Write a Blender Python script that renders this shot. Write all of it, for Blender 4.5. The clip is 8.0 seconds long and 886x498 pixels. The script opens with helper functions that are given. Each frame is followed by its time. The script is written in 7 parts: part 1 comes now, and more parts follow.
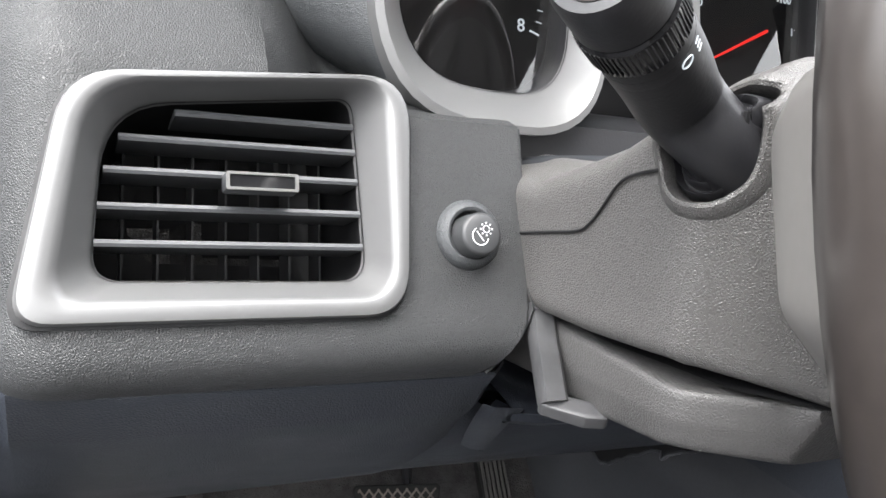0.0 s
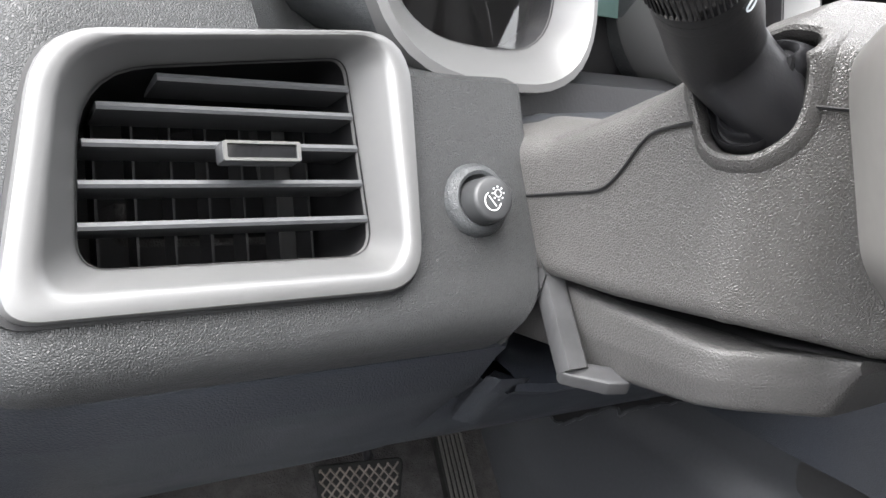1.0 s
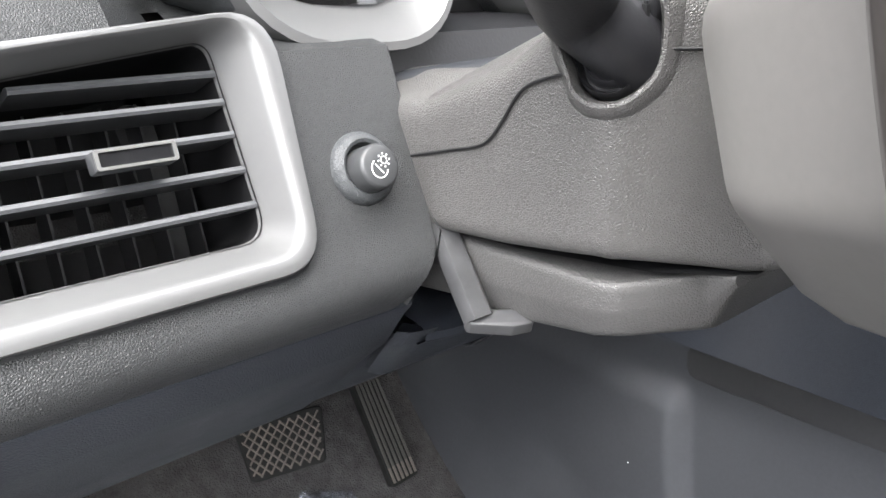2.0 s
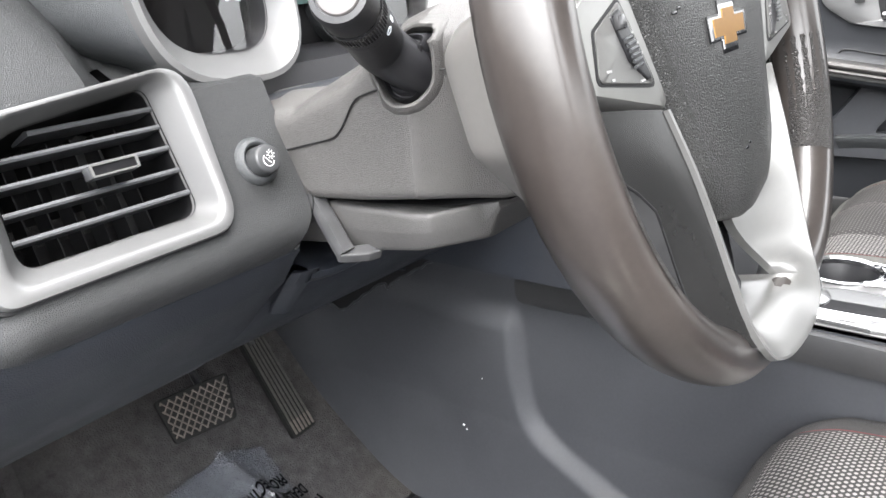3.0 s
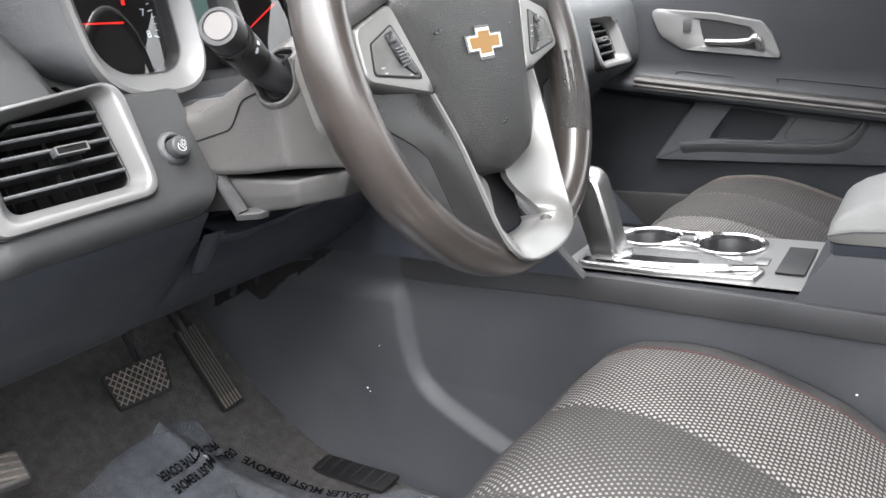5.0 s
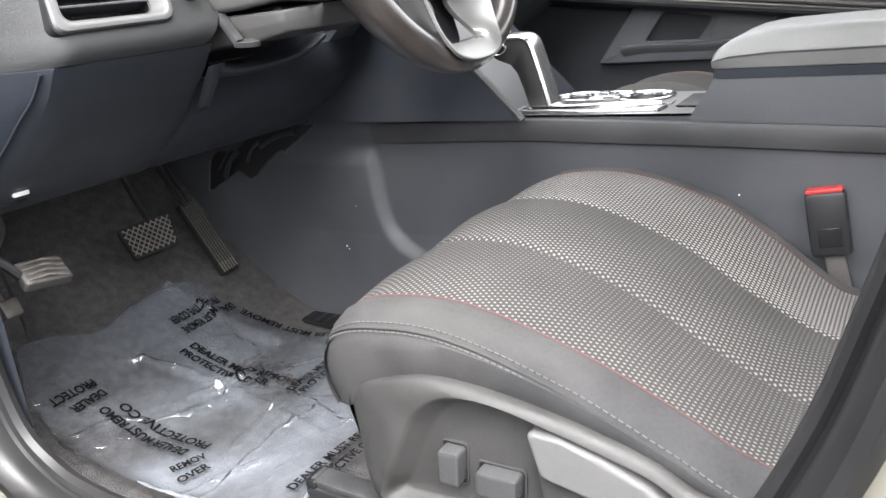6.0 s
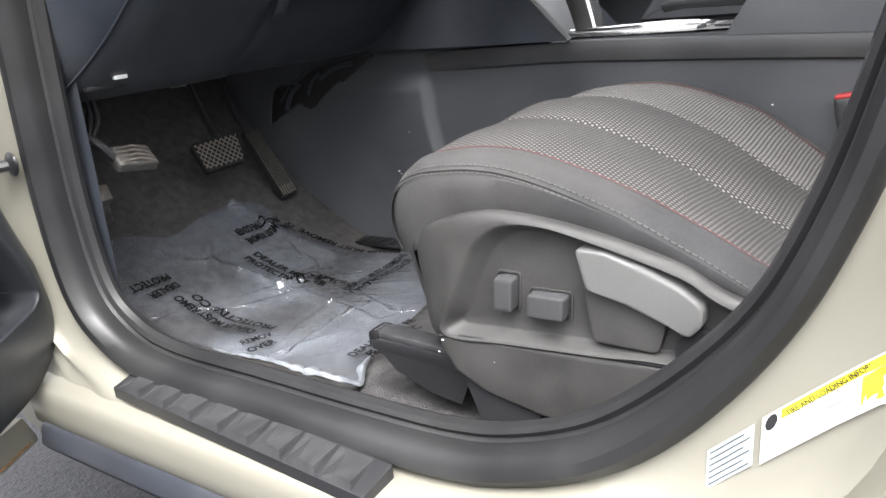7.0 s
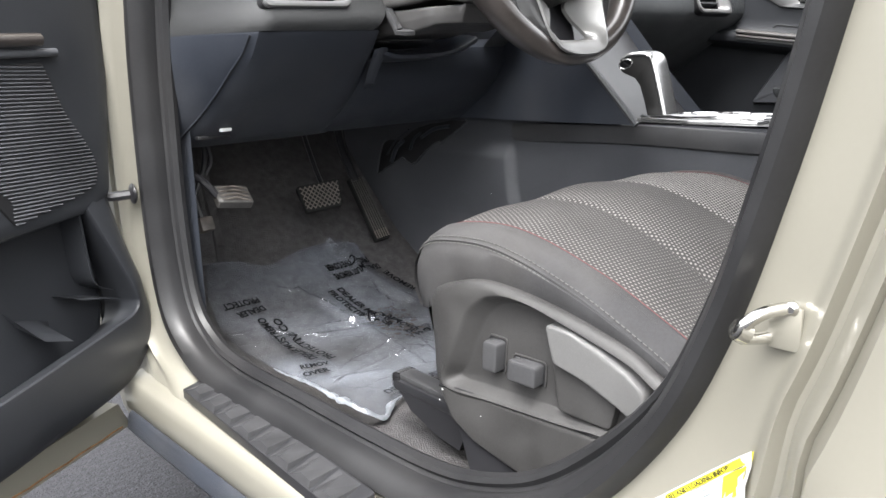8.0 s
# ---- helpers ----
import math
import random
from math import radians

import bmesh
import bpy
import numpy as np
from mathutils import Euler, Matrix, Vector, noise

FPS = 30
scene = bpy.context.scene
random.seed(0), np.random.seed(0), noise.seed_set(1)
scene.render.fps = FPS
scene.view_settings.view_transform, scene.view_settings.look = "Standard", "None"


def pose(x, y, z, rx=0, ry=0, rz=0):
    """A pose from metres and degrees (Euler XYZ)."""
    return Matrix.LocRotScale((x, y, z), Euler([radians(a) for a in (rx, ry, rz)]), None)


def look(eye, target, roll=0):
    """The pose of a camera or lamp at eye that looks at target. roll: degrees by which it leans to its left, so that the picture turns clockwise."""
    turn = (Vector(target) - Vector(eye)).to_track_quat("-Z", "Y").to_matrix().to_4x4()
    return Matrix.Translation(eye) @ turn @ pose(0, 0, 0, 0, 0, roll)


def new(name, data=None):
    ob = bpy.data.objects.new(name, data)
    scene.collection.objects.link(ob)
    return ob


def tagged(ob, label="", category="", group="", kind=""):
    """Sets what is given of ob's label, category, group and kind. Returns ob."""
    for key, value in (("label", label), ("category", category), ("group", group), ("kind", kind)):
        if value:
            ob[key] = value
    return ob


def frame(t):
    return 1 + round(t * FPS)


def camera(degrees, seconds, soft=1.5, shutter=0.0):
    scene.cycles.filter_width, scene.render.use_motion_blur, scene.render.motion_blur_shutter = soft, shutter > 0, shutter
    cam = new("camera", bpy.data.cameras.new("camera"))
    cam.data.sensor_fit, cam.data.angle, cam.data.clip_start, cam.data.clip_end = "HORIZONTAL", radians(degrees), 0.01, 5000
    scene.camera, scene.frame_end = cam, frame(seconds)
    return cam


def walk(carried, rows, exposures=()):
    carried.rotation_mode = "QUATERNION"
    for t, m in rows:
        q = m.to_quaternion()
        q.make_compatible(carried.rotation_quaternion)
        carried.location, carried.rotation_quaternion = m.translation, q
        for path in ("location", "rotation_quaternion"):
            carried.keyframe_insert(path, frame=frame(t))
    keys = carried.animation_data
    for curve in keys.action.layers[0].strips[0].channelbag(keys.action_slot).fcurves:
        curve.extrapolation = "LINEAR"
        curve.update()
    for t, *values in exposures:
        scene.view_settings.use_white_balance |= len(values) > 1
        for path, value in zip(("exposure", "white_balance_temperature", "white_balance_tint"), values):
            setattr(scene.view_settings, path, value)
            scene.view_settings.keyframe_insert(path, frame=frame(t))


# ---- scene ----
cam = camera(58.7, 8.0)
PATH = [
    (0, (-0.6701, -0.0607, 1.0511), (0.1922, 1.6934, 0.6273), 6.92),
    (0.5, (-0.6845, -0.0423, 1.0542), (0.3103, 1.6391, 0.6263), 7.05),
    (1, (-0.6975, -0.0227, 1.0419), (0.3620, 1.6050, 0.5646), 5.69),
    (1.2, (-0.7005, -0.0207, 1.0539), (0.3864, 1.5811, 0.5508), 5.22),
    (2.3, (-0.7010, -0.0200, 1.0660), (0.6240, 1.3020, 0.3590), -2.40),
    (2.5, (-0.7133, -0.0333, 1.0730), (0.6647, 1.2279, 0.3584), -3.32),
    (3, (-0.8293, -0.1515, 1.0960), (0.6522, 1.0067, 0.4151), -3.79),
    (3.5, (-0.9337, -0.2713, 1.1289), (0.6044, 0.8330, 0.4849), -3.96),
    (3.8, (-0.9050, -0.2700, 1.1460), (0.6570, 0.8110, 0.5170), -4.20),
    (4, (-0.8865, -0.2525, 1.1410), (0.6849, 0.8229, 0.5292), -4.27),
    (4.2, (-0.8798, -0.2491, 1.1368), (0.7005, 0.8187, 0.5349), -4.32),
    (5.3, (-1.0223, -0.4004, 1.0619), (0.5677, 0.6558, 0.4649), -5.43),
    (5.5, (-1.0542, -0.4332, 1.0429), (0.5335, 0.6173, 0.4300), -5.77),
    (6, (-1.1767, -0.4897, 0.9567), (0.4227, 0.5288, 0.3205), -6.32),
    (6.5, (-1.2663, -0.5225, 0.8777), (0.3303, 0.4934, 0.2307), -6.52),
    (7, (-1.3127, -0.5272, 0.8365), (0.2515, 0.5617, 0.2302), -5.63),
    (7.5, (-1.3224, -0.5726, 0.8764), (0.1724, 0.6393, 0.3315), -3.98),
    (8, (-1.2830, -0.7180, 0.8786), (0.0572, 0.6873, 0.3999), -2.04),
]
walk(cam, [(t, look(eye, target, roll)) for t, eye, target, roll in PATH],
     [(0, 3.48), (1.2, 3.50), (2.5, 3.80), (4.0, 3.32), (5.5, 3.42), (6.5, 3.32), (7.2, 3.02), (8, 3.08)])

# ---- light and exposure ----
world = bpy.data.worlds.new("sky")
scene.world = world
world.use_nodes = True
_wn = world.node_tree.nodes
_sky = _wn.new("ShaderNodeTexSky")
_sky.sky_type, _sky.sun_disc = "NISHITA", False
_sky.sun_elevation, _sky.sun_rotation = radians(65), radians(229)
_sky.air_density, _sky.dust_density, _sky.ozone_density = 1.0, 4.0, 1.0
_grey = _wn.new("ShaderNodeHueSaturation")  # a clouded sky has little colour
_grey.inputs["Saturation"].default_value = 0.10
world.node_tree.links.new(_sky.outputs[0], _grey.inputs["Color"])
# an overcast sky is darkest at the horizon
_dir, _sep, _lift, _shade = (_wn.new(k) for k in ("ShaderNodeTexCoord", "ShaderNodeSeparateXYZ", "ShaderNodeMapRange", "ShaderNodeVectorMath"))
_lift.inputs["From Min"].default_value, _lift.inputs["From Max"].default_value = 0.0, 0.5
_lift.inputs["To Min"].default_value, _lift.inputs["To Max"].default_value = 0.22, 1.25
_shade.operation = "SCALE"
world.node_tree.links.new(_dir.outputs["Generated"], _sep.inputs[0])
world.node_tree.links.new(_sep.outputs["Z"], _lift.inputs["Value"])
world.node_tree.links.new(_grey.outputs[0], _shade.inputs[0])
world.node_tree.links.new(_lift.outputs[0], _shade.inputs["Scale"])
world.node_tree.links.new(_shade.outputs[0], _wn["Background"].inputs[0])
_wn["Background"].inputs[1].default_value = 0.15
sun = new("sun", bpy.data.lights.new("sun", "SUN"))
sun.data.energy, sun.data.angle, sun.data.color = 0.3, radians(50), (1.0, 0.96, 0.90)
sun.matrix_basis = look((0, 0, 0), (0.35, 0.30, -1.0))


# ---- materials ----
def nodes_of(name):
    m = bpy.data.materials.new(name)
    m.use_nodes = True
    return m, m.node_tree.nodes, m.node_tree.links, m.node_tree.nodes["Principled BSDF"]


def surface(name, color, rough=0.5, metal=0.0, grain=0.0, grain_scale=600.0, kind="noise", wear=0.12, wear_scale=9.0,
            rough_var=0.12, coat=0.0, dust=0.0, dust_color=(0.25, 0.23, 0.2), spec=0.5, coat_rough=0.08):
    """A painted, moulded or leather surface: colour that varies at two scales, worn gloss and a fine relief."""
    m, n, l, b = nodes_of(name)
    co = n.new("ShaderNodeTexCoord")
    big = n.new("ShaderNodeTexNoise")
    big.inputs["Scale"].default_value, big.inputs["Detail"].default_value = wear_scale, 6
    fine = n.new("ShaderNodeTexNoise")
    fine.inputs["Scale"].default_value, fine.inputs["Detail"].default_value = 260, 3
    for t in (big, fine):
        l.new(co.outputs["Object"], t.inputs["Vector"])
    mixv = n.new("ShaderNodeMath")
    mixv.operation = "MULTIPLY_ADD"
    l.new(fine.outputs["Fac"], mixv.inputs[0])
    mixv.inputs[1].default_value = 0.35
    l.new(big.outputs["Fac"], mixv.inputs[2])
    ramp = n.new("ShaderNodeMapRange")
    ramp.inputs["From Min"].default_value, ramp.inputs["From Max"].default_value = 0.4, 0.95
    ramp.inputs["To Min"].default_value, ramp.inputs["To Max"].default_value = 1 - wear, 1 + wear
    l.new(mixv.outputs[0], ramp.inputs["Value"])
    mul = n.new("ShaderNodeVectorMath")
    mul.operation = "SCALE"
    mul.inputs[0].default_value = color
    l.new(ramp.outputs[0], mul.inputs["Scale"])
    col = mul.outputs[0]
    if dust:
        d = n.new("ShaderNodeTexNoise")
        d.inputs["Scale"].default_value, d.inputs["Detail"].default_value = 3.2, 9
        l.new(co.outputs["Object"], d.inputs["Vector"])
        dr = n.new("ShaderNodeMapRange")
        dr.inputs["From Min"].default_value, dr.inputs["From Max"].default_value = 0.48, 0.75
        dr.inputs["To Max"].default_value = dust
        l.new(d.outputs["Fac"], dr.inputs["Value"])
        mx = n.new("ShaderNodeMix")
        mx.data_type = "RGBA"
        l.new(dr.outputs[0], mx.inputs[0])
        l.new(col, mx.inputs[6])
        mx.inputs[7].default_value = (*dust_color, 1)
        col = mx.outputs[2]
    l.new(col, b.inputs["Base Color"])
    rr = n.new("ShaderNodeMapRange")
    rr.inputs["From Min"].default_value, rr.inputs["From Max"].default_value = 0.3, 0.7
    lo, hi = max(0.02, rough - rough_var), min(1, rough + rough_var)
    lo, hi = (max(lo, 0.29), hi) if rough >= 0.29 else (lo, min(hi, 0.265))
    rr.inputs["To Min"].default_value, rr.inputs["To Max"].default_value = lo, hi
    l.new(big.outputs["Fac"], rr.inputs["Value"])
    l.new(rr.outputs[0], b.inputs["Roughness"])
    b.inputs["Metallic"].default_value = metal
    b.inputs["Coat Weight"].default_value = coat
    b.inputs["Coat Roughness"].default_value = coat_rough
    b.inputs["Specular IOR Level"].default_value = spec
    if grain:
        g = n.new("ShaderNodeTexVoronoi" if kind == "leather" else "ShaderNodeTexNoise")
        g.inputs["Scale"].default_value = grain_scale
        out = g.outputs["Distance"] if kind == "leather" else g.outputs["Fac"]
        if kind == "leather":
            warp = n.new("ShaderNodeTexNoise")
            warp.inputs["Scale"].default_value = grain_scale * 0.5
            l.new(co.outputs["Object"], warp.inputs["Vector"])
            add = n.new("ShaderNodeVectorMath")
            add.operation = "MULTIPLY_ADD"
            l.new(warp.outputs["Color"], add.inputs[0])
            add.inputs[1].default_value = (0.8 / grain_scale,) * 3
            l.new(co.outputs["Object"], add.inputs[2])
            l.new(add.outputs[0], g.inputs["Vector"])
            g.feature = "DISTANCE_TO_EDGE"
            peb = n.new("ShaderNodeMapRange")
            peb.interpolation_type = "SMOOTHSTEP"
            peb.inputs["From Min"].default_value, peb.inputs["From Max"].default_value = 0.0, 0.30
            l.new(out, peb.inputs["Value"])
            out = peb.outputs[0]
        else:
            l.new(co.outputs["Object"], g.inputs["Vector"])
            g.inputs["Detail"].default_value = 3
        bump = n.new("ShaderNodeBump")
        bump.inputs["Strength"].default_value, bump.inputs["Distance"].default_value = 1.0, grain
        l.new(out, bump.inputs["Height"])
        l.new(bump.outputs[0], b.inputs["Normal"])
    return m


M_DASH = surface("dash_leather_grain", (0.029, 0.030, 0.031), 0.45, grain=0.00021, grain_scale=950, kind="leather", wear=0.1, spec=0.42)
M_PANEL = surface("panel_fine_grain", (0.050, 0.053, 0.056), 0.42, grain=0.00017, grain_scale=950, kind="leather", wear=0.1)
M_PAN = surface("column_pan_grain", (0.072, 0.070, 0.069), 0.40, grain=0.00014, grain_scale=680, kind="leather", wear=0.1)
M_SHROUD = surface("column_grain", (0.080, 0.077, 0.075), 0.37, grain=0.00020, grain_scale=880, kind="leather", wear=0.1)
M_KNEE = surface("lower_plastic", (0.0235, 0.027, 0.035), 0.40, grain=0.00012, grain_scale=600, kind="leather", wear=0.2, dust=0.08, spec=0.42)
M_BLACK = surface("black_plastic", (0.016, 0.016, 0.018), 0.38, grain=0.0001, wear=0.2)
M_GLOSS = surface("gloss_black", (0.012, 0.012, 0.013), 0.12, wear=0.1, rough_var=0.05)
M_KNOB = surface("knob_plastic", (0.040, 0.041, 0.043), 0.42, wear=0.15, grain=0.00005, grain_scale=1500)
# near-black for joints and dark parts; also puts the shade of recesses into colour
M_DARK = surface("joint_and_shade_black", (0.006, 0.006, 0.007), 0.6, wear=0.2)
M_VANE = surface("vane_plastic", (0.060, 0.062, 0.066), 0.35, wear=0.2, dust=0.25)
M_SILVER = surface("satin_silver_paint", (0.152, 0.152, 0.153), 0.40, metal=0.4, wear=0.04, rough_var=0.05, grain=0.00003, grain_scale=2500)
M_SILVERW = surface("wheel_silver_paint", (0.225, 0.223, 0.219), 0.33, metal=0.6, wear=0.05, rough_var=0.05)
M_CHROME = surface("chrome", (0.72, 0.72, 0.725), 0.14, metal=1.0, wear=0.04, rough_var=0.05)
M_GATE = surface("satin_chrome", (0.40, 0.40, 0.397), 0.24, metal=0.9, wear=0.06, rough_var=0.05)
M_LEATHER = surface("lever_leather", (0.016, 0.0155, 0.015), 0.40, wear=0.2, grain=0.00012, grain_scale=700, kind="leather")
M_RIM = surface("worn_rim_leather", (0.034, 0.0285, 0.026), 0.30, wear=0.35, wear_scale=16, rough_var=0.05, coat=0.85, coat_rough=0.20)
M_PAD = surface("airbag_pad", (0.027, 0.027, 0.0265), 0.34, grain=0.00028, grain_scale=640, kind="leather")
M_PAINT = surface("champagne_paint", (0.252, 0.240, 0.202), 0.36, metal=0.3, wear=0.03, wear_scale=4.0, coat=0.5)
M_RUBBER = surface("seal_rubber", (0.016, 0.016, 0.017), 0.40, wear=0.3, dust=0.12, dust_color=(0.09, 0.085, 0.08), spec=0.32)
M_CARPET = surface("carpet", (0.060, 0.058, 0.059), 0.95, grain=0.003, grain_scale=420, wear=0.35, wear_scale=60, dust=0.30, dust_color=(0.070, 0.061, 0.050), spec=0.1)
M_SEATVINYL = surface("seat_bolster_cloth", (0.038, 0.0375, 0.0390), 0.85, grain=0.0008, grain_scale=1500, wear=0.35, wear_scale=22, dust=0.12, spec=0.25)
M_SEATPLAST = surface("seat_side_plastic", (0.036, 0.035, 0.0345), 0.44, wear=0.3, wear_scale=18, rough_var=0.16, dust=0.08, dust_color=(0.145, 0.142, 0.14), spec=0.34, grain=0.00009, grain_scale=800, kind="leather")
M_CONSOLE = surface("console_plastic", (0.0395, 0.0415, 0.0475), 0.56, wear=0.25, wear_scale=6, dust=0.30, dust_color=(0.122, 0.125, 0.135))
M_PEDAL = surface("pedal_rubber", (0.085, 0.074, 0.066), 0.5, wear=0.5, wear_scale=60, dust=0.5, dust_color=(0.20, 0.155, 0.12))
M_LEVER = surface("lever_plastic", (0.052, 0.052, 0.054), 0.34, wear=0.25, wear_scale=60)
M_RED = surface("red_thread", (0.085, 0.026, 0.028), 0.8)
M_RIB = surface("sill_plate_plastic", (0.034, 0.034, 0.036), 0.38, wear=0.3, wear_scale=60)
M_SWITCH = surface("switch_plastic", (0.050, 0.050, 0.052), 0.22, wear=0.2, rough_var=0.06)
M_BACKSHELL = surface("wheel_back_plastic", (0.165, 0.157, 0.150), 0.42, wear=0.1)
M_LID = surface("armrest_vinyl", (0.16, 0.16, 0.155), 0.36, grain=0.00012, grain_scale=650, kind="leather")
M_STRIP = surface("worn_armrest_vinyl", (0.075, 0.070, 0.068), 0.38, wear=0.25, wear_scale=30)
M_TRIM = surface("door_trim_plastic", (0.0215, 0.023, 0.0265), 0.5, wear=0.15, spec=0.3)
M_RAIL = surface("rail_steel", (0.075, 0.075, 0.078), 0.35, metal=0.6, wear=0.3, wear_scale=40)
M_BUTTON = surface("red_button", (0.36, 0.03, 0.03), 0.4)
M_ASPHALT = surface("asphalt", (0.024, 0.024, 0.027), 0.95, grain=0.006, grain_scale=160, wear=0.7, wear_scale=80, spec=0.2)
M_STEEL = surface("bright_steel", (0.7, 0.69, 0.66), 0.22, metal=1.0, wear=0.15)
M_LINER = surface("roof_liner", (0.36, 0.355, 0.34), 0.9, grain=0.0004)
M_WHITE = surface("white_print", (0.75, 0.76, 0.76), 0.5)
M_GOLD = surface("gold_enamel", (0.26, 0.13, 0.025), 0.3, metal=0.6)
M_REDLIT = surface("red_needle", (0.45, 0.02, 0.02), 0.4)
M_REDLIT.node_tree.nodes["Principled BSDF"].inputs["Emission Color"].default_value = (1.0, 0.03, 0.02, 1)
M_REDLIT.node_tree.nodes["Principled BSDF"].inputs["Emission Strength"].default_value = 0.08
M_DIAL = surface("lit_dial_print", (0.42, 0.43, 0.44), 0.5)  # gauge print is lit from behind
M_DIAL.node_tree.nodes["Principled BSDF"].inputs["Emission Color"].default_value = (0.8, 0.9, 1.0, 1)
M_DIAL.node_tree.nodes["Principled BSDF"].inputs["Emission Strength"].default_value = 0.05


# ---- tools for shapes ----
def part(name, bm, material, parent=None, label="", smooth=True):
    me = bpy.data.meshes.new(name)
    bmesh.ops.recalc_face_normals(bm, faces=bm.faces)
    bm.to_mesh(me)
    bm.free()
    if smooth:
        me.shade_smooth()
        me.set_sharp_from_angle(angle=radians(38))
    me.materials.append(material)
    ob = new(name, me)
    if parent is not None:
        ob.parent = parent
        if parent.parent is None:
            ob.matrix_parent_inverse = parent.matrix_basis.inverted()
    if label:
        ob["label"] = label
    return ob


def thing(name, base, label, category, group="", kind=""):
    ob = new(name)
    ob.empty_display_size = 0.05
    ob.matrix_basis = Matrix.Translation(base)
    return tagged(ob, label, category, group, kind)


def cr(pts, n, closed=False):
    """n points along a smooth line through pts."""
    pts = [Vector(p) for p in pts]
    k = len(pts)
    segs = k if closed else k - 1
    out = []
    for i in range(n):
        s = i / (n if closed else n - 1) * segs
        a = min(int(s), segs - 1)
        f = s - a
        if closed:
            p0, p1, p2, p3 = (pts[(a + o) % k] for o in (-1, 0, 1, 2))
        else:
            p1, p2 = pts[a], pts[a + 1]
            p0 = pts[a - 1] if a else p1 * 2 - p2
            p3 = pts[a + 2] if a + 2 < k else p2 * 2 - p1
        out.append(0.5 * (2 * p1 + (p2 - p0) * f + (2 * p0 - 5 * p1 + 4 * p2 - p3) * f * f + (3 * p1 - p0 - 3 * p2 + p3) * f ** 3))
    return out


def loft(rows, close_u=False, close_v=False, caps=False, bm=None, skip=None):
    """A skin over rows of points, all rows equally long."""
    bm = bm or bmesh.new()
    vs = [[bm.verts.new(p) for p in r] for r in rows]
    nu, nv = len(rows), len(rows[0])
    for i in range(nu if close_u else nu - 1):
        for j in range(nv if close_v else nv - 1):
            if skip and skip(i, j):
                continue
            q = (vs[i][j], vs[(i + 1) % nu][j], vs[(i + 1) % nu][(j + 1) % nv], vs[i][(j + 1) % nv])
            bm.faces.new(q)
    if caps:
        bm.faces.new(vs[0][::-1])
        bm.faces.new(vs[-1])
    return bm


def rpoly(corners, radii, seg=6):
    """A polygon with rounded corners, as 2D points; equally many points for equally many corners."""
    k = len(corners)
    if not hasattr(radii, "__len__"):
        radii = [radii] * k
    out = []
    for i in range(k):
        p, a, b = (Vector(corners[j % k]) for j in (i, i - 1, i + 1))
        da, db = (a - p), (b - p)
        ang = da.angle(db)
        d = min(radii[i] / math.tan(ang / 2), da.length * 0.49, db.length * 0.49)
        s, e = p + da.normalized() * d, p + db.normalized() * d
        for q in range(seg + 1):
            f = q / seg
            out.append(s * (1 - f) ** 2 + p * 2 * f * (1 - f) + e * f * f)
    return out


def rbox(size, center, bevel=0.004, seg=2, bm=None, m=None):
    """A box with rounded edges."""
    own = bmesh.new()
    bmesh.ops.create_cube(own, size=1)
    for v in own.verts:
        v.co = Vector((v.co.x * size[0], v.co.y * size[1], v.co.z * size[2]))
    if bevel:
        bmesh.ops.bevel(own, geom=own.edges[:], offset=min(bevel, min(size) * 0.45), segments=seg, profile=0.5, affect="EDGES")
    t = Matrix.Translation(center) @ (m or Matrix())
    own.transform(t)
    if bm is None:
        return own
    return merge(bm, own)


def merge(bm, other):
    me = bpy.data.meshes.new("tmp")
    other.to_mesh(me)
    other.free()
    bm.from_mesh(me)
    bpy.data.meshes.remove(me)
    return bm


def prism(outline, at, back, front, bevel=0.0, mid=None):
    """A plate with the outline (2D), from depth back to depth front; at(u, v, d) gives the place. The front edge is rounded by bevel."""
    c = Vector((sum(p[0] for p in outline) / len(outline), sum(p[1] for p in outline) / len(outline)))
    rows = [[at(p[0], p[1], back) for p in outline]]
    steps = [(0, front)] if not bevel else [(0, front - bevel), (0.3 * bevel, front - 0.3 * bevel), (bevel, front), (2.0 * bevel, front + 0.00005)]
    for inset, d in steps:
        r = []
        for p in outline:
            o = Vector(p) - c
            q = c + o * max(0.0, 1 - inset / max(o.length, 1e-6))
            r.append(at(q[0], q[1], d))
        rows.append(r)
    return loft(rows, close_v=True, caps=True)


def tube(path, radius, n=10, closed=False, squash=1.0, bm=None, caps=True):
    """A round bar along a path; radius may be a function of 0..1."""
    path = [Vector(p) for p in path]
    k = len(path)
    rows, nrm = [], None
    for i, p in enumerate(path):
        a = path[i - 1] if i or closed else p
        b = path[(i + 1) % k] if i < k - 1 or closed else p
        t = (b - a).normalized()
        if nrm is None:
            nrm = t.orthogonal().normalized()
        nrm = (nrm - t * nrm.dot(t)).normalized()
        bi = t.cross(nrm)
        r = radius(i / (k - 1)) if callable(radius) else radius
        rows.append([p + nrm * (r * math.cos(2 * math.pi * j / n)) + bi * (r * squash * math.sin(2 * math.pi * j / n)) for j in range(n)])
    return loft(rows, close_u=closed, close_v=True, caps=caps and not closed, bm=bm)


def lathe(profile, at, n=32, bm=None):
    """A turned shape: profile of (radius, height); at(x, y, h) gives the place."""
    rows = [[at(r * math.cos(2 * math.pi * j / n), r * math.sin(2 * math.pi * j / n), h) for j in range(n)] for r, h in profile]
    return loft(rows, close_v=True, caps=True, bm=bm)


def step(a, b, v):
    f = max(0.0, min(1.0, (v - a) / (b - a)))
    return f * f * (3 - 2 * f)


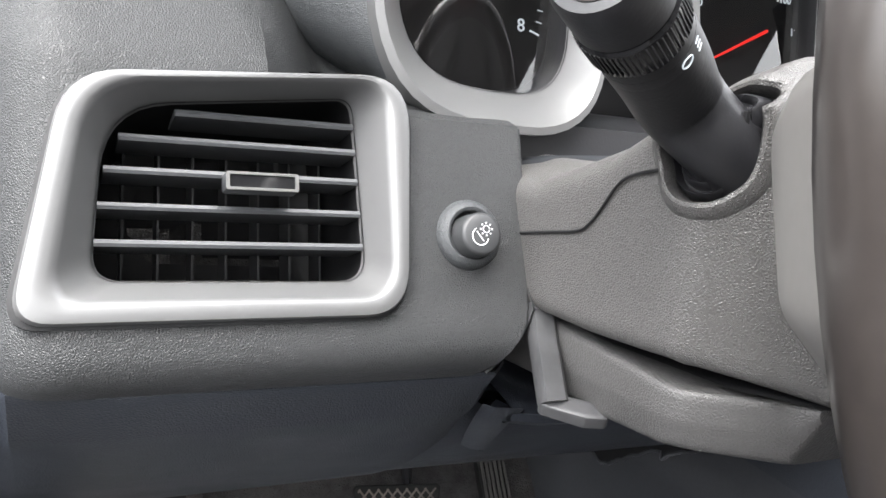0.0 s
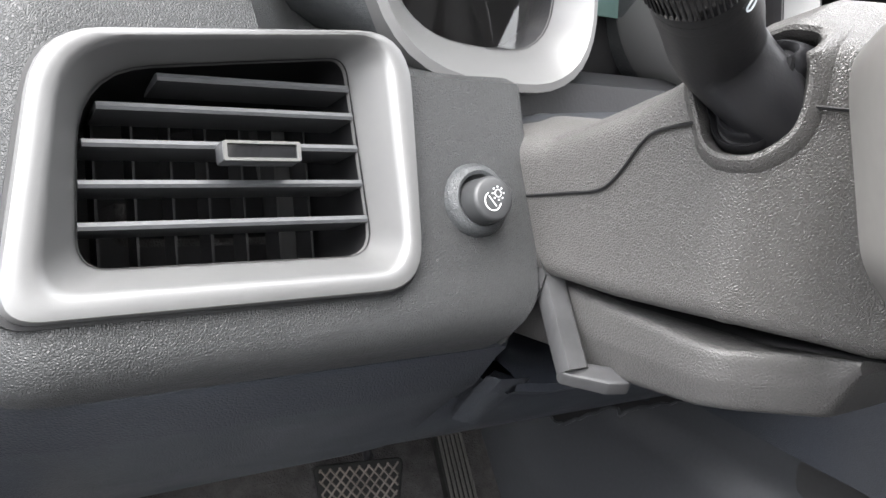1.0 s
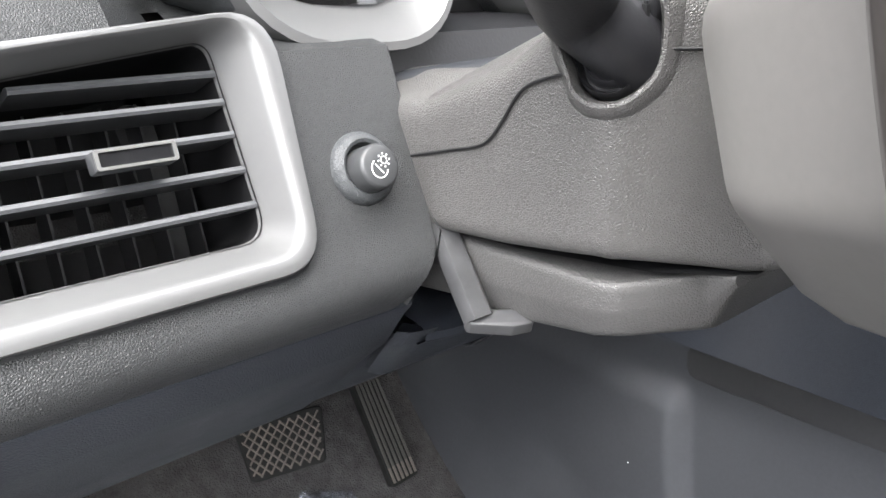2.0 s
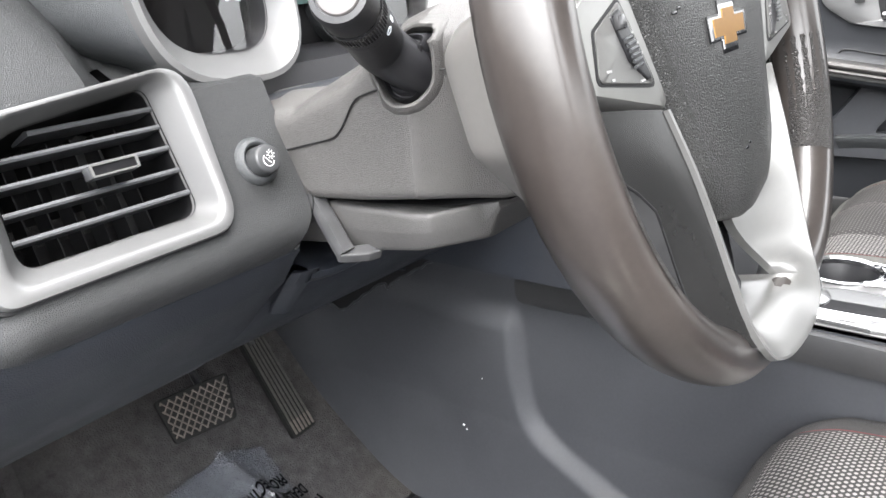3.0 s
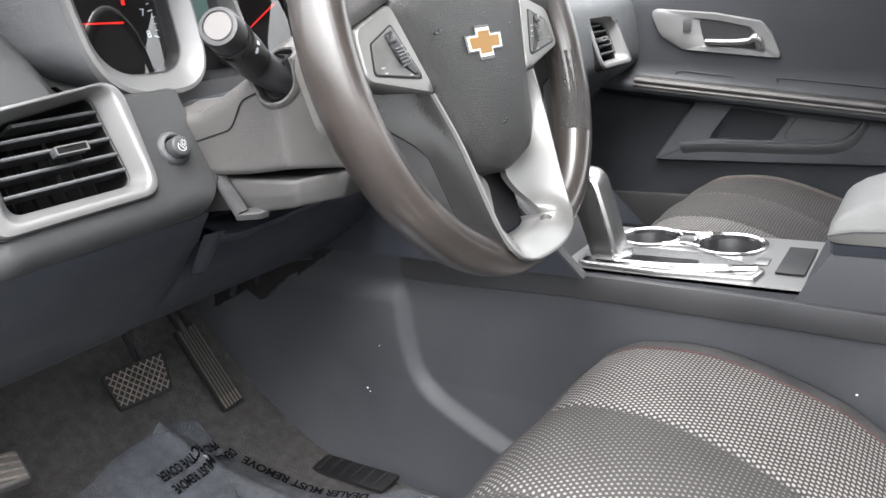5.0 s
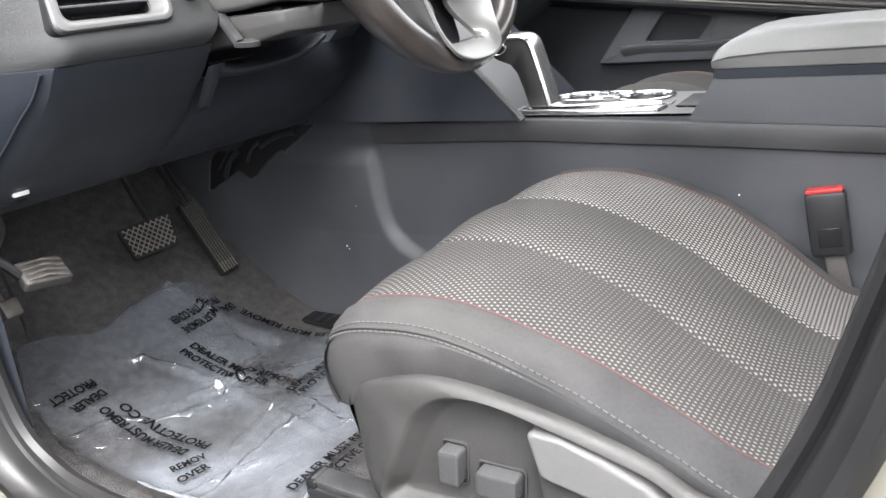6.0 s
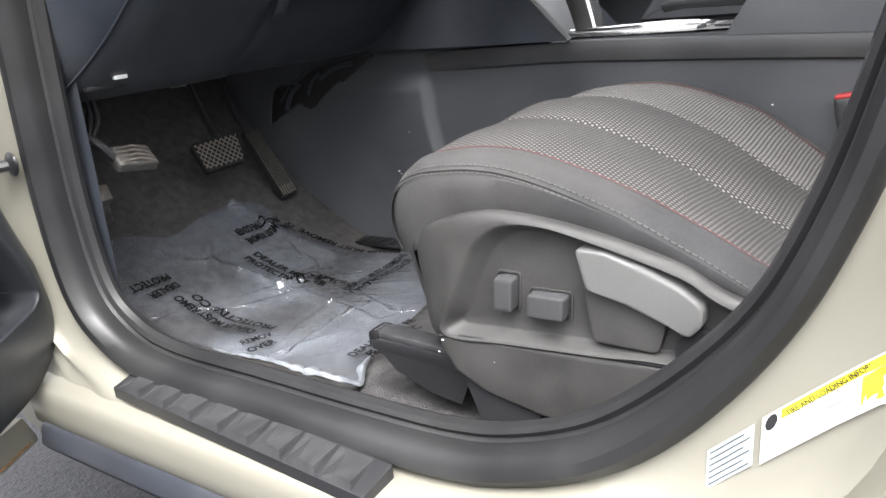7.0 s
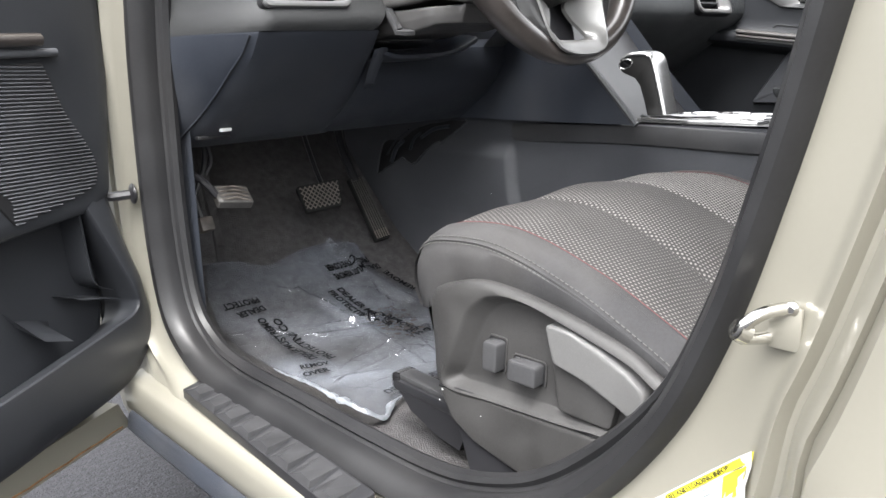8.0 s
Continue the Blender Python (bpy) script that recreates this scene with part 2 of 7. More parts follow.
def spline1(xs, ys, x):
    """Smooth interpolation of a value."""
    if x <= xs[0]:
        return ys[0]
    for i in range(len(xs) - 1):
        if x <= xs[i + 1]:
            f = (x - xs[i]) / (xs[i + 1] - xs[i])
            d = [(ys[min(k + 1, len(ys) - 1)] - ys[max(k - 1, 0)]) / (xs[min(k + 1, len(xs) - 1)] - xs[max(k - 1, 0)]) * (xs[i + 1] - xs[i]) for k in (i, i + 1)]
            return ((2 * f ** 3 - 3 * f * f + 1) * ys[i] + (f ** 3 - 2 * f * f + f) * d[0] + (3 * f * f - 2 * f ** 3) * ys[i + 1] + (f ** 3 - f * f) * d[1])
    return ys[-1]


def writing(name, text, size, at_m, material, parent, label="", thick=0.0003, bold=0.0):
    """Lettering as a mesh: at_m places it (x along the line, y up, z out)."""
    cu = bpy.data.curves.new(name, "FONT")
    cu.body, cu.size, cu.extrude, cu.align_x, cu.align_y, cu.offset = text, size, thick, "CENTER", "CENTER", bold
    tmp = bpy.data.objects.new("tmp", cu)
    me = bpy.data.meshes.new_from_object(tmp)
    bpy.data.objects.remove(tmp)
    bpy.data.curves.remove(cu)
    me.transform(at_m)
    me.name = name
    me.materials.append(material)
    ob = new(name, me)
    ob.parent = parent
    if parent.parent is None:
        ob.matrix_parent_inverse = parent.matrix_basis.inverted()
    if label:
        ob["label"] = label
    return ob


def axes(o, x, y, z):
    """A matrix from an origin and three axes."""
    return Matrix(((x[0], y[0], z[0], o[0]), (x[1], y[1], z[1], o[1]), (x[2], y[2], z[2], o[2]), (0, 0, 0, 1)))

# ---- ground ----
bm = bmesh.new()
bmesh.ops.create_grid(bm, x_segments=8, y_segments=8, size=400)
tagged(part("ground", bm, M_ASPHALT), "grey coarse asphalt of a parking lot", "ground", kind="structure")

# ---- car body: door opening, pillars, sill ----
# the line of the door opening (y, z), from the front pillar's top down, along the sill and up the middle pillar
OPENING = cr([(0.30, 1.44), (0.40, 1.15), (0.452, 0.93), (0.470, 0.75), (0.472, 0.60), (0.450, 0.49), (0.385, 0.425), (0.30, 0.402), (0.15, 0.397),
              (0.0, 0.392), (-0.12, 0.392), (-0.20, 0.405), (-0.285, 0.44), (-0.36, 0.503), (-0.43, 0.59), (-0.472, 0.68), (-0.50, 0.77), (-0.528, 0.88),
              (-0.575, 1.10), (-0.60, 1.30), (-0.55, 1.44), (-0.30, 1.50), (0.05, 1.52)], 120, closed=True)


def corner_width(z):
    """The pillar's face is wider near the sill."""
    f = max(0.0, min(1.0, (z - 0.54) / 0.14))
    return 1.0 + 0.75 * (1 - f * f * (3 - 2 * f))


def opening_loop(xs, ds):
    """The opening's line moved outwards: xs and ds give x and the offset on the pillars and on the sill."""
    out, k = [], len(OPENING)
    for i, p in enumerate(OPENING):
        t = (OPENING[(i + 1) % k] - OPENING[i - 1]).normalized()
        nrm = Vector((t.y, -t.x)) * -1
        b = max(0.0, min(1.0, (-nrm.y - 0.60) / 0.38)) if p.y < 0.55 else 0.0
        b = b * b * (3 - 2 * b)
        x, d = xs[0] * (1 - b) + xs[1] * b, ds[0] * (1 - b) + ds[1] * b
        if p.x < -0.2 and d <= 0.014 and p.y > 0.45:
            d -= (0.25 * d + 0.003) * step(0.45, 0.60, p.y)
        elif p.x < -0.2 and d > 0.012:
            d = 0.012 + (d - 0.012) * corner_width(p.y)
        if p.x > 0.2 and b < 0.9:
            w = min(1.0, (p.x - 0.2) / 0.22) * (1 - b)
            x = x * (1 - w) + w * max(x, -0.80)
        out.append(Vector((x, p.x + nrm.x * d, p.y + nrm.y * d)))
    return out


body = thing("car_body", (-0.8, 0, 0), "champagne beige painted car body with door jamb and sill", "car body", kind="structure")
JAMB = [((-0.742, -0.742), (0.035, 0.035)), ((-0.765, -0.765), (0.013, 0.010)), ((-0.772, -0.775), (0.012, 0.003)), ((-0.786, -0.79), (0.047, 0.004)), ((-0.791, -0.802), (0.053, 0.006)),
        ((-0.800, -0.810), (0.058, 0.010)), ((-0.802, -0.815), (0.061, 0.016)), ((-0.793, -0.818), (0.067, 0.021)), ((-0.792, -0.82), (0.071, 0.030)), ((-0.814, -0.82), (0.079, 0.038)),
        ((-0.823, -0.82), (0.084, 0.046)), ((-0.826, -0.82), (0.088, 0.052)), ((-0.821, -0.82), (0.091, 0.058)), ((-0.836, -0.82), (0.096, 0.066)), ((-0.858, -0.81), (0.103, 0.08)),
        ((-0.872, -0.80), (0.125, 0.084)), ((-0.89, -0.78), (0.26, 0.088))]
rows = [opening_loop(a, b) for a, b in JAMB]
jamb = loft(rows, close_v=True)
part("door_jamb", jamb, M_PAINT, body)
# lower rocker cladding
part("rocker_cladding", loft([[(x + 0.010 * max(0.0, y) / 0.5, y, z + 0.010 * max(0.0, y - 0.05)) for x, z in ((-0.838, 0.322), (-0.849, 0.334), (-0.855, 0.329), (-0.860, 0.306), (-0.850, 0.290), (-0.7, 0.278))] for y in (-1.2, -0.5, 0.0, 0.3, 0.47, 0.49)]), M_KNEE, body,
     "dark grey plastic rocker cladding")
# painted rocker panel under the door opening, with a crease along its top
rows = []
for y in (-1.2, -0.7, -0.3, -0.15, 0.0, 0.15, 0.3, 0.42, 0.50, 0.515):
    k = -0.010 * max(0.0, y) / 0.5
    rows.append([(x - k, y, z + 0.010 * max(0.0, y - 0.05)) for x, z in ((-0.745, 0.386), (-0.80, 0.3885), (-0.834, 0.3860), (-0.8410, 0.3835), (-0.8450, 0.379), (-0.8475, 0.368), (-0.8485, 0.350), (-0.8465, 0.330), (-0.838, 0.318), (-0.75, 0.315))])
part("rocker_panel", loft(rows, caps=True), M_PAINT, body)
# roof, far side and rear, which close the cabin
part("roof", loft([[(x, y, 1.60 - 0.10 * (x / 0.7) ** 2 - 0.02 * ((y + 0.7) / 1.2) ** 2) for x in np.linspace(-0.68, 0.68, 9)] for y in (-2.0, -1.2, -0.6, -0.25, -0.12)]), M_LINER, body, "pale cloth roof lining")
part("rear_wall", loft([[(x, -2.0, z) for x in (-0.75, 0, 0.75)] for z in (0.3, 0.8, 1.2)]), M_CONSOLE, body)
part("rear_side", loft([[(-0.76, y, z) for y in (-2.0, -1.3, -0.72)] for z in (0.3, 0.6, 0.98)]), M_CONSOLE, body)
part("rear_floor", loft([[(x, y, 0.40) for x in (-0.75, 0, 0.75)] for y in (-2.0, -1.2, -0.55)]), M_CARPET, body)
part("windscreen_pillar", tube([(-0.62, -0.12, 1.53), (-0.68, 0.35, 1.33), (-0.73, 0.85, 1.08)], 0.045), M_CONSOLE, body)
part("windscreen_pillar", tube([(0.62, -0.12, 1.53), (0.68, 0.35, 1.33), (0.73, 0.85, 1.08)], 0.045), M_CONSOLE, body)
# bulkhead in near-black, the shade under the dash put into its colour
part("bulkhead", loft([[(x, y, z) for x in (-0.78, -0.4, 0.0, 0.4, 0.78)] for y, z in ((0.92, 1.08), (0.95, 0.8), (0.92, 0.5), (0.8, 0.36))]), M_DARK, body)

# black rubber seal round the opening, two lips
seal = thing("door_seal", (-0.76, 0, 0.4), "black rubber door seal round the opening", "seal", kind="structure")
rows = [opening_loop((a, a2), (b, b2)) for a, a2, b, b2 in [(-0.770, -0.772, 0.014, 0.006), (-0.782, -0.784, 0.010, 0.0), (-0.789, -0.790, -0.001, -0.008), (-0.788, -0.788, -0.012, -0.018), (-0.778, -0.778, -0.021, -0.027),
                                                            (-0.766, -0.764, -0.024, -0.031), (-0.752, -0.752, -0.022, -0.028), (-0.748, -0.748, -0.025, -0.031), (-0.751, -0.751, -0.031, -0.036), (-0.748, -0.747, -0.037, -0.041), (-0.740, -0.738, -0.040, -0.043), (-0.732, -0.730, -0.036, -0.039), (-0.728, -0.726, -0.018, -0.02)]]
part("seal_lip", loft(rows, close_v=True), M_RUBBER, seal)

# ---- floor ----
def floor_z(x, y):
    toe = spline1([-0.6, 0.40, 0.50, 0.60, 0.72, 0.86, 0.95], [0.372, 0.376, 0.398, 0.452, 0.54, 0.70, 0.82], y)
    return toe + 0.004 * noise.noise((x * 9, y * 9, 0))


rows = [[(x, y, floor_z(x, y)) for y in np.linspace(-0.6, 0.93, 60)] for x in np.linspace(-0.735, 0.76, 60)]
tagged(part("floor", loft(rows), M_CARPET), "worn dark charcoal carpet floor with toe board", "floor", kind="structure")
bm = loft([[(-0.727, y, z) for y, z in ((-0.6, 0.37), (0.42, 0.37), (0.93, 0.37))], [(-0.735, y, z) for y, z in ((-0.6, 0.41), (0.38, 0.415), (0.93, 0.43))], [(-0.742, y, z) for y, z in ((-0.6, 0.425), (0.36, 0.425), (0.93, 0.43))]])
tagged(part("sill_trim", bm, M_BLACK), "black plastic trim along the inner sill", "trim", kind="structure")
rows = [[(-0.725 + 0.02 * (z - 0.4), y, z) for y in (0.428, 0.46, 0.6, 0.95)] for z in (0.36, 0.5, 0.65, 0.82, 1.0)]
bm = loft(rows)
tagged(part("kick_panel", bm, M_KNEE), "black plastic kick panel in the footwell", "trim", kind="structure")

# ---- dashboard ----
VS = 0.4  # lean of the vent face: y over z


def face_y(z):
    return 0.258 + VS * (z - 1.0)


dash = thing("dashboard", (-0.4, 0.4, 0.75), "black grained dashboard with silver trim and knee panel", "dashboard")
PROFILE = [(0.95, 1.10), (0.75, 1.135), (0.55, 1.145), (0.42, 1.13), (0.345, 1.10), (0.30, 1.07)]
zs = [1.046, 1.0395, 1.0365, 1.032, 1.027, 1.02, 1.01, 1.0, 0.99, 0.98, 0.97, 0.963, 0.957, 0.952]
PROFILE += [(face_y(z), z) for z in zs] + [(0.2350, 0.945), (0.2328, 0.938), (0.2326, 0.932), (0.2342, 0.926), (0.2372, 0.9215), (0.2404, 0.9180)]
DX = [-0.748, -0.745, -0.738, -0.725, -0.708, -0.690, -0.684, -0.678, -0.672, -0.666, -0.66, -0.652, -0.64, -0.625, -0.61, -0.595, -0.58, -0.565, -0.558, -0.552, -0.546, -0.54, -0.53, -0.515, -0.50, -0.49, -0.4755]


def end_round(x, z):
    edge = -0.722 - 0.02 * max(0, (0.95 - z) / 0.2)
    f = max(0.0, (edge + 0.055 - x) / 0.055)
    return 0.10 * min(1.6, f) ** 2.4


def corner(x, z):
    """The rounded lower corner of the face beside the column."""
    return x - max(0.0, 0.955 - z) ** 2 * 18 * max(0.0, (x + 0.53) / 0.055)


def recess(x, z):
    """The pad draws back behind the gauge surround."""
    return 0.06 * step(-0.60, -0.55, x) * step(1.033, 1.042, z) * (1 - step(1.085, 1.125, z))


rows = [[(corner(x, z), y + end_round(x, z) * (1 if y < 0.4 else 0) + recess(x, z), z) for y, z in PROFILE] for x in DX]
VENT_OUT = rpoly([(-0.6890, 0.9478), (-0.6720, 1.0362), (-0.5325, 1.0480), (-0.5378, 0.9488)], [0.011, 0.026, 0.021, 0.020], 7)
VENT_IN = rpoly([(-0.6618, 0.9645), (-0.6575, 1.0292), (-0.5555, 1.0408), (-0.5510, 0.9642)], [0.010, 0.030, 0.007, 0.011], 7)
VENT_HOLE = [a * 0.62 + b * 0.38 for a, b in zip(VENT_OUT, VENT_IN)]


def inside(x, z, poly):
    hit = False
    for a, b in zip(poly, poly[1:] + poly[:1]):
        if (a[1] > z) != (b[1] > z) and x < (b[0] - a[0]) * (z - a[1]) / (b[1] - a[1]) + a[0]:
            hit = not hit
    return hit


bm = loft(rows, skip=lambda i, j: PROFILE[j][0] < 0.3 and inside((DX[i] + DX[i + 1]) / 2, (PROFILE[j][1] + PROFILE[j + 1][1]) / 2, VENT_HOLE))
part("upper_pad", bm, M_DASH, dash)
# deck behind the gauges
part("deck", loft([[(x, y, z) for x in (-0.53, -0.48, -0.30, -0.17)] for y, z in ((0.355, 1.20), (0.42, 1.165), (0.55, 1.14), (0.75, 1.132), (0.95, 1.098))]), M_DASH, dash)
# right edge of the face, turning in towards the column
bm = loft([[(corner(x, z), (face_y(z) if z > 0.952 else 0.2335) + dy, z) for z in (1.031, 1.02, 1.0, 0.98, 0.962, 0.952, 0.945, 0.938, 0.932, 0.927, 0.921)] for x, dy in ((-0.4755, 0.0002), (-0.4738, 0.001), (-0.473, 0.004), (-0.4735, 0.09))])
part("face_edge", bm, M_DASH, dash)

KNEE = [(0.2425, 0.9185), (0.2418, 0.9170), (0.2426, 0.9155), (0.2485, 0.909), (0.265, 0.888), (0.292, 0.866), (0.325, 0.835), (0.372, 0.798), (0.425, 0.764), (0.456, 0.749), (0.468, 0.748), (0.475, 0.755), (0.50, 0.80)]
KX = [-0.748, -0.745, -0.738, -0.725, -0.708, -0.69, -0.66, -0.60, -0.54, -0.50, -0.486, -0.474, -0.468]
bm = loft([[(x + 0.03 * max(0, (0.90 - z) / 0.1) * max(0, (x + 0.5) / 0.03), y + end_round(x, z) + 0.03 * max(0.0, (x + 0.486) / 0.018) ** 2, z) for y, z in KNEE] for x in KX])
part("knee_panel", bm, M_KNEE, dash, "dark grey plastic knee panel")
# panel below the column, back to the centre stack
rows = []
for x in (-0.51, -0.47, -0.448, -0.43, -0.36, -0.28, -0.2, -0.15, -0.125):
    f = (x + 0.448) / 0.32
    rows.append([(x, y - 0.012 * max(0.0, f) + (0.006 if f < 0 else 0.0), z) for y, z in ((0.36, 0.905), (0.335, 0.90), (0.322, 0.89), (0.324, 0.86), (0.340, 0.833), (0.372, 0.802), (0.415, 0.772), (0.440, 0.757), (0.450, 0.752), (0.462, 0.757), (0.5, 0.8))])
part("lower_panel", loft(rows), M_KNEE, dash, "dark plastic panel under the steering column")
# moulded lip of the cut-out round the column: down beside the knee panel, and a ledge across
ledge = cr([(-0.461, 0.262, 0.886), (-0.43, 0.266, 0.880), (-0.38, 0.268, 0.879), (-0.325, 0.266, 0.882), (-0.285, 0.262, 0.890), (-0.250, 0.260, 0.904)], 28)
part("column_ledge", loft([[p + Vector((0, a, b)) for a, b in ((0.075, 0.012), (0.020, 0.006), (0.004, 0.004), (-0.001, 0.001), (0.0, -0.004), (0.006, -0.008), (0.070, -0.010))] for p in ledge]), M_KNEE, dash, "dark moulded ledge under the column")
# seam of the end cap
def knee_y(z):
    zz, yy = [q[1] for q in KNEE[2:9]][::-1], [q[0] for q in KNEE[2:9]][::-1]
    return spline1(zz, yy, z)


line = []
for z in np.linspace(0.913, 0.752, 24):
    x = -0.697 - 0.026 * ((0.913 - z) / 0.16) ** 1.2
    line.append((x, knee_y(z) + end_round(x, z) - 0.0004, z))
part("cap_seam", tube(line, 0.0012, 6), M_DARK, dash)
part("cap_edge", tube([(x - 0.002, y - 0.0002, z) for x, y, z in line], 0.0014, 6), M_KNEE, dash)
# raised corner of the knee panel beside the column
horn = cr([(-0.463, 0.258, 0.890), (-0.459, 0.276, 0.873), (-0.452, 0.298, 0.853), (-0.444, 0.319, 0.834)], 14)
part("panel_horn", loft([[p + Vector((a * (1 - 0.45 * k / 13), b, c)) for a, b, c in ((-0.012, 0.010, 0.0), (-0.010, 0.000, 0.002), (-0.003, -0.004, 0.003), (0.006, -0.002, 0.001), (0.010, 0.006, -0.004), (0.008, 0.030, -0.008))] for k, p in enumerate(horn)]), M_KNEE, dash, "dark moulded corner of the knee panel")

# ---- air vent ----
def vent_at(u, z, d):
    """A place on the leaning vent face: x, height and the distance out of the face."""
    nrm = Vector((0, -1, VS)).normalized()
    return Vector((u, face_y(z), z)) + nrm * d


def build_vent(parent, place):
    outer = VENT_OUT
    inner = VENT_IN
    mix = lambda f, d: [place(*(a * (1 - f) + b * f), d) for a, b in zip(outer, inner)]
    vent = part("air_vent", loft([mix(-0.085, -0.012), mix(-0.075, 0.0018), mix(0.03, 0.0022)], close_v=True), M_DARK, parent, "air vent with silver surround")
    part("surround", loft([mix(-0.005, -0.004), mix(0.0, 0.0038), mix(0.05, 0.0060), mix(0.20, 0.0068), mix(0.38, 0.0066), mix(0.47, 0.0056), mix(0.55, 0.0030), mix(0.90, -0.0095), mix(1.0, -0.0125), mix(1.01, -0.014)], close_v=True), M_SILVER, vent, "satin silver surround")
    # the duct's inner shade is put in as near-black
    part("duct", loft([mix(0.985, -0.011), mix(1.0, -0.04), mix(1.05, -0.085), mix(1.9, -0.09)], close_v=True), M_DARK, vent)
    for z in (1.0285, 1.0177, 1.0052, 0.9917, 0.9780):
        left = spline1([0.975, 0.99, 1.005, 1.018, 1.029], [-0.6610, -0.6600, -0.6578, -0.6520, -0.6300], z)
        rows = []
        for x in np.linspace(left, -0.5510 - 0.04 * max(0, z - 0.98), 9):
            rows.append([place(x, z + dz, d) for d, dz in ((-0.0115, 0.0), (-0.012, 0.0014), (-0.015, 0.0019), (-0.030, 0.0010), (-0.035, 0.0002), (-0.035, -0.0010), (-0.030, -0.0012), (-0.015, -0.0013), (-0.012, -0.0012))])
        part("vane", loft(rows, close_v=True, caps=True), M_VANE, vent)
    # upright vanes near-black too, coloured for the shade deep in the duct
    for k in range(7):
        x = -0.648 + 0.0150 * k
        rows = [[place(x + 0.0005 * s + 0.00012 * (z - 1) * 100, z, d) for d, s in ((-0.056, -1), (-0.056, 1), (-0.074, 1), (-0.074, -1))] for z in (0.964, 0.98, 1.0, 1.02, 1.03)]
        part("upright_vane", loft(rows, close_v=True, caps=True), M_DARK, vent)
    o = place(-0.5985, 1.0006, -0.008)
    n = Vector((0, -1, VS)).normalized()
    up = Vector((1, 0, 0)).cross(n) * -1
    m = axes((0, 0, 0), (1, 0, 0), n * -1, up)
    tab = part("tab", rbox((0.0300, 0.009, 0.0078), o + n * 0.0045, 0.0012, 2, m=m), M_VANE, vent, "vent tab with chrome frame")
    fr = rpoly([(-0.0147, -0.0037), (-0.0147, 0.0037), (0.0147, 0.0037), (0.0147, -0.0037)], 0.001, 3)
    fi = rpoly([(-0.0133, -0.0026), (-0.0133, 0.0026), (0.0133, 0.0026), (0.0133, -0.0026)], 0.0006, 3)
    tp = lambda p, d: o + n * (0.009 + d) + Vector((1, 0, 0)) * p[0] + up * p[1]
    part("tab_frame", loft([[tp(p, 0) for p in fr], [tp(p, 0.0012) for p in fr], [tp(p, 0.0012) for p in fi], [tp(p, 0.0003) for p in fi]], close_v=True), M_SILVERW, tab, "chrome frame")
    part("tab_inlay", loft([[tp((x, y), 0.0004) for x in (-0.0136, 0.0136)] for y in (-0.0027, 0.0027)]), M_GLOSS, tab)
    return vent


build_vent(dash, vent_at)

# ---- dimmer knob ----
KN = Vector((0, -1, VS)).normalized()
KU = Vector((1, 0, 0))
KV = Vector((1, 0, 0)).cross(KN) * -1
kc = vent_at(-0.5050, 0.9812, 0.0)
kat = lambda x, y, h: kc + KU * x + KV * y + KN * h
knob = part("dimmer_knob", lathe([(0.0102, -0.004), (0.0102, 0.0035), (0.0100, 0.006), (0.0098, 0.0118), (0.0092, 0.0132), (0.0082, 0.0138), (0.0030, 0.0140)], kat, 36), M_KNOB, dash, "round black dimmer knob")
part("knob_base", lathe([(0.0165, -0.002), (0.0160, 0.0012), (0.0140, 0.0042), (0.0122, 0.0048), (0.0108, 0.0040), (0.0106, 0.0)], lambda x, y, h: kat(x, y + 0.0015, h), 36), M_PANEL, knob)
bm = bmesh.new()
for k in range(8):
    a = radians(45 * k)
    p = kat(0.0018 + 0.0028 * math.cos(a), 0.0020 + 0.0028 * math.sin(a), 0.0141)
    rbox((0.0007, 0.0002, 0.0007), p, 0, bm=bm)
tube([kat(0.0018 + 0.0016 * math.cos(t), 0.0020 + 0.0016 * math.sin(t), 0.0141) for t in np.linspace(0, 6.0, 14)], 0.00022, 5, bm=bm)
tube([kat(-0.0012 + 0.0040 * math.cos(t), -0.0012 + 0.0040 * math.sin(t), 0.0141) for t in np.linspace(2.1, 6.0, 14)], 0.00026, 5, bm=bm)
tube([kat(-0.0030, 0.0010, 0.0141), kat(0.0003, -0.0034, 0.0141)], 0.00026, 5, bm=bm)
part("knob_symbol", bm, M_WHITE, knob, "white lamp dimmer symbol")

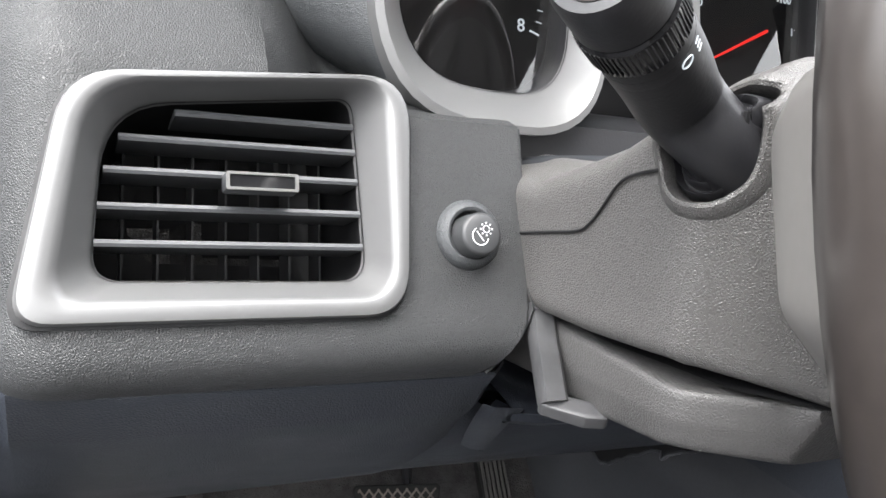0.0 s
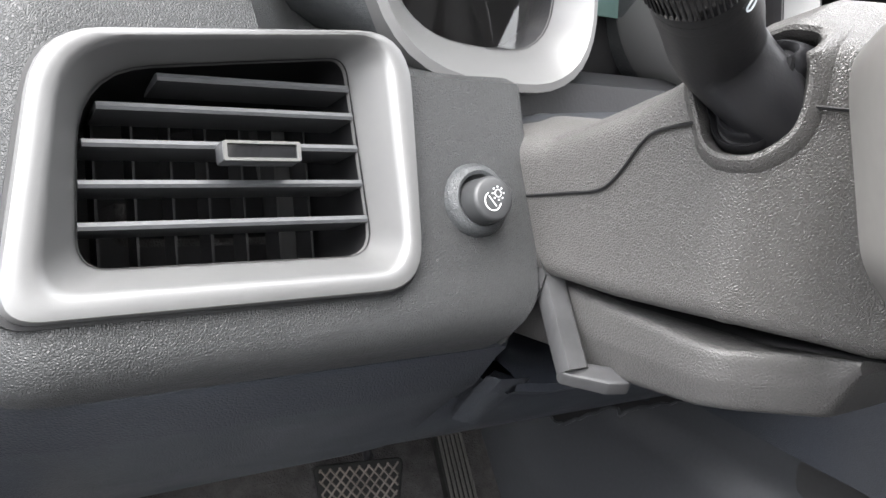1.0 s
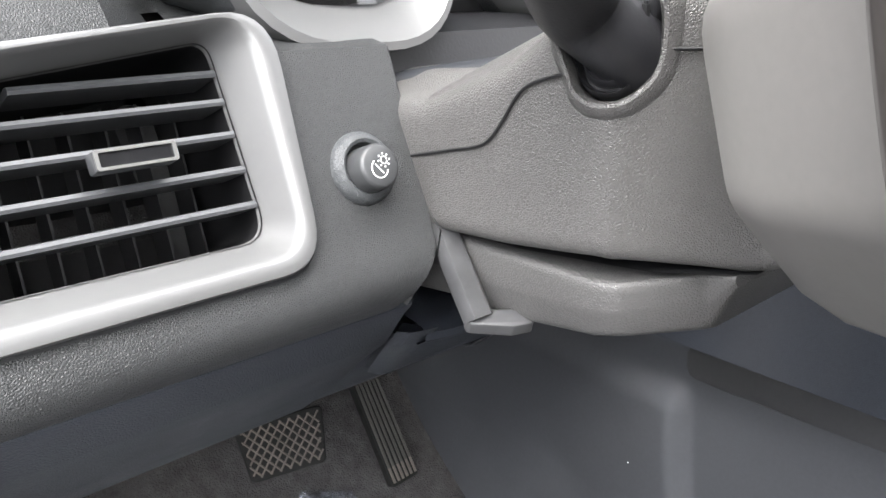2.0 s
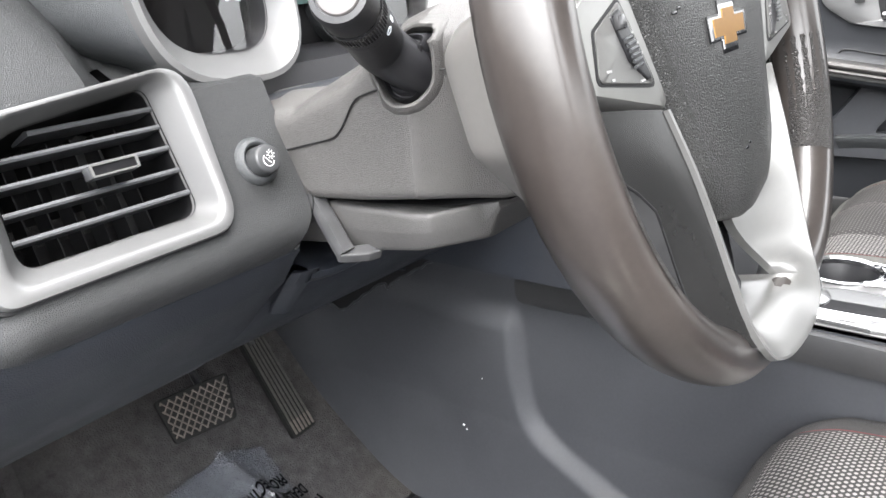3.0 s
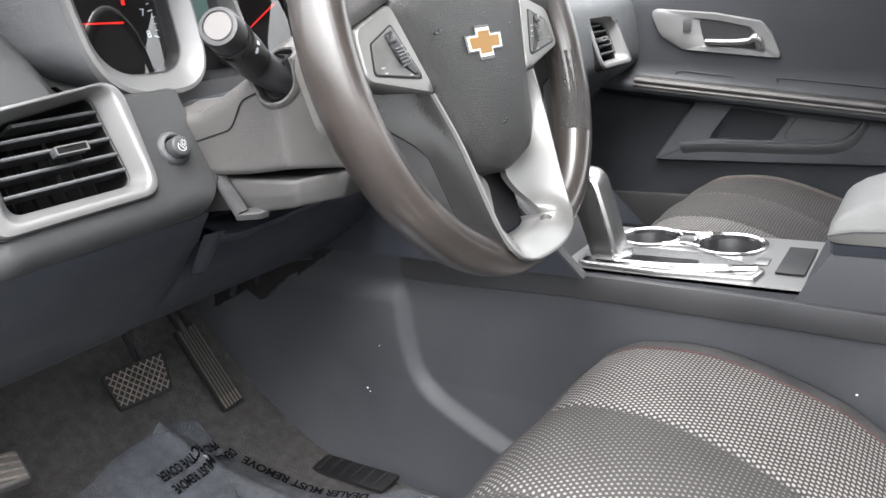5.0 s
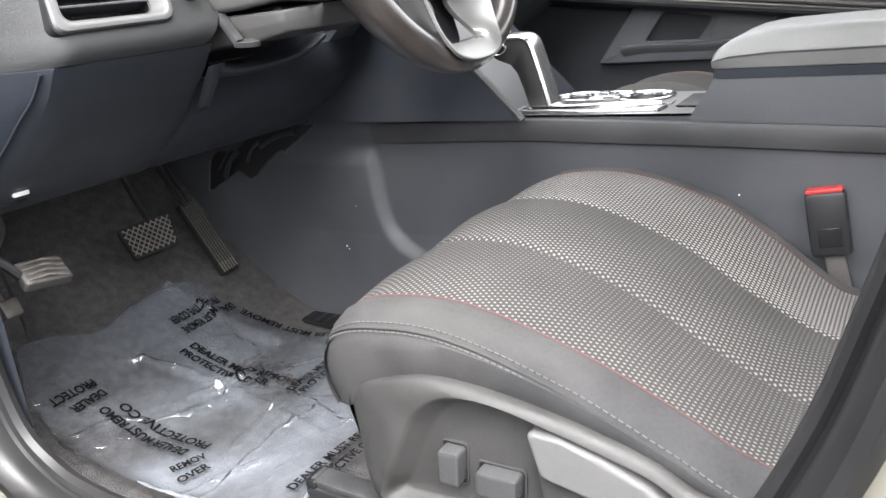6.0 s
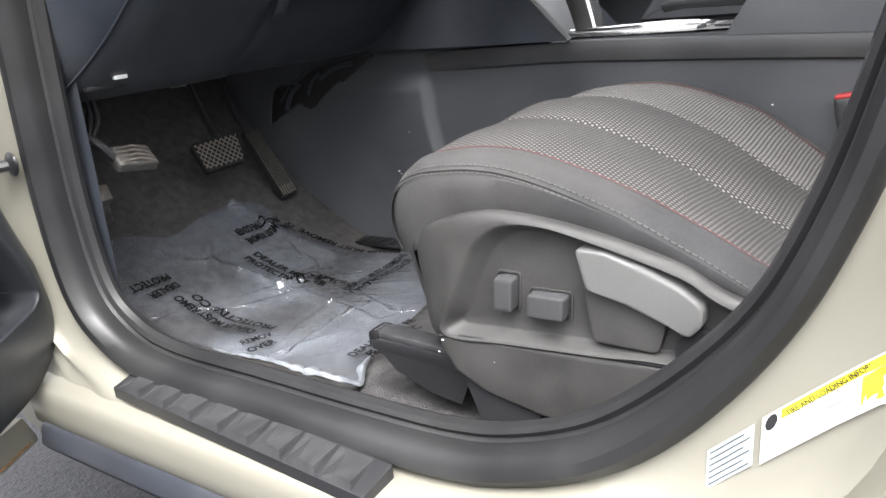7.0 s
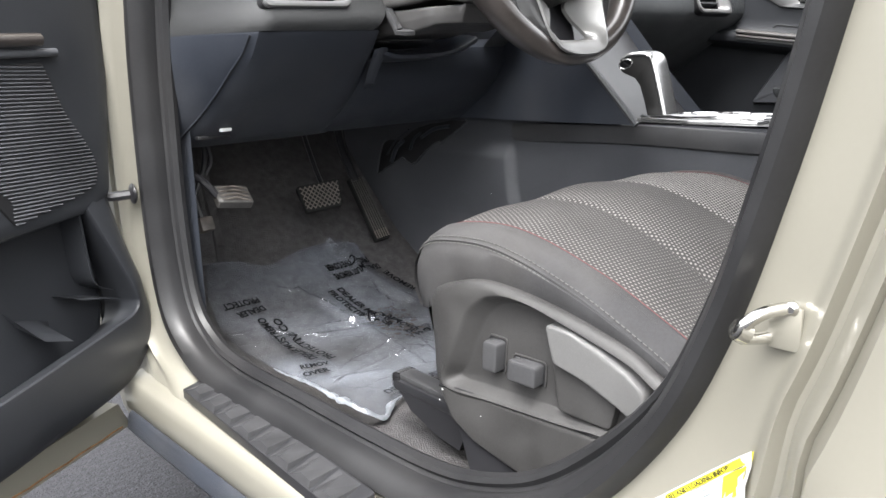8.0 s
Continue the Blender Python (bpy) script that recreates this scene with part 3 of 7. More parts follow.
# ---- instrument cluster ----
def ring(name, cx, parent):
    """One gauge tunnel with a silver surround."""
    outer = rpoly([(cx - 0.070, 1.21), (cx - 0.060, 1.029), (cx + 0.066, 1.026), (cx + 0.078, 1.21)], [0.05, 0.062, 0.050, 0.05], 9)
    inner = rpoly([(cx - 0.047, 1.19), (cx - 0.041, 1.050), (cx + 0.052, 1.045), (cx + 0.062, 1.19)], [0.035, 0.045, 0.036, 0.035], 9)

    def mix(f, y):
        return [Vector((*(a * (1 - f) + b * f),)) for a, b in zip(outer, inner)], y

    def row(f, y):
        pts, yy = mix(f, y)
        return [Vector((p[0], yy + 0.25 * (p[1] - 1.04), p[1])) for p in pts]
    r = part(name, loft([row(-0.03, 0.33), row(-0.02, 0.288), row(0.05, 0.2815), row(0.25, 0.2805), row(0.55, 0.2870), row(0.92, 0.297), row(1.0, 0.300)], close_v=True), M_SILVER, parent, "satin silver gauge surround")
    flare = []
    for f, y in ((-0.02, 0.2885), (-0.35, 0.2930), (-0.9, 0.304), (-1.7, 0.325), (-2.6, 0.36), (-3.0, 0.42)):
        pts = []
        for a, b in zip(outer, inner):
            k = max(0.03, min(1.0, (a[1] - 1.045) / 0.05)) * (0.03 if abs(a[0] + 0.39) < 0.075 else 1.0)
            q = a * (1 - f * k) + b * f * k
            pts.append(Vector((q[0], y + 0.25 * (a[1] - 1.04), q[1])))
        flare.append(pts)
    part("hood", loft(flare, close_v=True), M_PANEL, r, "dark grey hood round the gauge")
    part("tunnel", loft([row(0.985, 0.2985), row(1.0, 0.308), row(1.02, 0.320)], close_v=True), M_BLACK, r)
    mid = Vector((cx, 0.319 + 0.25 * 0.075, 1.115))
    edge = row(1.02, 0.319)
    part("gauge_face", loft([edge, [mid.lerp(p, 0.5) for p in edge], [mid.lerp(p, 0.01) for p in edge]], close_v=True, caps=True), M_DARK, r)
    pane = part("lens", loft([[Vector((cx + 0.006 + u * 0.072, 0.3025 + 0.18 * (z - 1.04) + 0.6 * max(0.0, z - 1.07) ** 2 + 0.0150 * u * u, z)) for u in np.linspace(-0.76, 0.76, 9)] for z in np.linspace(1.048, 1.195, 9)]), M_GLASS, r, "clear gauge lens")
    pane.visible_shadow = False
    if pane.data.polygons[0].normal.y > 0:
        pane.data.flip_normals()
    return r


m, n_, l_, b_ = nodes_of("clear_lens")
clear, shine, fres, blend = (n_.new(k) for k in ("ShaderNodeBsdfTransparent", "ShaderNodeBsdfGlossy", "ShaderNodeFresnel", "ShaderNodeMixShader"))
shine.inputs["Roughness"].default_value = 0.03
fres.inputs["IOR"].default_value = 1.9  # both faces of the lens
l_.new(fres.outputs[0], blend.inputs[0])
l_.new(clear.outputs[0], blend.inputs[1])
l_.new(shine.outputs[0], blend.inputs[2])
l_.new(blend.outputs[0], n_["Material Output"].inputs["Surface"])
M_GLASS = m
cluster = thing("instrument_cluster", (-0.39, 0.33, 1.03), "instrument cluster with two silver-ringed gauges", "gauge cluster")
tach = ring("gauge", -0.4845, cluster)
speed = ring("gauge", -0.2955, cluster)
bm = loft([[(x, y, z) for x in (-0.575, -0.39, -0.2)] for y, z in ((0.345, 1.02), (0.347, 1.12), (0.36, 1.23))])
# near-black sheet, painted shade behind the gauges
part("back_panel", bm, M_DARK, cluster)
# hood over both gauges
rows = []
for y, k, lift in ((0.46, 1.06, 0.0), (0.34, 1.02, 0.004), (0.262, 0.99, 0.006), (0.244, 0.975, 0.002), (0.246, 0.955, -0.010), (0.34, 0.955, -0.012)):
    rows.append([(-0.39 + 0.205 * k * math.copysign(abs(math.cos(a)) ** 0.6, math.cos(a)), y + 0.06 * (1 - math.sin(a)) ** 2, 1.095 + (0.150 * k + lift) * math.sin(a) ** 0.75) for a in np.linspace(0.55, math.pi - 0.55, 36)])
part("binnacle_hood", loft(rows), M_PANEL, cluster, "dark grey hood over the gauges")
bm = loft([[(x, y, z) for x in (-0.50, -0.44, -0.33, -0.2)] for y, z in ((0.285, 1.012), (0.29, 1.034), (0.31, 1.040), (0.345, 1.040))])
part("lower_shelf", bm, M_BLACK, cluster)
bm = rbox((0.05, 0.004, 0.052), (-0.372, 0.338, 1.098), 0.001)
part("display", bm, surface("display_glass", (0.10, 0.16, 0.15), 0.15), cluster, "small grey-green display")


def gauge_marks(parent, cx, cz, r, start, end, ticks, numbers, size, needle):
    gm = lambda a, rad: Vector((cx + rad * math.cos(a), 0.3168 + 0.25 * (cz + rad * math.sin(a) - 1.04), cz + rad * math.sin(a)))
    for k in range(ticks + 1):
        a = start + (end - start) * k / ticks
        long = k % 4 == 0
        part("tick", tube([gm(a, r - (0.006 if long else 0.0035)), gm(a, r)], 0.0006 if long else 0.0004, 4), M_DIAL, parent)
    for a, t in numbers:
        p = gm(a, r - 0.0120)
        writing("numeral", t, size, Matrix.Translation(p) @ Matrix.Rotation(radians(76), 4, "X"), M_DIAL, parent)
    part("needle", tube([gm(needle, -0.016) + Vector((0, -0.003, 0)), gm(needle, r - 0.014) + Vector((0, -0.003, 0))], lambda f: 0.0011 - 0.0005 * f, 6), M_REDLIT, parent, "red needle")


gauge_marks(tach, -0.491, 1.0965, 0.0565, radians(200), radians(-17.5), 32, [(radians(91 - 27.1 * k), str(4 + k)) for k in range(-3, 5)], 0.0100, radians(178))
gauge_marks(speed, -0.2815, 1.097, 0.0565, radians(186), radians(-17), 28, [(radians(70 - 29 * k), str(80 + 20 * k)) for k in range(-3, 4)], 0.0072, radians(206))
part("warning_lamp", rbox((0.004, 0.001, 0.006), (-0.4662, 0.3345, 1.115), 0.0004), M_REDLIT, tach, "small red warning lamp")
for a in np.linspace(0.3, 2.9, 9):
    part("tick", tube([(-0.385 + r_ * math.cos(a), 0.334, 1.148 + r_ * math.sin(a)) for r_ in (0.013, 0.017)], 0.0004, 4), M_DIAL, cluster)

# ---- steering column ----
column = thing("steering_column", (-0.37, 0.2, 0.92), "grey grained steering column cover with stalk and tilt lever", "steering column")


def col_row(y, hw, zb, zt, ch, zc):
    """A section of the cover: half width, bottom, top, chamfer."""
    c = -0.372
    pts = rpoly([(-hw, zb), (-hw - 0.003, zc), (-hw + ch, zt), (hw - ch, zt), (hw + 0.003, zc), (hw, zb)], [0.008, 0.014, 0.02, 0.02, 0.014, 0.008], 5)
    return [Vector((c + p[0], y, p[1])) for p in pts]


rows = [col_row(*r) for r in ((0.30, 0.108, 0.950, 1.018, 0.03, 1.006), (0.245, 0.103, 0.950, 1.020, 0.03, 1.009), (0.20, 0.099, 0.952, 1.044, 0.035, 1.026), (0.172, 0.0965, 0.955, 1.066, 0.035, 1.044), (0.156, 0.0952, 0.957, 1.072, 0.035, 1.052),
                              (0.1505, 0.0940, 0.957, 1.074, 0.035, 1.054), (0.1470, 0.0905, 0.957, 1.074, 0.035, 1.055), (0.128, 0.0645, 0.953, 1.074, 0.03, 1.055), (0.1165, 0.0525, 0.951, 1.073, 0.03, 1.054), (0.110, 0.048, 0.952, 1.072, 0.03, 1.05), (0.06, 0.046, 0.975, 1.068, 0.03, 1.05))]


def finer(rows, n, k):
    """The same skin with more rows and points."""
    out = []
    for i in range(len(rows) - 1):
        steps = max(1, int(round((rows[i][0] - rows[i + 1][0]).length / n)))
        for q in range(steps):
            out.append([a.lerp(b, q / steps) for a, b in zip(rows[i], rows[i + 1])])
    out.append(rows[-1])
    done = []
    for r in out:
        line = [(r[i], r[(i + 1) % len(r)]) for i in range(len(r))]
        total = sum((b - a).length for a, b in line)
        pts, at, want = [], 0.0, 0.0
        for a, b in line:
            d = (b - a).length
            while want <= at + d + 1e-9 and len(pts) < k:
                pts.append(a.lerp(b, (want - at) / max(d, 1e-9)))
                want += total / k
            at += d
        done.append(pts)
    return done


COVER_Y, COVER_W = [0.1165, 0.128, 0.147, 0.1505, 0.156, 0.172, 0.20, 0.245], [0.0525, 0.0645, 0.0905, 0.0940, 0.0952, 0.0965, 0.099, 0.103]
COVER_C, COVER_T = [1.054, 1.055, 1.055, 1.054, 1.052, 1.044, 1.026, 1.009], [1.073, 1.074, 1.074, 1.074, 1.072, 1.066, 1.044, 1.020]


def cover_x(y, z):
    """The cover's outside on the driver's left: a flat side, a facet towards the wheel and a lean above."""
    w, c = float(np.interp(y, COVER_Y, COVER_W)), float(np.interp(y, COVER_Y, COVER_C))
    if z <= c:
        return -0.372 - w - 0.003 * (z - 0.955) / 0.067
    return -0.375 - w + (z - c) / (float(np.interp(y, COVER_Y, COVER_T)) - c) * 0.038 + 0.001


POCKET = cr([(0.1676, 1.0278), (0.1649, 1.0216), (0.1597, 1.0182), (0.1540, 1.0176), (0.1499, 1.0180), (0.1472, 1.0190), (0.1441, 1.0221), (0.1408, 1.0278), (0.1393, 1.0365), (0.1392, 1.0475), (0.1404, 1.0572), (0.1427, 1.0616), (0.1470, 1.0630), (0.1560, 1.0625), (0.1660, 1.0580), (0.1720, 1.0500), (0.1728, 1.0410), (0.1705, 1.0335)], 72, closed=True)
HOLE = [Vector((0.1555, 1.0405)) + (q - Vector((0.1555, 1.0405))) * 1.10 for q in POCKET]
rows = finer(rows, 0.0015, 260)
part("cover", loft(rows, close_v=True, caps=True, skip=lambda i, j: rows[i][j].x < -0.42 and inside(rows[i][j].y, rows[i][j].z, HOLE) and inside(rows[i + 1][(j + 1) % 260].y, rows[i + 1][(j + 1) % 260].z, HOLE)), M_SHROUD, column, "grey grained column cover")
# parting line between the two halves
seam = [(0.252, 0.9840), (0.226, 0.9905), (0.2105, 0.9945), (0.2035, 0.9995), (0.1975, 1.0070), (0.1915, 1.0160), (0.1860, 1.0212), (0.1780, 1.0245), (0.1690, 1.0272)]
part("parting_line", tube([Vector((cover_x(q.x, q.y) - 0.0009, q.x, q.y)) for q in cr(seam, 48)], 0.0007, 6), M_DARK, column)
part("parting_line", tube([(cover_x(y, 1.037) - 0.0006, y, 1.037) for y in (0.1375, 0.130, 0.121)], 0.0007, 6), M_DARK, column)
# pan under the cover
rows = []
for y, hw, zt, zb in ((0.30, 0.092, 0.945, 0.905), (0.245, 0.092, 0.946, 0.912), (0.20, 0.0905, 0.946, 0.913), (0.16, 0.091, 0.947, 0.9195), (0.150, 0.0885, 0.947, 0.9220), (0.146, 0.0850, 0.9475, 0.9225), (0.129, 0.0575, 0.949, 0.9230), (0.1265, 0.0545, 0.949, 0.9238), (0.118, 0.0515, 0.950, 0.944)):
    pts = rpoly([(-hw, zt), (-hw * 0.99, (zt + zb) / 2), (-hw * 0.94, zb), (hw * 0.94, zb), (hw * 0.99, (zt + zb) / 2), (hw, zt)], [0.004, 0.01, 0.006, 0.006, 0.01, 0.004], 4)
    rows.append([Vector((-0.372 + p[0], y, p[1])) for p in pts])
part("lower_pan", loft(rows, close_v=True, caps=True), M_PAN, column, "grey grained lower column pan")
# near-black sheet that stands for the shade between cover and pan
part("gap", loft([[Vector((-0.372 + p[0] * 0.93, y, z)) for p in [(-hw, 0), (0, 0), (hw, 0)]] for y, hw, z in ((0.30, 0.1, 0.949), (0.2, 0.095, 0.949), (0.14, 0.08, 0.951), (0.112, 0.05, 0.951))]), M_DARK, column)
# tilt lever: a flat bar that ends in a foot
lev = cr([(-0.466, 0.250, 0.962), (-0.469, 0.237, 0.9475), (-0.472, 0.222, 0.9310), (-0.4740, 0.2095, 0.9165)], 20)
bar = []
for p in lev:
    bar.append([p + Vector((a, b, c)) for a, b, c in ((-0.0062, 0.0, 0.0), (-0.0052, -0.0030, 0.0022), (0.0040, -0.0038, 0.0026), (0.0062, -0.0026, 0.0016), (0.0066, 0.0034, -0.0024), (0.0040, 0.0050, -0.0036), (-0.0050, 0.0044, -0.0032))])
lever_part = part("tilt_lever", loft(bar, close_v=True, caps=True), M_LEVER, column, "dark grey plastic tilt lever")
foot = rpoly([(-0.0090, -0.0035), (-0.0080, 0.0050), (0.0150, 0.0055), (0.0225, 0.0030), (0.0225, -0.0025), (0.0120, -0.0050)], [0.003, 0.003, 0.005, 0.003, 0.003, 0.006], 4)
fx, fy = Vector((0.80, -0.58, -0.06)).normalized(), Vector((0.30, 0.50, 0.30)).normalized()
fz = fx.cross(fy).normalized()
part("foot", prism(foot, lambda u, v, d: Vector((-0.4715, 0.2090, 0.9140)) + fx * u + fy * v + fz * d, -0.0032, 0.0036, 0.0014), M_LEVER, lever_part)
# side ducting seen between dash face and column
part("inner_duct", tube(cr([(-0.474, 0.33, 0.985), (-0.455, 0.285, 1.000), (-0.42, 0.262, 1.006), (-0.38, 0.26, 1.008)], 16), 0.017, 12), M_TRIM, dash)
# shelf coloured near-black for the shade under the gauge hood
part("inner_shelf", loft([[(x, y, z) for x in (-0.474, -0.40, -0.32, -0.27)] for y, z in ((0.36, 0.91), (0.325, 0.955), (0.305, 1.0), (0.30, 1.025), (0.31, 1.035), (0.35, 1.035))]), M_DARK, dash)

# stalk
s0, s1 = Vector((-0.440, 0.1812, 1.038)), Vector((-0.542, 0.1270, 1.0860))
sd = (s1 - s0).normalized()
su = sd.orthogonal().normalized()
sv = sd.cross(su)
L = (s1 - s0).length
sat = lambda x, y, h: s0 + su * x + sv * y + sd * h
stalk = part("stalk", lathe([(0.0150, L - 0.050), (0.0158, L - 0.048), (0.0164, L - 0.044), (0.0160, L - 0.036)], sat, 40), M_BLACK, column, "black turn signal stalk")
part("grip_ring", lathe([(0.0160, L - 0.036), (0.0168, L - 0.0345), (0.0168, L - 0.022), (0.0158, L - 0.021)], sat, 60), M_GLOSS, stalk)
bm = bmesh.new()
for k in range(60):
    a = 2 * math.pi * k / 60
    tube([sat(0.0169 * math.cos(a), 0.0169 * math.sin(a), L - 0.034), sat(0.0169 * math.cos(a), 0.0169 * math.sin(a), L - 0.0225)], 0.0003, 4, bm=bm)
part("grip_ribs", bm, M_BLACK, stalk)
mk = Vector((-0.45, -0.6, 0.35))
mk = (mk - sd * mk.dot(sd)).normalized()
ms = sd.cross(mk)
on_stalk = lambda h, a: s0 + sd * h + (mk * math.cos(a) + ms * math.sin(a)) * 0.0166
bm = bmesh.new()
for h0 in (L - 0.043,):
    tube([on_stalk(h0 + 0.0018 * math.cos(t), 0.14 * math.sin(t) - 0.55) for t in np.linspace(0, 6.28, 14)], 0.0003, 5, bm=bm)
for k in range(3):
    tube([on_stalk(L - 0.0415 - 0.0022 * k, -0.22), on_stalk(L - 0.0415 - 0.0022 * k, -0.05)], 0.00025, 5, bm=bm)
part("symbols", bm, M_DIAL, stalk, "small white lamp symbols")
part("end_cap", lathe([(0.0150, L - 0.0215), (0.0162, L - 0.020), (0.0163, L - 0.004), (0.0150, L - 0.0005), (0.0122, L), (0.0120, L - 0.0012)], sat, 40), M_BLACK, stalk)
part("end_button", lathe([(0.0113, L - 0.004), (0.0113, L - 0.0006), (0.0106, L + 0.0002), (0.004, L + 0.0006)], sat, 40), surface("button_grey", (0.095, 0.088, 0.088), 0.5), stalk, "grey end button")
# rounded lip of the pocket in the cover, and the rubber boot sunk in it
pc = Vector((0.1555, 1.0405))


def pocket_row(k, deep):
    out = []
    for q in POCKET:
        p = pc + (q - pc) * k
        out.append(Vector((cover_x(p.x, p.y) + deep, p.x + 0.35 * deep, p.y - 0.3 * deep)))
    return out


part("stalk_collar", loft([pocket_row(k, d) for k, d in ((1.26, 0.0016), (1.20, -0.0004), (1.14, -0.0014), (1.07, -0.0019), (1.0, -0.0010), (0.95, 0.0012), (0.92, 0.0050), (0.90, 0.010), (0.89, 0.018))], close_v=True), M_SHROUD, column, "rounded lip of the stalk pocket")
part("stalk_boot", loft([pocket_row(k, d) for k, d in ((0.90, 0.012), (0.86, 0.0075), (0.83, 0.0042), (0.80, 0.0034), (0.77, 0.0050), (0.74, 0.0080), (0.70, 0.0086), (0.66, 0.0052), (0.60, 0.0045), (0.54, 0.0065), (0.3, 0.012))], close_v=True, caps=True), M_BLACK, column, "black rubber stalk boot")
part("boot_slot", tube([(cover_x(0.1445, z) + 0.0035, 0.1445, z) for z in (1.036, 1.044, 1.052)], 0.0014, 6), M_DARK, column)
# the stalk bends down into its pocket
bend = cr([sat(0, 0, L - 0.040), sat(0, 0, 0.064), sat(0, 0, 0.046) + Vector((0, 0, -0.0012)), (-0.4680, 0.1605, 1.0475), (-0.4580, 0.1545, 1.0385), (-0.4490, 0.1515, 1.0310)], 28)
part("stalk_base", tube(bend, lambda f: 0.0163 - 0.0030 * f * f, 32), M_BLACK, stalk)

# ---- steering wheel ----
WA = 0.2666
WC = Vector((-0.3718, 0.0085, 1.0492))
WN = Vector((0, -math.cos(WA), math.sin(WA)))
WV = Vector((0, math.sin(WA), math.cos(WA)))
WU = Vector((1, 0, 0))
wat = lambda u, v, w: WC + WU * u + WV * v + WN * w
wheel = thing("steering_wheel", tuple(WC), "worn black leather steering wheel with silver trim", "steering wheel")
rows = []
for k in range(96):
    a = 2 * math.pi * k / 96
    grip = 0.0165 - 0.0006 * math.cos(2 * (a - math.pi / 2))
    flat = 1.12 - 0.46 * math.exp(-((a - 1.5 * math.pi) / 0.44) ** 4)  # flatter under the silver foot
    rows.append([wat((0.1815 + grip * math.cos(b)) * math.cos(a), (0.1815 + grip * math.cos(b)) * math.sin(a), grip * (flat if math.sin(b) > 0 else 1.45) * math.sin(b)) for b in np.linspace(0, 2 * math.pi, 18, endpoint=False)])
M_PERF = surface("perforated_leather", (0.021, 0.019, 0.018), 0.46, grain=0.0005, grain_scale=520, kind="leather")
M_REST = surface("thumb_rest_rubber", (0.022, 0.022, 0.023), 0.45, wear=0.3, wear_scale=40)
M_FLANK = surface("spoke_plastic", (0.016, 0.016, 0.016), 0.2, wear=0.2, rough_var=0.06)
rim = part("rim", loft(rows, close_u=True, close_v=True), M_RIM, wheel, "worn shiny black leather rim")
for s in (-1, 1):
    # perforated grips on the rim's inside are a raised pad
    for lo, hi in ((-0.62, -0.12), (0.36, 0.80)):
        rows = [[wat((0.1815 + 0.0171 * math.cos(b)) * math.cos(a) * s, (0.1815 + 0.0171 * math.cos(b)) * math.sin(a), 0.0191 * math.sin(b)) for b in np.linspace(1.7, 4.4, 9)] for a in np.linspace(lo, hi, 12)]
        part("grip_pad", loft(rows), M_PERF, rim, "perforated leather grip")
# airbag pad: a shield
shield = rpoly([(-0.108, 0.044), (-0.060, 0.062), (0.0, 0.067), (0.060, 0.062), (0.108, 0.044), (0.079, -0.030), (0.064, -0.076), (0.044, -0.099), (0.0, -0.110), (-0.044, -0.099), (-0.064, -0.076), (-0.079, -0.030)], [0.010, 0.05, 0.05, 0.05, 0.010, 0.05, 0.02, 0.025, 0.05, 0.025, 0.02, 0.05], 5)

def inset_rows(outline, steps, place):
    c = Vector((0, -0.01))
    return [[place(*(c + (p - c) * k), w) for p in outline] for k, w in steps]


part("airbag_pad", loft(inset_rows(shield, [(1.0, -0.035), (1.0, -0.006), (0.988, 0.001), (0.955, 0.0060), (0.86, 0.0098), (0.7, 0.0118), (0.45, 0.0130), (0.25, 0.0135), (0.02, 0.0138)], wat), close_v=True, caps=True), M_PAD, wheel, "dark grained airbag pad")
shell = rpoly([(-0.165, 0.045), (-0.09, 0.068), (0.09, 0.068), (0.165, 0.045), (0.160, -0.035), (0.105, -0.090), (0.04, -0.105), (-0.04, -0.105), (-0.105, -0.090), (-0.160, -0.035)], 0.025, 4)
part("back_shell", loft(inset_rows(shell, [(0.60, -0.098), (0.72, -0.094), (0.80, -0.078), (0.87, -0.052), (0.94, -0.026), (0.98, -0.016), (0.92, -0.012), (0.3, -0.012)], wat), close_v=True, caps=True), M_BACKSHELL, wheel, "grey plastic back shell")
# emblem: a gold cross shape with a thin chrome edge in a dark recess
cross = [(-0.028, -0.006), (-0.012, -0.006), (-0.013, -0.012), (0.009, -0.012), (0.010, -0.006), (0.027, -0.006), (0.030, 0.006), (0.012, 0.006), (0.013, 0.012), (-0.009, 0.012), (-0.010, 0.006), (-0.027, 0.006)]
part("emblem_recess", prism([(u * 1.10, v * 1.20) for u, v in cross], lambda u, v, d: wat(u, v + 0.001, d), 0.010, 0.0142), M_GLOSS, wheel, smooth=False)
em = part("emblem", prism(cross, lambda u, v, d: wat(u, v + 0.001, d), 0.010, 0.0149), M_CHROME, wheel, "gold emblem with chrome edge", smooth=False)
part("emblem_inlay", prism([(u * 0.88, v * 0.80) for u, v in cross], lambda u, v, d: wat(u, v + 0.001, d), 0.012, 0.0152), M_GOLD, em, "gold inlay", smooth=False)
# small moulded marks on the pad
for mu, mv in ((-0.066, 0.014), (0.050, 0.012), (-0.004, -0.068)):
    for k in range(2):
        part("pad_mark", rbox((0.0060 - 0.002 * k, 0.0016, 0.0010), wat(mu + 0.006 * k, mv + 0.002 * k, 0.0122), 0.0003, m=axes((0, 0, 0), WU, WV, WN)), M_GLOSS, wheel)
M_POD = surface("pod_silver", (0.21, 0.21, 0.204), 0.36, metal=0.45, wear=0.05, rough_var=0.04)
M_BUTTONS = surface("button_panel_grey", (0.115, 0.115, 0.112), 0.38, metal=0.25, wear=0.06)
WM = axes((0, 0, 0), WU, WV, WN)
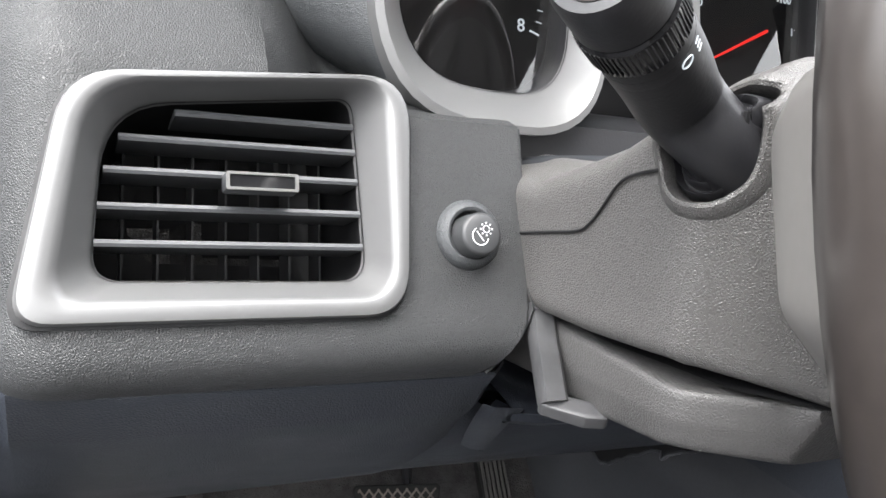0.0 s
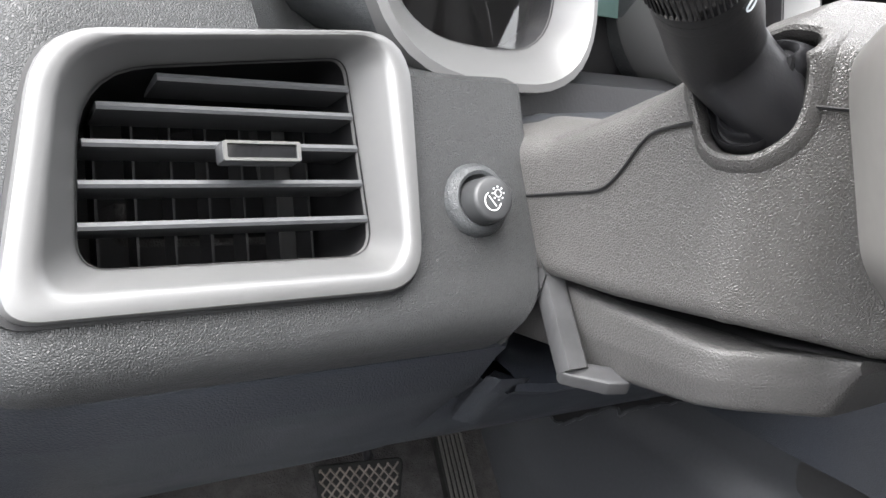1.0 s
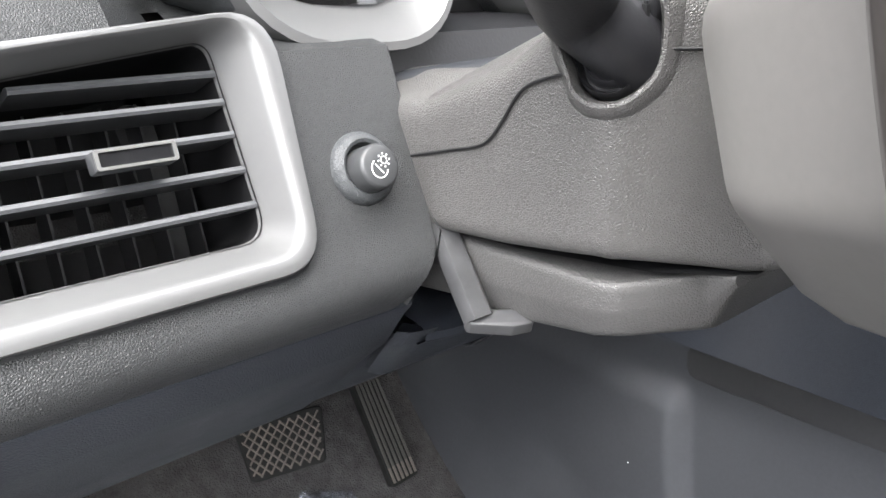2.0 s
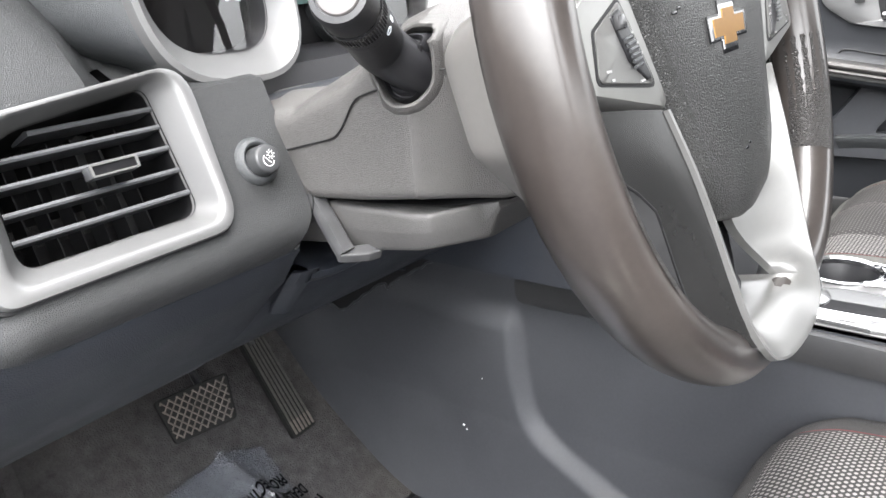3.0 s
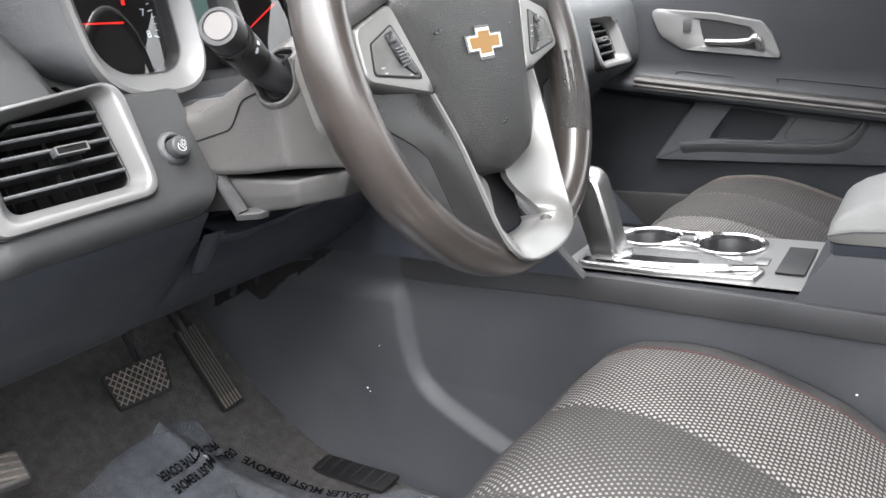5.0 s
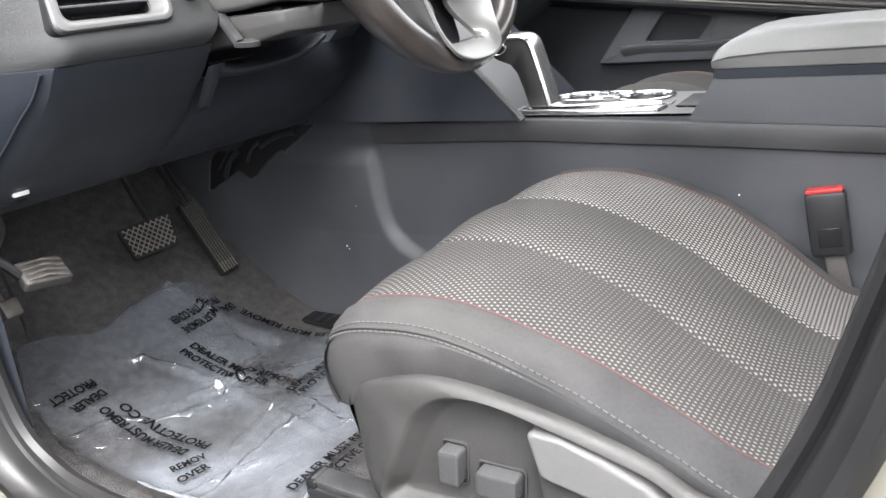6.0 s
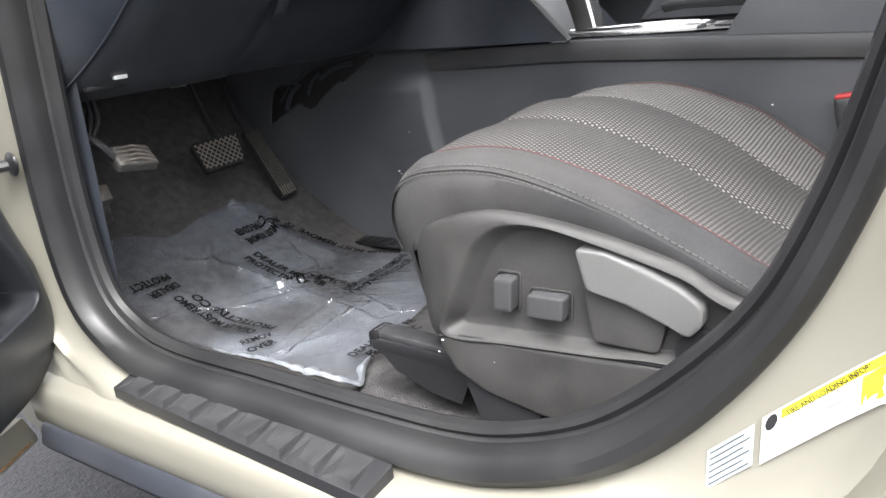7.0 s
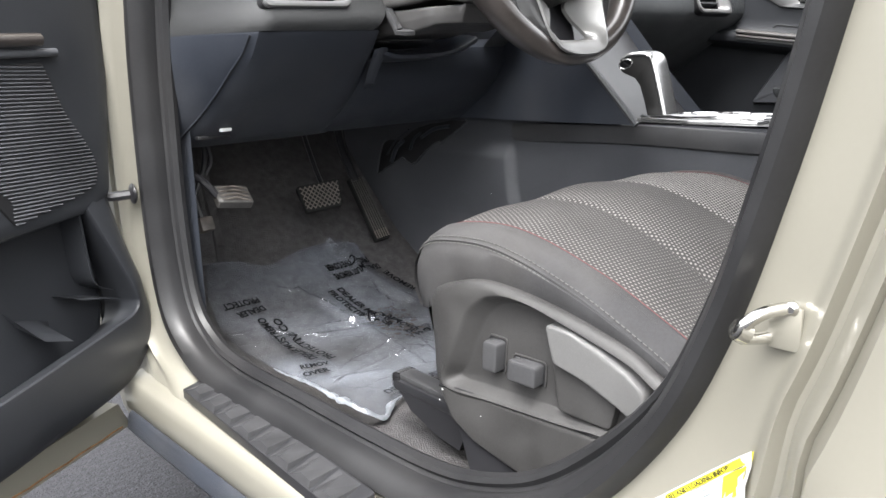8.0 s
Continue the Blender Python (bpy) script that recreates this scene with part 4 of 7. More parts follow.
M_PRINT = surface("grey_print", (0.30, 0.30, 0.30), 0.5)
for s in (-1, 1):
    # button pod: silver frame, a grey panel in a dark groove, a ribbed thumbwheel and two rockers
    pod = rpoly([(s * 0.104, 0.043), (s * 0.156, 0.026), (s * 0.159, -0.012), (s * 0.077, -0.032)], [0.006, 0.012, 0.008, 0.006], 5)
    c = Vector((s * 0.124, 0.006))
    p = part("button_pod", loft([[wat(*(c + (q - c) * k), w) for q in pod] for k, w in ((1.02, -0.03), (1.02, -0.003), (0.985, 0.0035), (0.93, 0.0056), (0.8, 0.0060), (0.05, 0.0060))], close_v=True, caps=True), M_POD, wheel, "silver button pod")
    key = rpoly([(s * 0.113, 0.026), (s * 0.143, 0.014), (s * 0.149, -0.008), (s * 0.092, -0.017)], [0.003, 0.004, 0.004, 0.004], 4)
    c2 = Vector((s * 0.124, 0.003))
    part("groove", loft([[wat(*(c2 + (q - c2) * k), w) for q in key] for k, w in ((1.05, 0.003), (1.05, 0.00635), (0.5, 0.0064))], close_v=True, caps=True), M_DARK, p)
    panel = part("button_panel", loft([[wat(*(c2 + (q - c2) * k), w) for q in key] for k, w in ((0.965, 0.003), (0.965, 0.0068), (0.93, 0.0073), (0.02, 0.0073))], close_v=True, caps=True), M_BUTTONS, p, "grey button panel with printed symbols")
    strip = rpoly([(s * 0.117, 0.022), (s * 0.127, 0.019), (s * 0.118, -0.002), (s * 0.103, -0.013), (s * 0.098, -0.013)], 0.002, 3)
    part("rocker_button", prism(strip, lambda u, v, d: wat(u, v, d), 0.004, 0.0084, 0.0010), M_BLACK, p)
    part("rocker_button", rbox((0.0085, 0.0065, 0.003), wat(s * 0.121, 0.0155, 0.0092), 0.001, m=WM), M_SWITCH, p)
    for k in range(6):
        part("wheel_rib", tube([wat(s * (0.1165 - 0.0006 * k) - 0.0042, 0.0075 - 0.0026 * k, 0.0094 + 0.0010 * math.sin(0.5 * k)), wat(s * (0.1165 - 0.0006 * k) + 0.0042, 0.0082 - 0.0026 * k, 0.0094 + 0.0010 * math.sin(0.5 * k))], 0.0009, 6), M_VANE, p)
    for u, v, w in ((0.139, -0.004, 0.0045), (0.137, -0.008, 0.003), (0.108, -0.0125, 0.005), (0.109, 0.010, 0.004), (0.106, 0.005, 0.004), (0.104, 0.000, 0.004)):
        part("symbol", rbox((w, 0.0012, 0.0004), wat(s * u, v, 0.0077), 0.0001, m=WM), M_PRINT, panel)
    # rounded spoke cover above the pod
    rows = [[wat(s * u, v, w) for v, w in ((v0 + 0.004, -0.028), (v0 + 0.002, -0.006), (v0 - 0.002, 0.003), (v0 * 0.6 + v1 * 0.4, 0.0075), (v0 * 0.2 + v1 * 0.8, 0.0065), (v1, 0.003), (v1, -0.01))] for u, v0, v1 in ((0.100, 0.060, 0.045), (0.115, 0.060, 0.0405), (0.135, 0.058, 0.034), (0.152, 0.054, 0.029), (0.170, 0.050, 0.020))]
    part("spoke_cover", loft(rows), M_SHROUD, wheel, "grey grained spoke cover")
    # lower arm: black outer flank, silver inner face that drops towards the middle
    crest = cr([(0.086, -0.030, 0.0070), (0.078, -0.066, 0.011), (0.072, -0.100, 0.013), (0.068, -0.125, 0.014), (0.064, -0.150, 0.0155), (0.058, -0.168, 0.0185)], 18)
    outer = cr([(0.160, -0.012, -0.004), (0.158, -0.045, -0.008), (0.140, -0.088, -0.009), (0.116, -0.122, -0.006), (0.092, -0.146, 0.002), (0.070, -0.163, 0.014)], 18)
    innr = cr([(0.076, -0.033, -0.014), (0.054, -0.080, -0.016), (0.020, -0.108, -0.014), (0.022, -0.127, -0.011), (0.034, -0.145, -0.006), (0.041, -0.159, 0.000)], 18)
    rows = []
    for a, b in zip(crest, outer):
        rows.append([wat(s * q.x, q.y, q.z) for q in (a + Vector((0.0005, 0, -0.002)), a.lerp(b, 0.08) + Vector((0, 0, -0.001)), a.lerp(b, 0.3) - Vector((0, 0, 0.004)), a.lerp(b, 0.6) - Vector((0, 0, 0.010)), b - Vector((0, 0, 0.006)))])
    part("arm_flank", loft(rows), M_FLANK, wheel, "shiny black spoke flank")
    # thumb rest let into the flank
    inset = []
    for k in range(3, 16):
        a, b = crest[k], outer[k]
        lo = 0.40 + 0.30 * ((k - 3) / 12.0) ** 2
        e = min(1.0, (k - 3) / 1.5, (15 - k) / 1.5)
        f0 = lo + (0.92 - lo) * 0.5 * (1 - e)
        inset.append([wat(s * q.x, q.y, q.z + 0.0010 + float(np.interp(f, (0.08, 0.3, 0.6, 1.0), (-0.001, -0.004, -0.010, -0.006)))) for f in np.linspace(f0, 0.97, 6) for q in (a.lerp(b, f),)])
    part("thumb_rest", loft(inset), M_REST, wheel, "dull black thumb rest")
    part("seam", tube([r[0] for r in inset], 0.0007, 6), M_DARK, wheel)
    rows = []
    for k, (a, b) in enumerate(zip(crest, innr)):
        e = step(0.68, 1.0, k / 17)  # hollow above, rounded where it runs over the rim
        sec = [a + Vector((0.0024, 0, -0.003)), a + Vector((0.0014, 0, 0.0004)), a + Vector((-0.0008, 0, 0.0006))]
        sec += [a.lerp(b, f) + Vector((0, 0, o0 + (o1 - o0) * e)) for f, o0, o1 in ((0.12, -0.0015, 0.0016), (0.35, -0.0045, 0.0036), (0.7, -0.0050, 0.0056))]
        rows.append([wat(s * q.x, q.y, q.z) for q in sec + [b, b - Vector((0, 0, 0.006))]])
    part("arm_trim", loft(rows), M_SILVERW, wheel, "satin silver spoke trim")
    rows = [[wat(s * q.x, q.y, q.z - 0.010) for q in (a.lerp(b, 0.05), a.lerp(b, 0.5) - Vector((0, 0, 0.012)), b - Vector((0, 0, 0.012)))] for a, b in zip(crest, outer)]
    part("arm_back", loft(rows), M_BLACK, wheel)
# silver band that joins both arms across the foot of the rim
top_l = cr([(-0.058, -0.168, 0.0185), (-0.049, -0.1780, 0.0196), (-0.028, -0.1850, 0.0203), (0.0, -0.1870, 0.0206), (0.028, -0.1850, 0.0203), (0.049, -0.1780, 0.0196), (0.058, -0.168, 0.0185)], 30)
low_l = cr([(-0.041, -0.159, 0.000), (-0.036, -0.1630, 0.003), (-0.020, -0.1652, 0.006), (0.0, -0.1655, 0.007), (0.020, -0.1652, 0.006), (0.036, -0.1630, 0.003), (0.041, -0.159, 0.000)], 30)
rows = []
for k, (a, b) in enumerate(zip(top_l, low_l)):
    e = step(0.0, 0.32, min(k, 29 - k) / 29)  # runs on from the arm's section, then rounds over
    sx = math.copysign(1.0, a.x) * (1 - e)
    sec = [a + Vector((0.0024 * sx, -0.0022 * e, -0.003 - 0.001 * e)), a + Vector((0.0014 * sx, -0.0014 * e, 0.0004)), a + Vector((-0.0008 * sx, 0.0004 * e, 0.0006))]
    sec += [a.lerp(b, f) + Vector((0, 0, o0 + (o1 - o0) * e)) for f, o0, o1 in ((0.12, 0.0016, 0.0010), (0.35, 0.0036, 0.0020), (0.7, 0.0056, 0.0024), (1.0, 0.0, 0.0006))]
    sec += [b - Vector((0, -0.002 * e, 0.006)), b - Vector((0, -0.001, 0.026))]
    rows.append([wat(q.x, q.y, q.z) for q in sec])
part("foot_trim", loft(rows), M_SILVERW, wheel, "satin silver foot of the wheel")
part("hub_back", loft(inset_rows(rpoly([(-0.05, -0.06), (-0.05, -0.165), (0.05, -0.165), (0.05, -0.06)], 0.02, 4), [(1.0, -0.030), (0.9, -0.034), (0.3, -0.036)], wat), close_v=True, caps=True), M_BLACK, wheel)
# ---- pedals ----
M_RUBBERPAD = surface("pedal_groove_rubber", (0.012, 0.012, 0.012), 0.85, wear=0.3, wear_scale=60, spec=0.2)
M_ACC = surface("accelerator_rubber", (0.040, 0.038, 0.036), 0.55, wear=0.4, wear_scale=60, dust=0.25, dust_color=(0.13, 0.11, 0.09))
brake = thing("brake_pedal", (-0.35, 0.62, 0.58), "brake pedal with worn diamond rubber pad", "pedal")
bo = Vector((-0.3560, 0.6095, 0.6060))
bu = Vector((0.93, -0.34, 0.10)).normalized()
bv = Vector((0.05, 0.50, 0.86))
bv = (bv - bu * bv.dot(bu)).normalized()
bn = bu.cross(bv)
bat = lambda u, v, d: bo + bu * u + bv * v + bn * d
pad_out = rpoly([(-0.040, -0.029), (-0.047, 0.029), (0.046, 0.029), (0.037, -0.029)], 0.006, 4)
part("pad", prism(pad_out, bat, -0.012, 0.0026, 0.003), M_RUBBERPAD, brake)
bm = bmesh.new()
for s in (1, -1):
    for k in range(-9, 10):
        o = k * 0.0098
        pts = []
        for tt in np.linspace(-0.06, 0.06, 61):
            u, v = o + tt * 0.64 * s, tt * 0.77
            if abs(v) < 0.026 and -0.040 - 0.08 * v < u < 0.038 + 0.1 * v:
                pts.append((u, v))
        if len(pts) > 2:
            tube([bat(*pts[0], 0.0035), bat(*pts[-1], 0.0035)], 0.0011, 5, bm=bm)
part("tread", bm, M_PEDAL, brake, "dusty worn diamond tread")
part("arm", tube(cr([bat(0.012, 0.015, -0.012), (-0.335, 0.66, 0.665), (-0.335, 0.70, 0.76), (-0.335, 0.70, 0.85)], 12), 0.0085, 8, squash=0.6), M_BLACK, brake)
acc = thing("accelerator_pedal", (-0.2, 0.62, 0.48), "black accelerator pedal with ribbed worn pad", "pedal")
a0, a1 = Vector((-0.196, 0.612, 0.484)), Vector((-0.206, 0.690, 0.618))
av = (a1 - a0).normalized()
au = Vector((1, -0.10, 0))
au = (au - av * au.dot(av)).normalized()
an = au.cross(av)
aat = lambda u, v, d: a0 + au * u + av * v + an * d
AL = (a1 - a0).length
part("pad", prism(rpoly([(-0.020, 0), (-0.019, AL), (0.014, AL + 0.004), (0.019, 0.0)], 0.005, 4), aat, -0.010, 0.002, 0.002), M_RUBBERPAD, acc)
for k in range(6):
    u = -0.0155 + 0.0062 * k
    part("rib", tube([aat(u, 0.024, 0.0030), aat(u * 0.9, AL - 0.004, 0.0030)], 0.0018, 6), M_ACC, acc)
    part("worn_rib", tube([aat(u, 0.005, 0.0030), aat(u, 0.024, 0.0030)], 0.0018, 6), M_PEDAL, acc, "tan worn rib end")
part("arm", tube(cr([aat(0, AL - 0.01, -0.006), (-0.210, 0.73, 0.69), (-0.215, 0.74, 0.80)], 10), 0.016, 10, squash=0.6), M_BLACK, acc)
pk = thing("parking_brake_pedal", (-0.64, 0.45, 0.65), "worn grey parking brake pedal on a steel arm", "pedal")
po = Vector((-0.640, 0.452, 0.667))
pu = Vector((0.97, -0.10, -0.16)).normalized()
pv = Vector((0.1, 0.75, 0.66))
pv = (pv - pu * pv.dot(pu)).normalized()
pn = pu.cross(pv)
pat = lambda u, v, d: po + pu * u + pv * v + pn * d
part("pad", prism(rpoly([(-0.030, -0.020), (-0.032, 0.018), (0.028, 0.020), (0.032, -0.018)], 0.006, 4), lambda u, v, d: pat(u, v, d - 4.0 * u * u), -0.011, 0.003, 0.003), M_ACC, pk, "worn grey rubber pad")
for k in range(4):
    part("rib", tube([pat(-0.026, -0.013 + 0.0085 * k, 0.002 - 0.0027), pat(0, -0.012 + 0.0085 * k, 0.0045), pat(0.026, -0.013 + 0.0085 * k, 0.002 - 0.0027)], 0.0018, 6), M_PEDAL, pk)
part("arm", tube(cr([pat(-0.028, 0.0, -0.006), (-0.685, 0.465, 0.692), (-0.70, 0.50, 0.72), (-0.70, 0.52, 0.80)], 14), 0.006, 8), M_BLACK, pk)
part("bracket", rbox((0.012, 0.05, 0.10), (-0.705, 0.53, 0.78), 0.003), M_BLACK, pk)
ft = thing("foot_rest", (-0.66, 0.56, 0.5), "small worn grey rubber foot rest block", "foot rest")
part("block", rbox((0.026, 0.022, 0.026), (-0.654, 0.537, 0.606), 0.004, m=pose(0, 0, 0, -25)), M_PEDAL, ft)

part("stay", tube(cr([(-0.656, 0.542, 0.616), (-0.662, 0.55, 0.65), (-0.675, 0.56, 0.70)], 8), 0.005, 6), M_BLACK, ft)
cab = thing("under_dash_cables", (-0.65, 0.52, 0.7), "dark cables and a steel rod under the dashboard", "cables")
for pts, r, mat in ((((-0.672, 0.50, 0.78), (-0.650, 0.52, 0.735), (-0.652, 0.53, 0.70), (-0.672, 0.53, 0.66)), 0.005, M_BLACK), (((-0.66, 0.50, 0.77), (-0.640, 0.52, 0.72), (-0.650, 0.525, 0.695)), 0.0035, M_RAIL), (((-0.69, 0.51, 0.76), (-0.675, 0.53, 0.71), (-0.69, 0.54, 0.64)), 0.004, M_BLACK)):
    part("cable", tube(cr(pts, 14), r, 8), mat, cab)
part("rod", tube([(-0.40, 0.60, 0.79), (-0.395, 0.60, 0.735)], 0.0018, 6), M_STEEL, cab, "thin steel rod")
# clips along the lower edge of the knee panel
part("clip", rbox((0.020, 0.006, 0.006), (-0.671, 0.4030, 0.7775), 0.0015), M_WHITE, dash, "small white clip")
part("clip", rbox((0.030, 0.004, 0.003), (-0.527, 0.4745, 0.7465), 0.001), M_STEEL, dash, "bright steel clip")
part("pull_slot", rbox((0.056, 0.010, 0.007), (-0.682, 0.4245, 0.7665), 0.002), M_DARK, dash)
# steeper carpet over the wheel house
bm = loft([[(x, y + (0.03 if x > -0.56 else 0.0), z) for y, z in ((0.668, 0.500), (0.674, 0.530), (0.684, 0.575), (0.700, 0.64), (0.73, 0.74), (0.80, 0.86))] for x in (-0.728, -0.64, -0.572, -0.552, -0.535)])
tagged(part("wheel_house_carpet", bm, M_CARPET), "worn brownish carpet over the wheel house", "carpet", kind="structure")

# ---- centre console ----
M_EDGE = surface("console_edge_plastic", (0.033, 0.0335, 0.036), 0.46, wear=0.25, wear_scale=12, dust=0.1)
con = thing("center_console", (0.0, -0.1, 0.37), "dark grey centre console with silver top plate and cup holders", "console")
CW = [(0.335, 0.742), (0.30, 0.744), (0.06, 0.751), (-0.1, 0.749), (-0.28, 0.745), (-0.5, 0.738), (-0.62, 0.736)]


FOLD_Z, FOLD_Y = [0.37, 0.44, 0.475, 0.50, 0.54, 0.58, 0.70, 0.76], [-0.05, 0.05, 0.12, 0.18, 0.26, 0.292, 0.306, 0.31]


def side_x(y, z):
    """The driver's side wall of the console: a raised front part that ends in a slanting fold."""
    base = -0.096
    edge = spline1(FOLD_Z, FOLD_Y, z)
    slope = (spline1(FOLD_Z, FOLD_Y, z + 0.008) - spline1(FOLD_Z, FOLD_Y, z - 0.008)) / 0.016
    f = max(0.0, min(1.0, (y - edge) / math.sqrt(1 + slope * slope) / 0.022))
    return base - 0.016 * (f * f * (3 - 2 * f)) * (1 - step(0.672, 0.715, z)) - 0.02 * max(0, (0.55 - z)) / 0.18


ys = sorted(set([round(v, 4) for v in np.linspace(-0.62, 0.9, 50)] + [round(v, 4) for v in np.linspace(-0.06, 0.36, 90)] + [round(v, 4) for v in np.linspace(0.42, 0.72, 80)]))
TEAR = [(0.440, 0.744), (0.459, 0.728), (0.503, 0.702), (0.512, 0.690), (0.522, 0.696), (0.545, 0.680), (0.566, 0.664), (0.594, 0.644), (0.616, 0.646), (0.634, 0.654), (0.692, 0.625), (0.722, 0.613), (0.716, 0.640), (0.697, 0.690), (0.640, 0.698), (0.60, 0.722), (0.55, 0.735), (0.49, 0.744)]
SIDE_ZS = list(np.linspace(0.372, 0.752, 110))
rows = [[(side_x(y, z), y, z) for y in ys] for z in SIDE_ZS]
part("side_wall", loft(rows, skip=lambda i, j: ys[j] > 0.42 and inside((ys[j] + ys[j + 1]) / 2, (SIDE_ZS[i] + SIDE_ZS[i + 1]) / 2, TEAR)), M_CONSOLE, con, "dark grey plastic side wall")
for s in (-1, 1):
    rows = [[(s * (0.0945 + (x - 0.0945) * min(1.0, (0.336 - y) / 0.14)), y, zt + dz) for x, dz in ((0.096, -0.044), (0.0955, -0.037), (0.0985, -0.0355), (0.1035, -0.033), (0.1055, -0.024), (0.1060, -0.010), (0.1040, -0.002), (0.099, 0.0), (0.088, -0.002))] for y, zt in [(q.x, q.y) for q in cr(CW, 30)]]
    part("side_rail", loft(rows), M_EDGE, con, "dark side rail")
part("side_wall", loft([[(0.096, y, z) for y in (-0.62, 0.0, 0.9)] for z in (0.37, 0.55, 0.72)]), M_CONSOLE, con)
for y, z, r in ((0.391, 0.524, 0.0017), (0.386, 0.519, 0.0011), (-0.2845, 0.644, 0.0014), (0.36, 0.60, 0.0008)):
    part("chip", rbox((0.0012, r * 1.6, r * 1.3), (side_x(y, z) - 0.0006, y, z), 0.0003), M_WHITE, con, "small white paint chip")
# top plate with cup wells
PLZ = 0.7555
top = bmesh.new()
bmesh.ops.create_grid(top, x_segments=58, y_segments=110, size=0.5)
for v in top.verts:
    v.co = Vector((v.co.x * 0.188, -0.09 + v.co.y * 0.36, PLZ))
CUPS = [(0.053, -0.008, 0.0385), (0.049, -0.115, 0.0430)]
dead = [f for f in top.faces if any((f.calc_center_median() - Vector((cx, cy, PLZ))).length < cr_ + 0.001 for cx, cy, cr_ in CUPS)]
bmesh.ops.delete(top, geom=dead, context="FACES")
part("top_plate", top, M_SILVERW, con, "satin silver top plate")
for cx, cy, r in CUPS:
    at_c = lambda x, y, h, cx=cx, cy=cy: Vector((cx + x, cy + y, PLZ + h))
    cup = part("cup_holder", loft([[at_c(q * math.cos(t), q * math.sin(t), h) for t in np.linspace(0, 2 * math.pi, 40, endpoint=False)] for q, h in ((r + 0.001, 0.001), (r - 0.003, -0.004), (r - 0.006, -0.06), (0.001, -0.062))], close_v=True), M_BLACK, con, "black cup holder with chrome ring")
    part("ring", loft([[at_c(q * math.cos(t), q * math.sin(t), h) for t in np.linspace(0, 2 * math.pi, 40, endpoint=False)] for q, h in ((r + 0.0045, 0.0), (r + 0.0040, 0.003), (r + 0.001, 0.004), (r - 0.003, 0.002), (r - 0.0035, -0.003))], close_v=True), M_CHROME, cup, "chrome ring")
for side in (-1, 1):
    ln = cr([(0.051 + side * 0.030, -0.034, PLZ + 0.0025), (0.051 + side * 0.0245, -0.052, PLZ + 0.0030), (0.051 + side * 0.0245, -0.068, PLZ + 0.0030), (0.050 + side * 0.031, -0.084, PLZ + 0.0025)], 12)
    part("ring_bridge", tube(ln, 0.0034, 8), M_CHROME, con, "chrome bridge between the cup rings")
part("bridge_well", rbox((0.046, 0.034, 0.002), (0.051, -0.060, PLZ + 0.0012), 0.0006), M_BLACK, con)
# gear selector
sh = part("shift_plate", prism(rpoly([(-0.088, 0.045), (-0.030, 0.050), (-0.006, -0.02), (-0.008, -0.10), (-0.045, -0.178), (-0.082, -0.172), (-0.092, -0.06)], [0.02, 0.015, 0.02, 0.02, 0.012, 0.012, 0.02], 4), lambda u, v, d: Vector((u, v, PLZ + d)), -0.002, 0.006, 0.003), M_GATE, con, "bright satin shift gate plate")
part("gate", prism(rpoly([(-0.070, 0.035), (-0.045, 0.035), (-0.040, -0.10), (-0.064, -0.10)], 0.008, 4), lambda u, v, d: Vector((u, v, PLZ + d)), 0.002, 0.0066), M_GLOSS, sh)
part("gate_bar", tube(cr([(-0.078, 0.035, PLZ + 0.006), (-0.082, -0.06, PLZ + 0.008), (-0.074, -0.13, PLZ + 0.010), (-0.055, -0.168, PLZ + 0.008)], 16), 0.005, 8), M_CHROME, sh)
# gear lever: a flat leaning handle with a chrome band over its back and head
lever_o = rpoly([(-0.004, 0.752), (0.029, 0.752), (0.041, 0.790), (0.051, 0.815), (0.062, 0.829), (0.087, 0.838), (0.096, 0.853), (0.084, 0.8655), (0.058, 0.870), (0.036, 0.8690), (0.023, 0.857), (0.010, 0.812)], [0.003, 0.003, 0.02, 0.02, 0.012, 0.010, 0.010, 0.010, 0.02, 0.014, 0.014, 0.03], 4)
lc = Vector((0.035, 0.82))
lever_row = lambda k, x: [Vector((x, *(q + (lc - q).normalized() * k))) for q in lever_o]
shifter = part("gear_lever", loft([lever_row(0.006, -0.0660), lever_row(0.002, -0.0645), lever_row(0.0, -0.0600), lever_row(0.0, -0.0300), lever_row(0.002, -0.0255), lever_row(0.006, -0.0240)], close_v=True, caps=True), M_LEATHER, con, "black gear lever with a chrome band")
band = cr([(-0.0040, 0.757), (0.003, 0.786), (0.010, 0.812), (0.0175, 0.838), (0.0245, 0.858), (0.036, 0.8685), (0.058, 0.8700), (0.076, 0.8672), (0.090, 0.8600)], 40)
rows = []
for k, q in enumerate(band):
    t_ = (band[min(k + 1, 39)] - band[max(k - 1, 0)]).normalized()
    nb = Vector((-t_.y, t_.x))
    wide = 0.0055 - 0.002 * abs(k / 39 - 0.5)
    rows.append([Vector((x, *(q + nb * o))) for x, o in ((-0.0668, -wide), (-0.0672, -0.002), (-0.0640, 0.0018), (-0.0560, 0.0030), (-0.0340, 0.0030), (-0.0260, 0.0018), (-0.0228, -0.002), (-0.0232, -wide))])
part("chrome_band", loft(rows), M_GATE, shifter, "satin chrome band")
oval = [(0.0150 * math.cos(a), 0.0088 * math.sin(a)) for a in np.linspace(0, 2 * math.pi, 28, endpoint=False)]
ov = lambda p, k, x: Vector((x, 0.0775 + k * (p[0] * 0.97 + p[1] * 0.2), 0.8515 + k * (p[1] * 0.97 - p[0] * 0.2)))
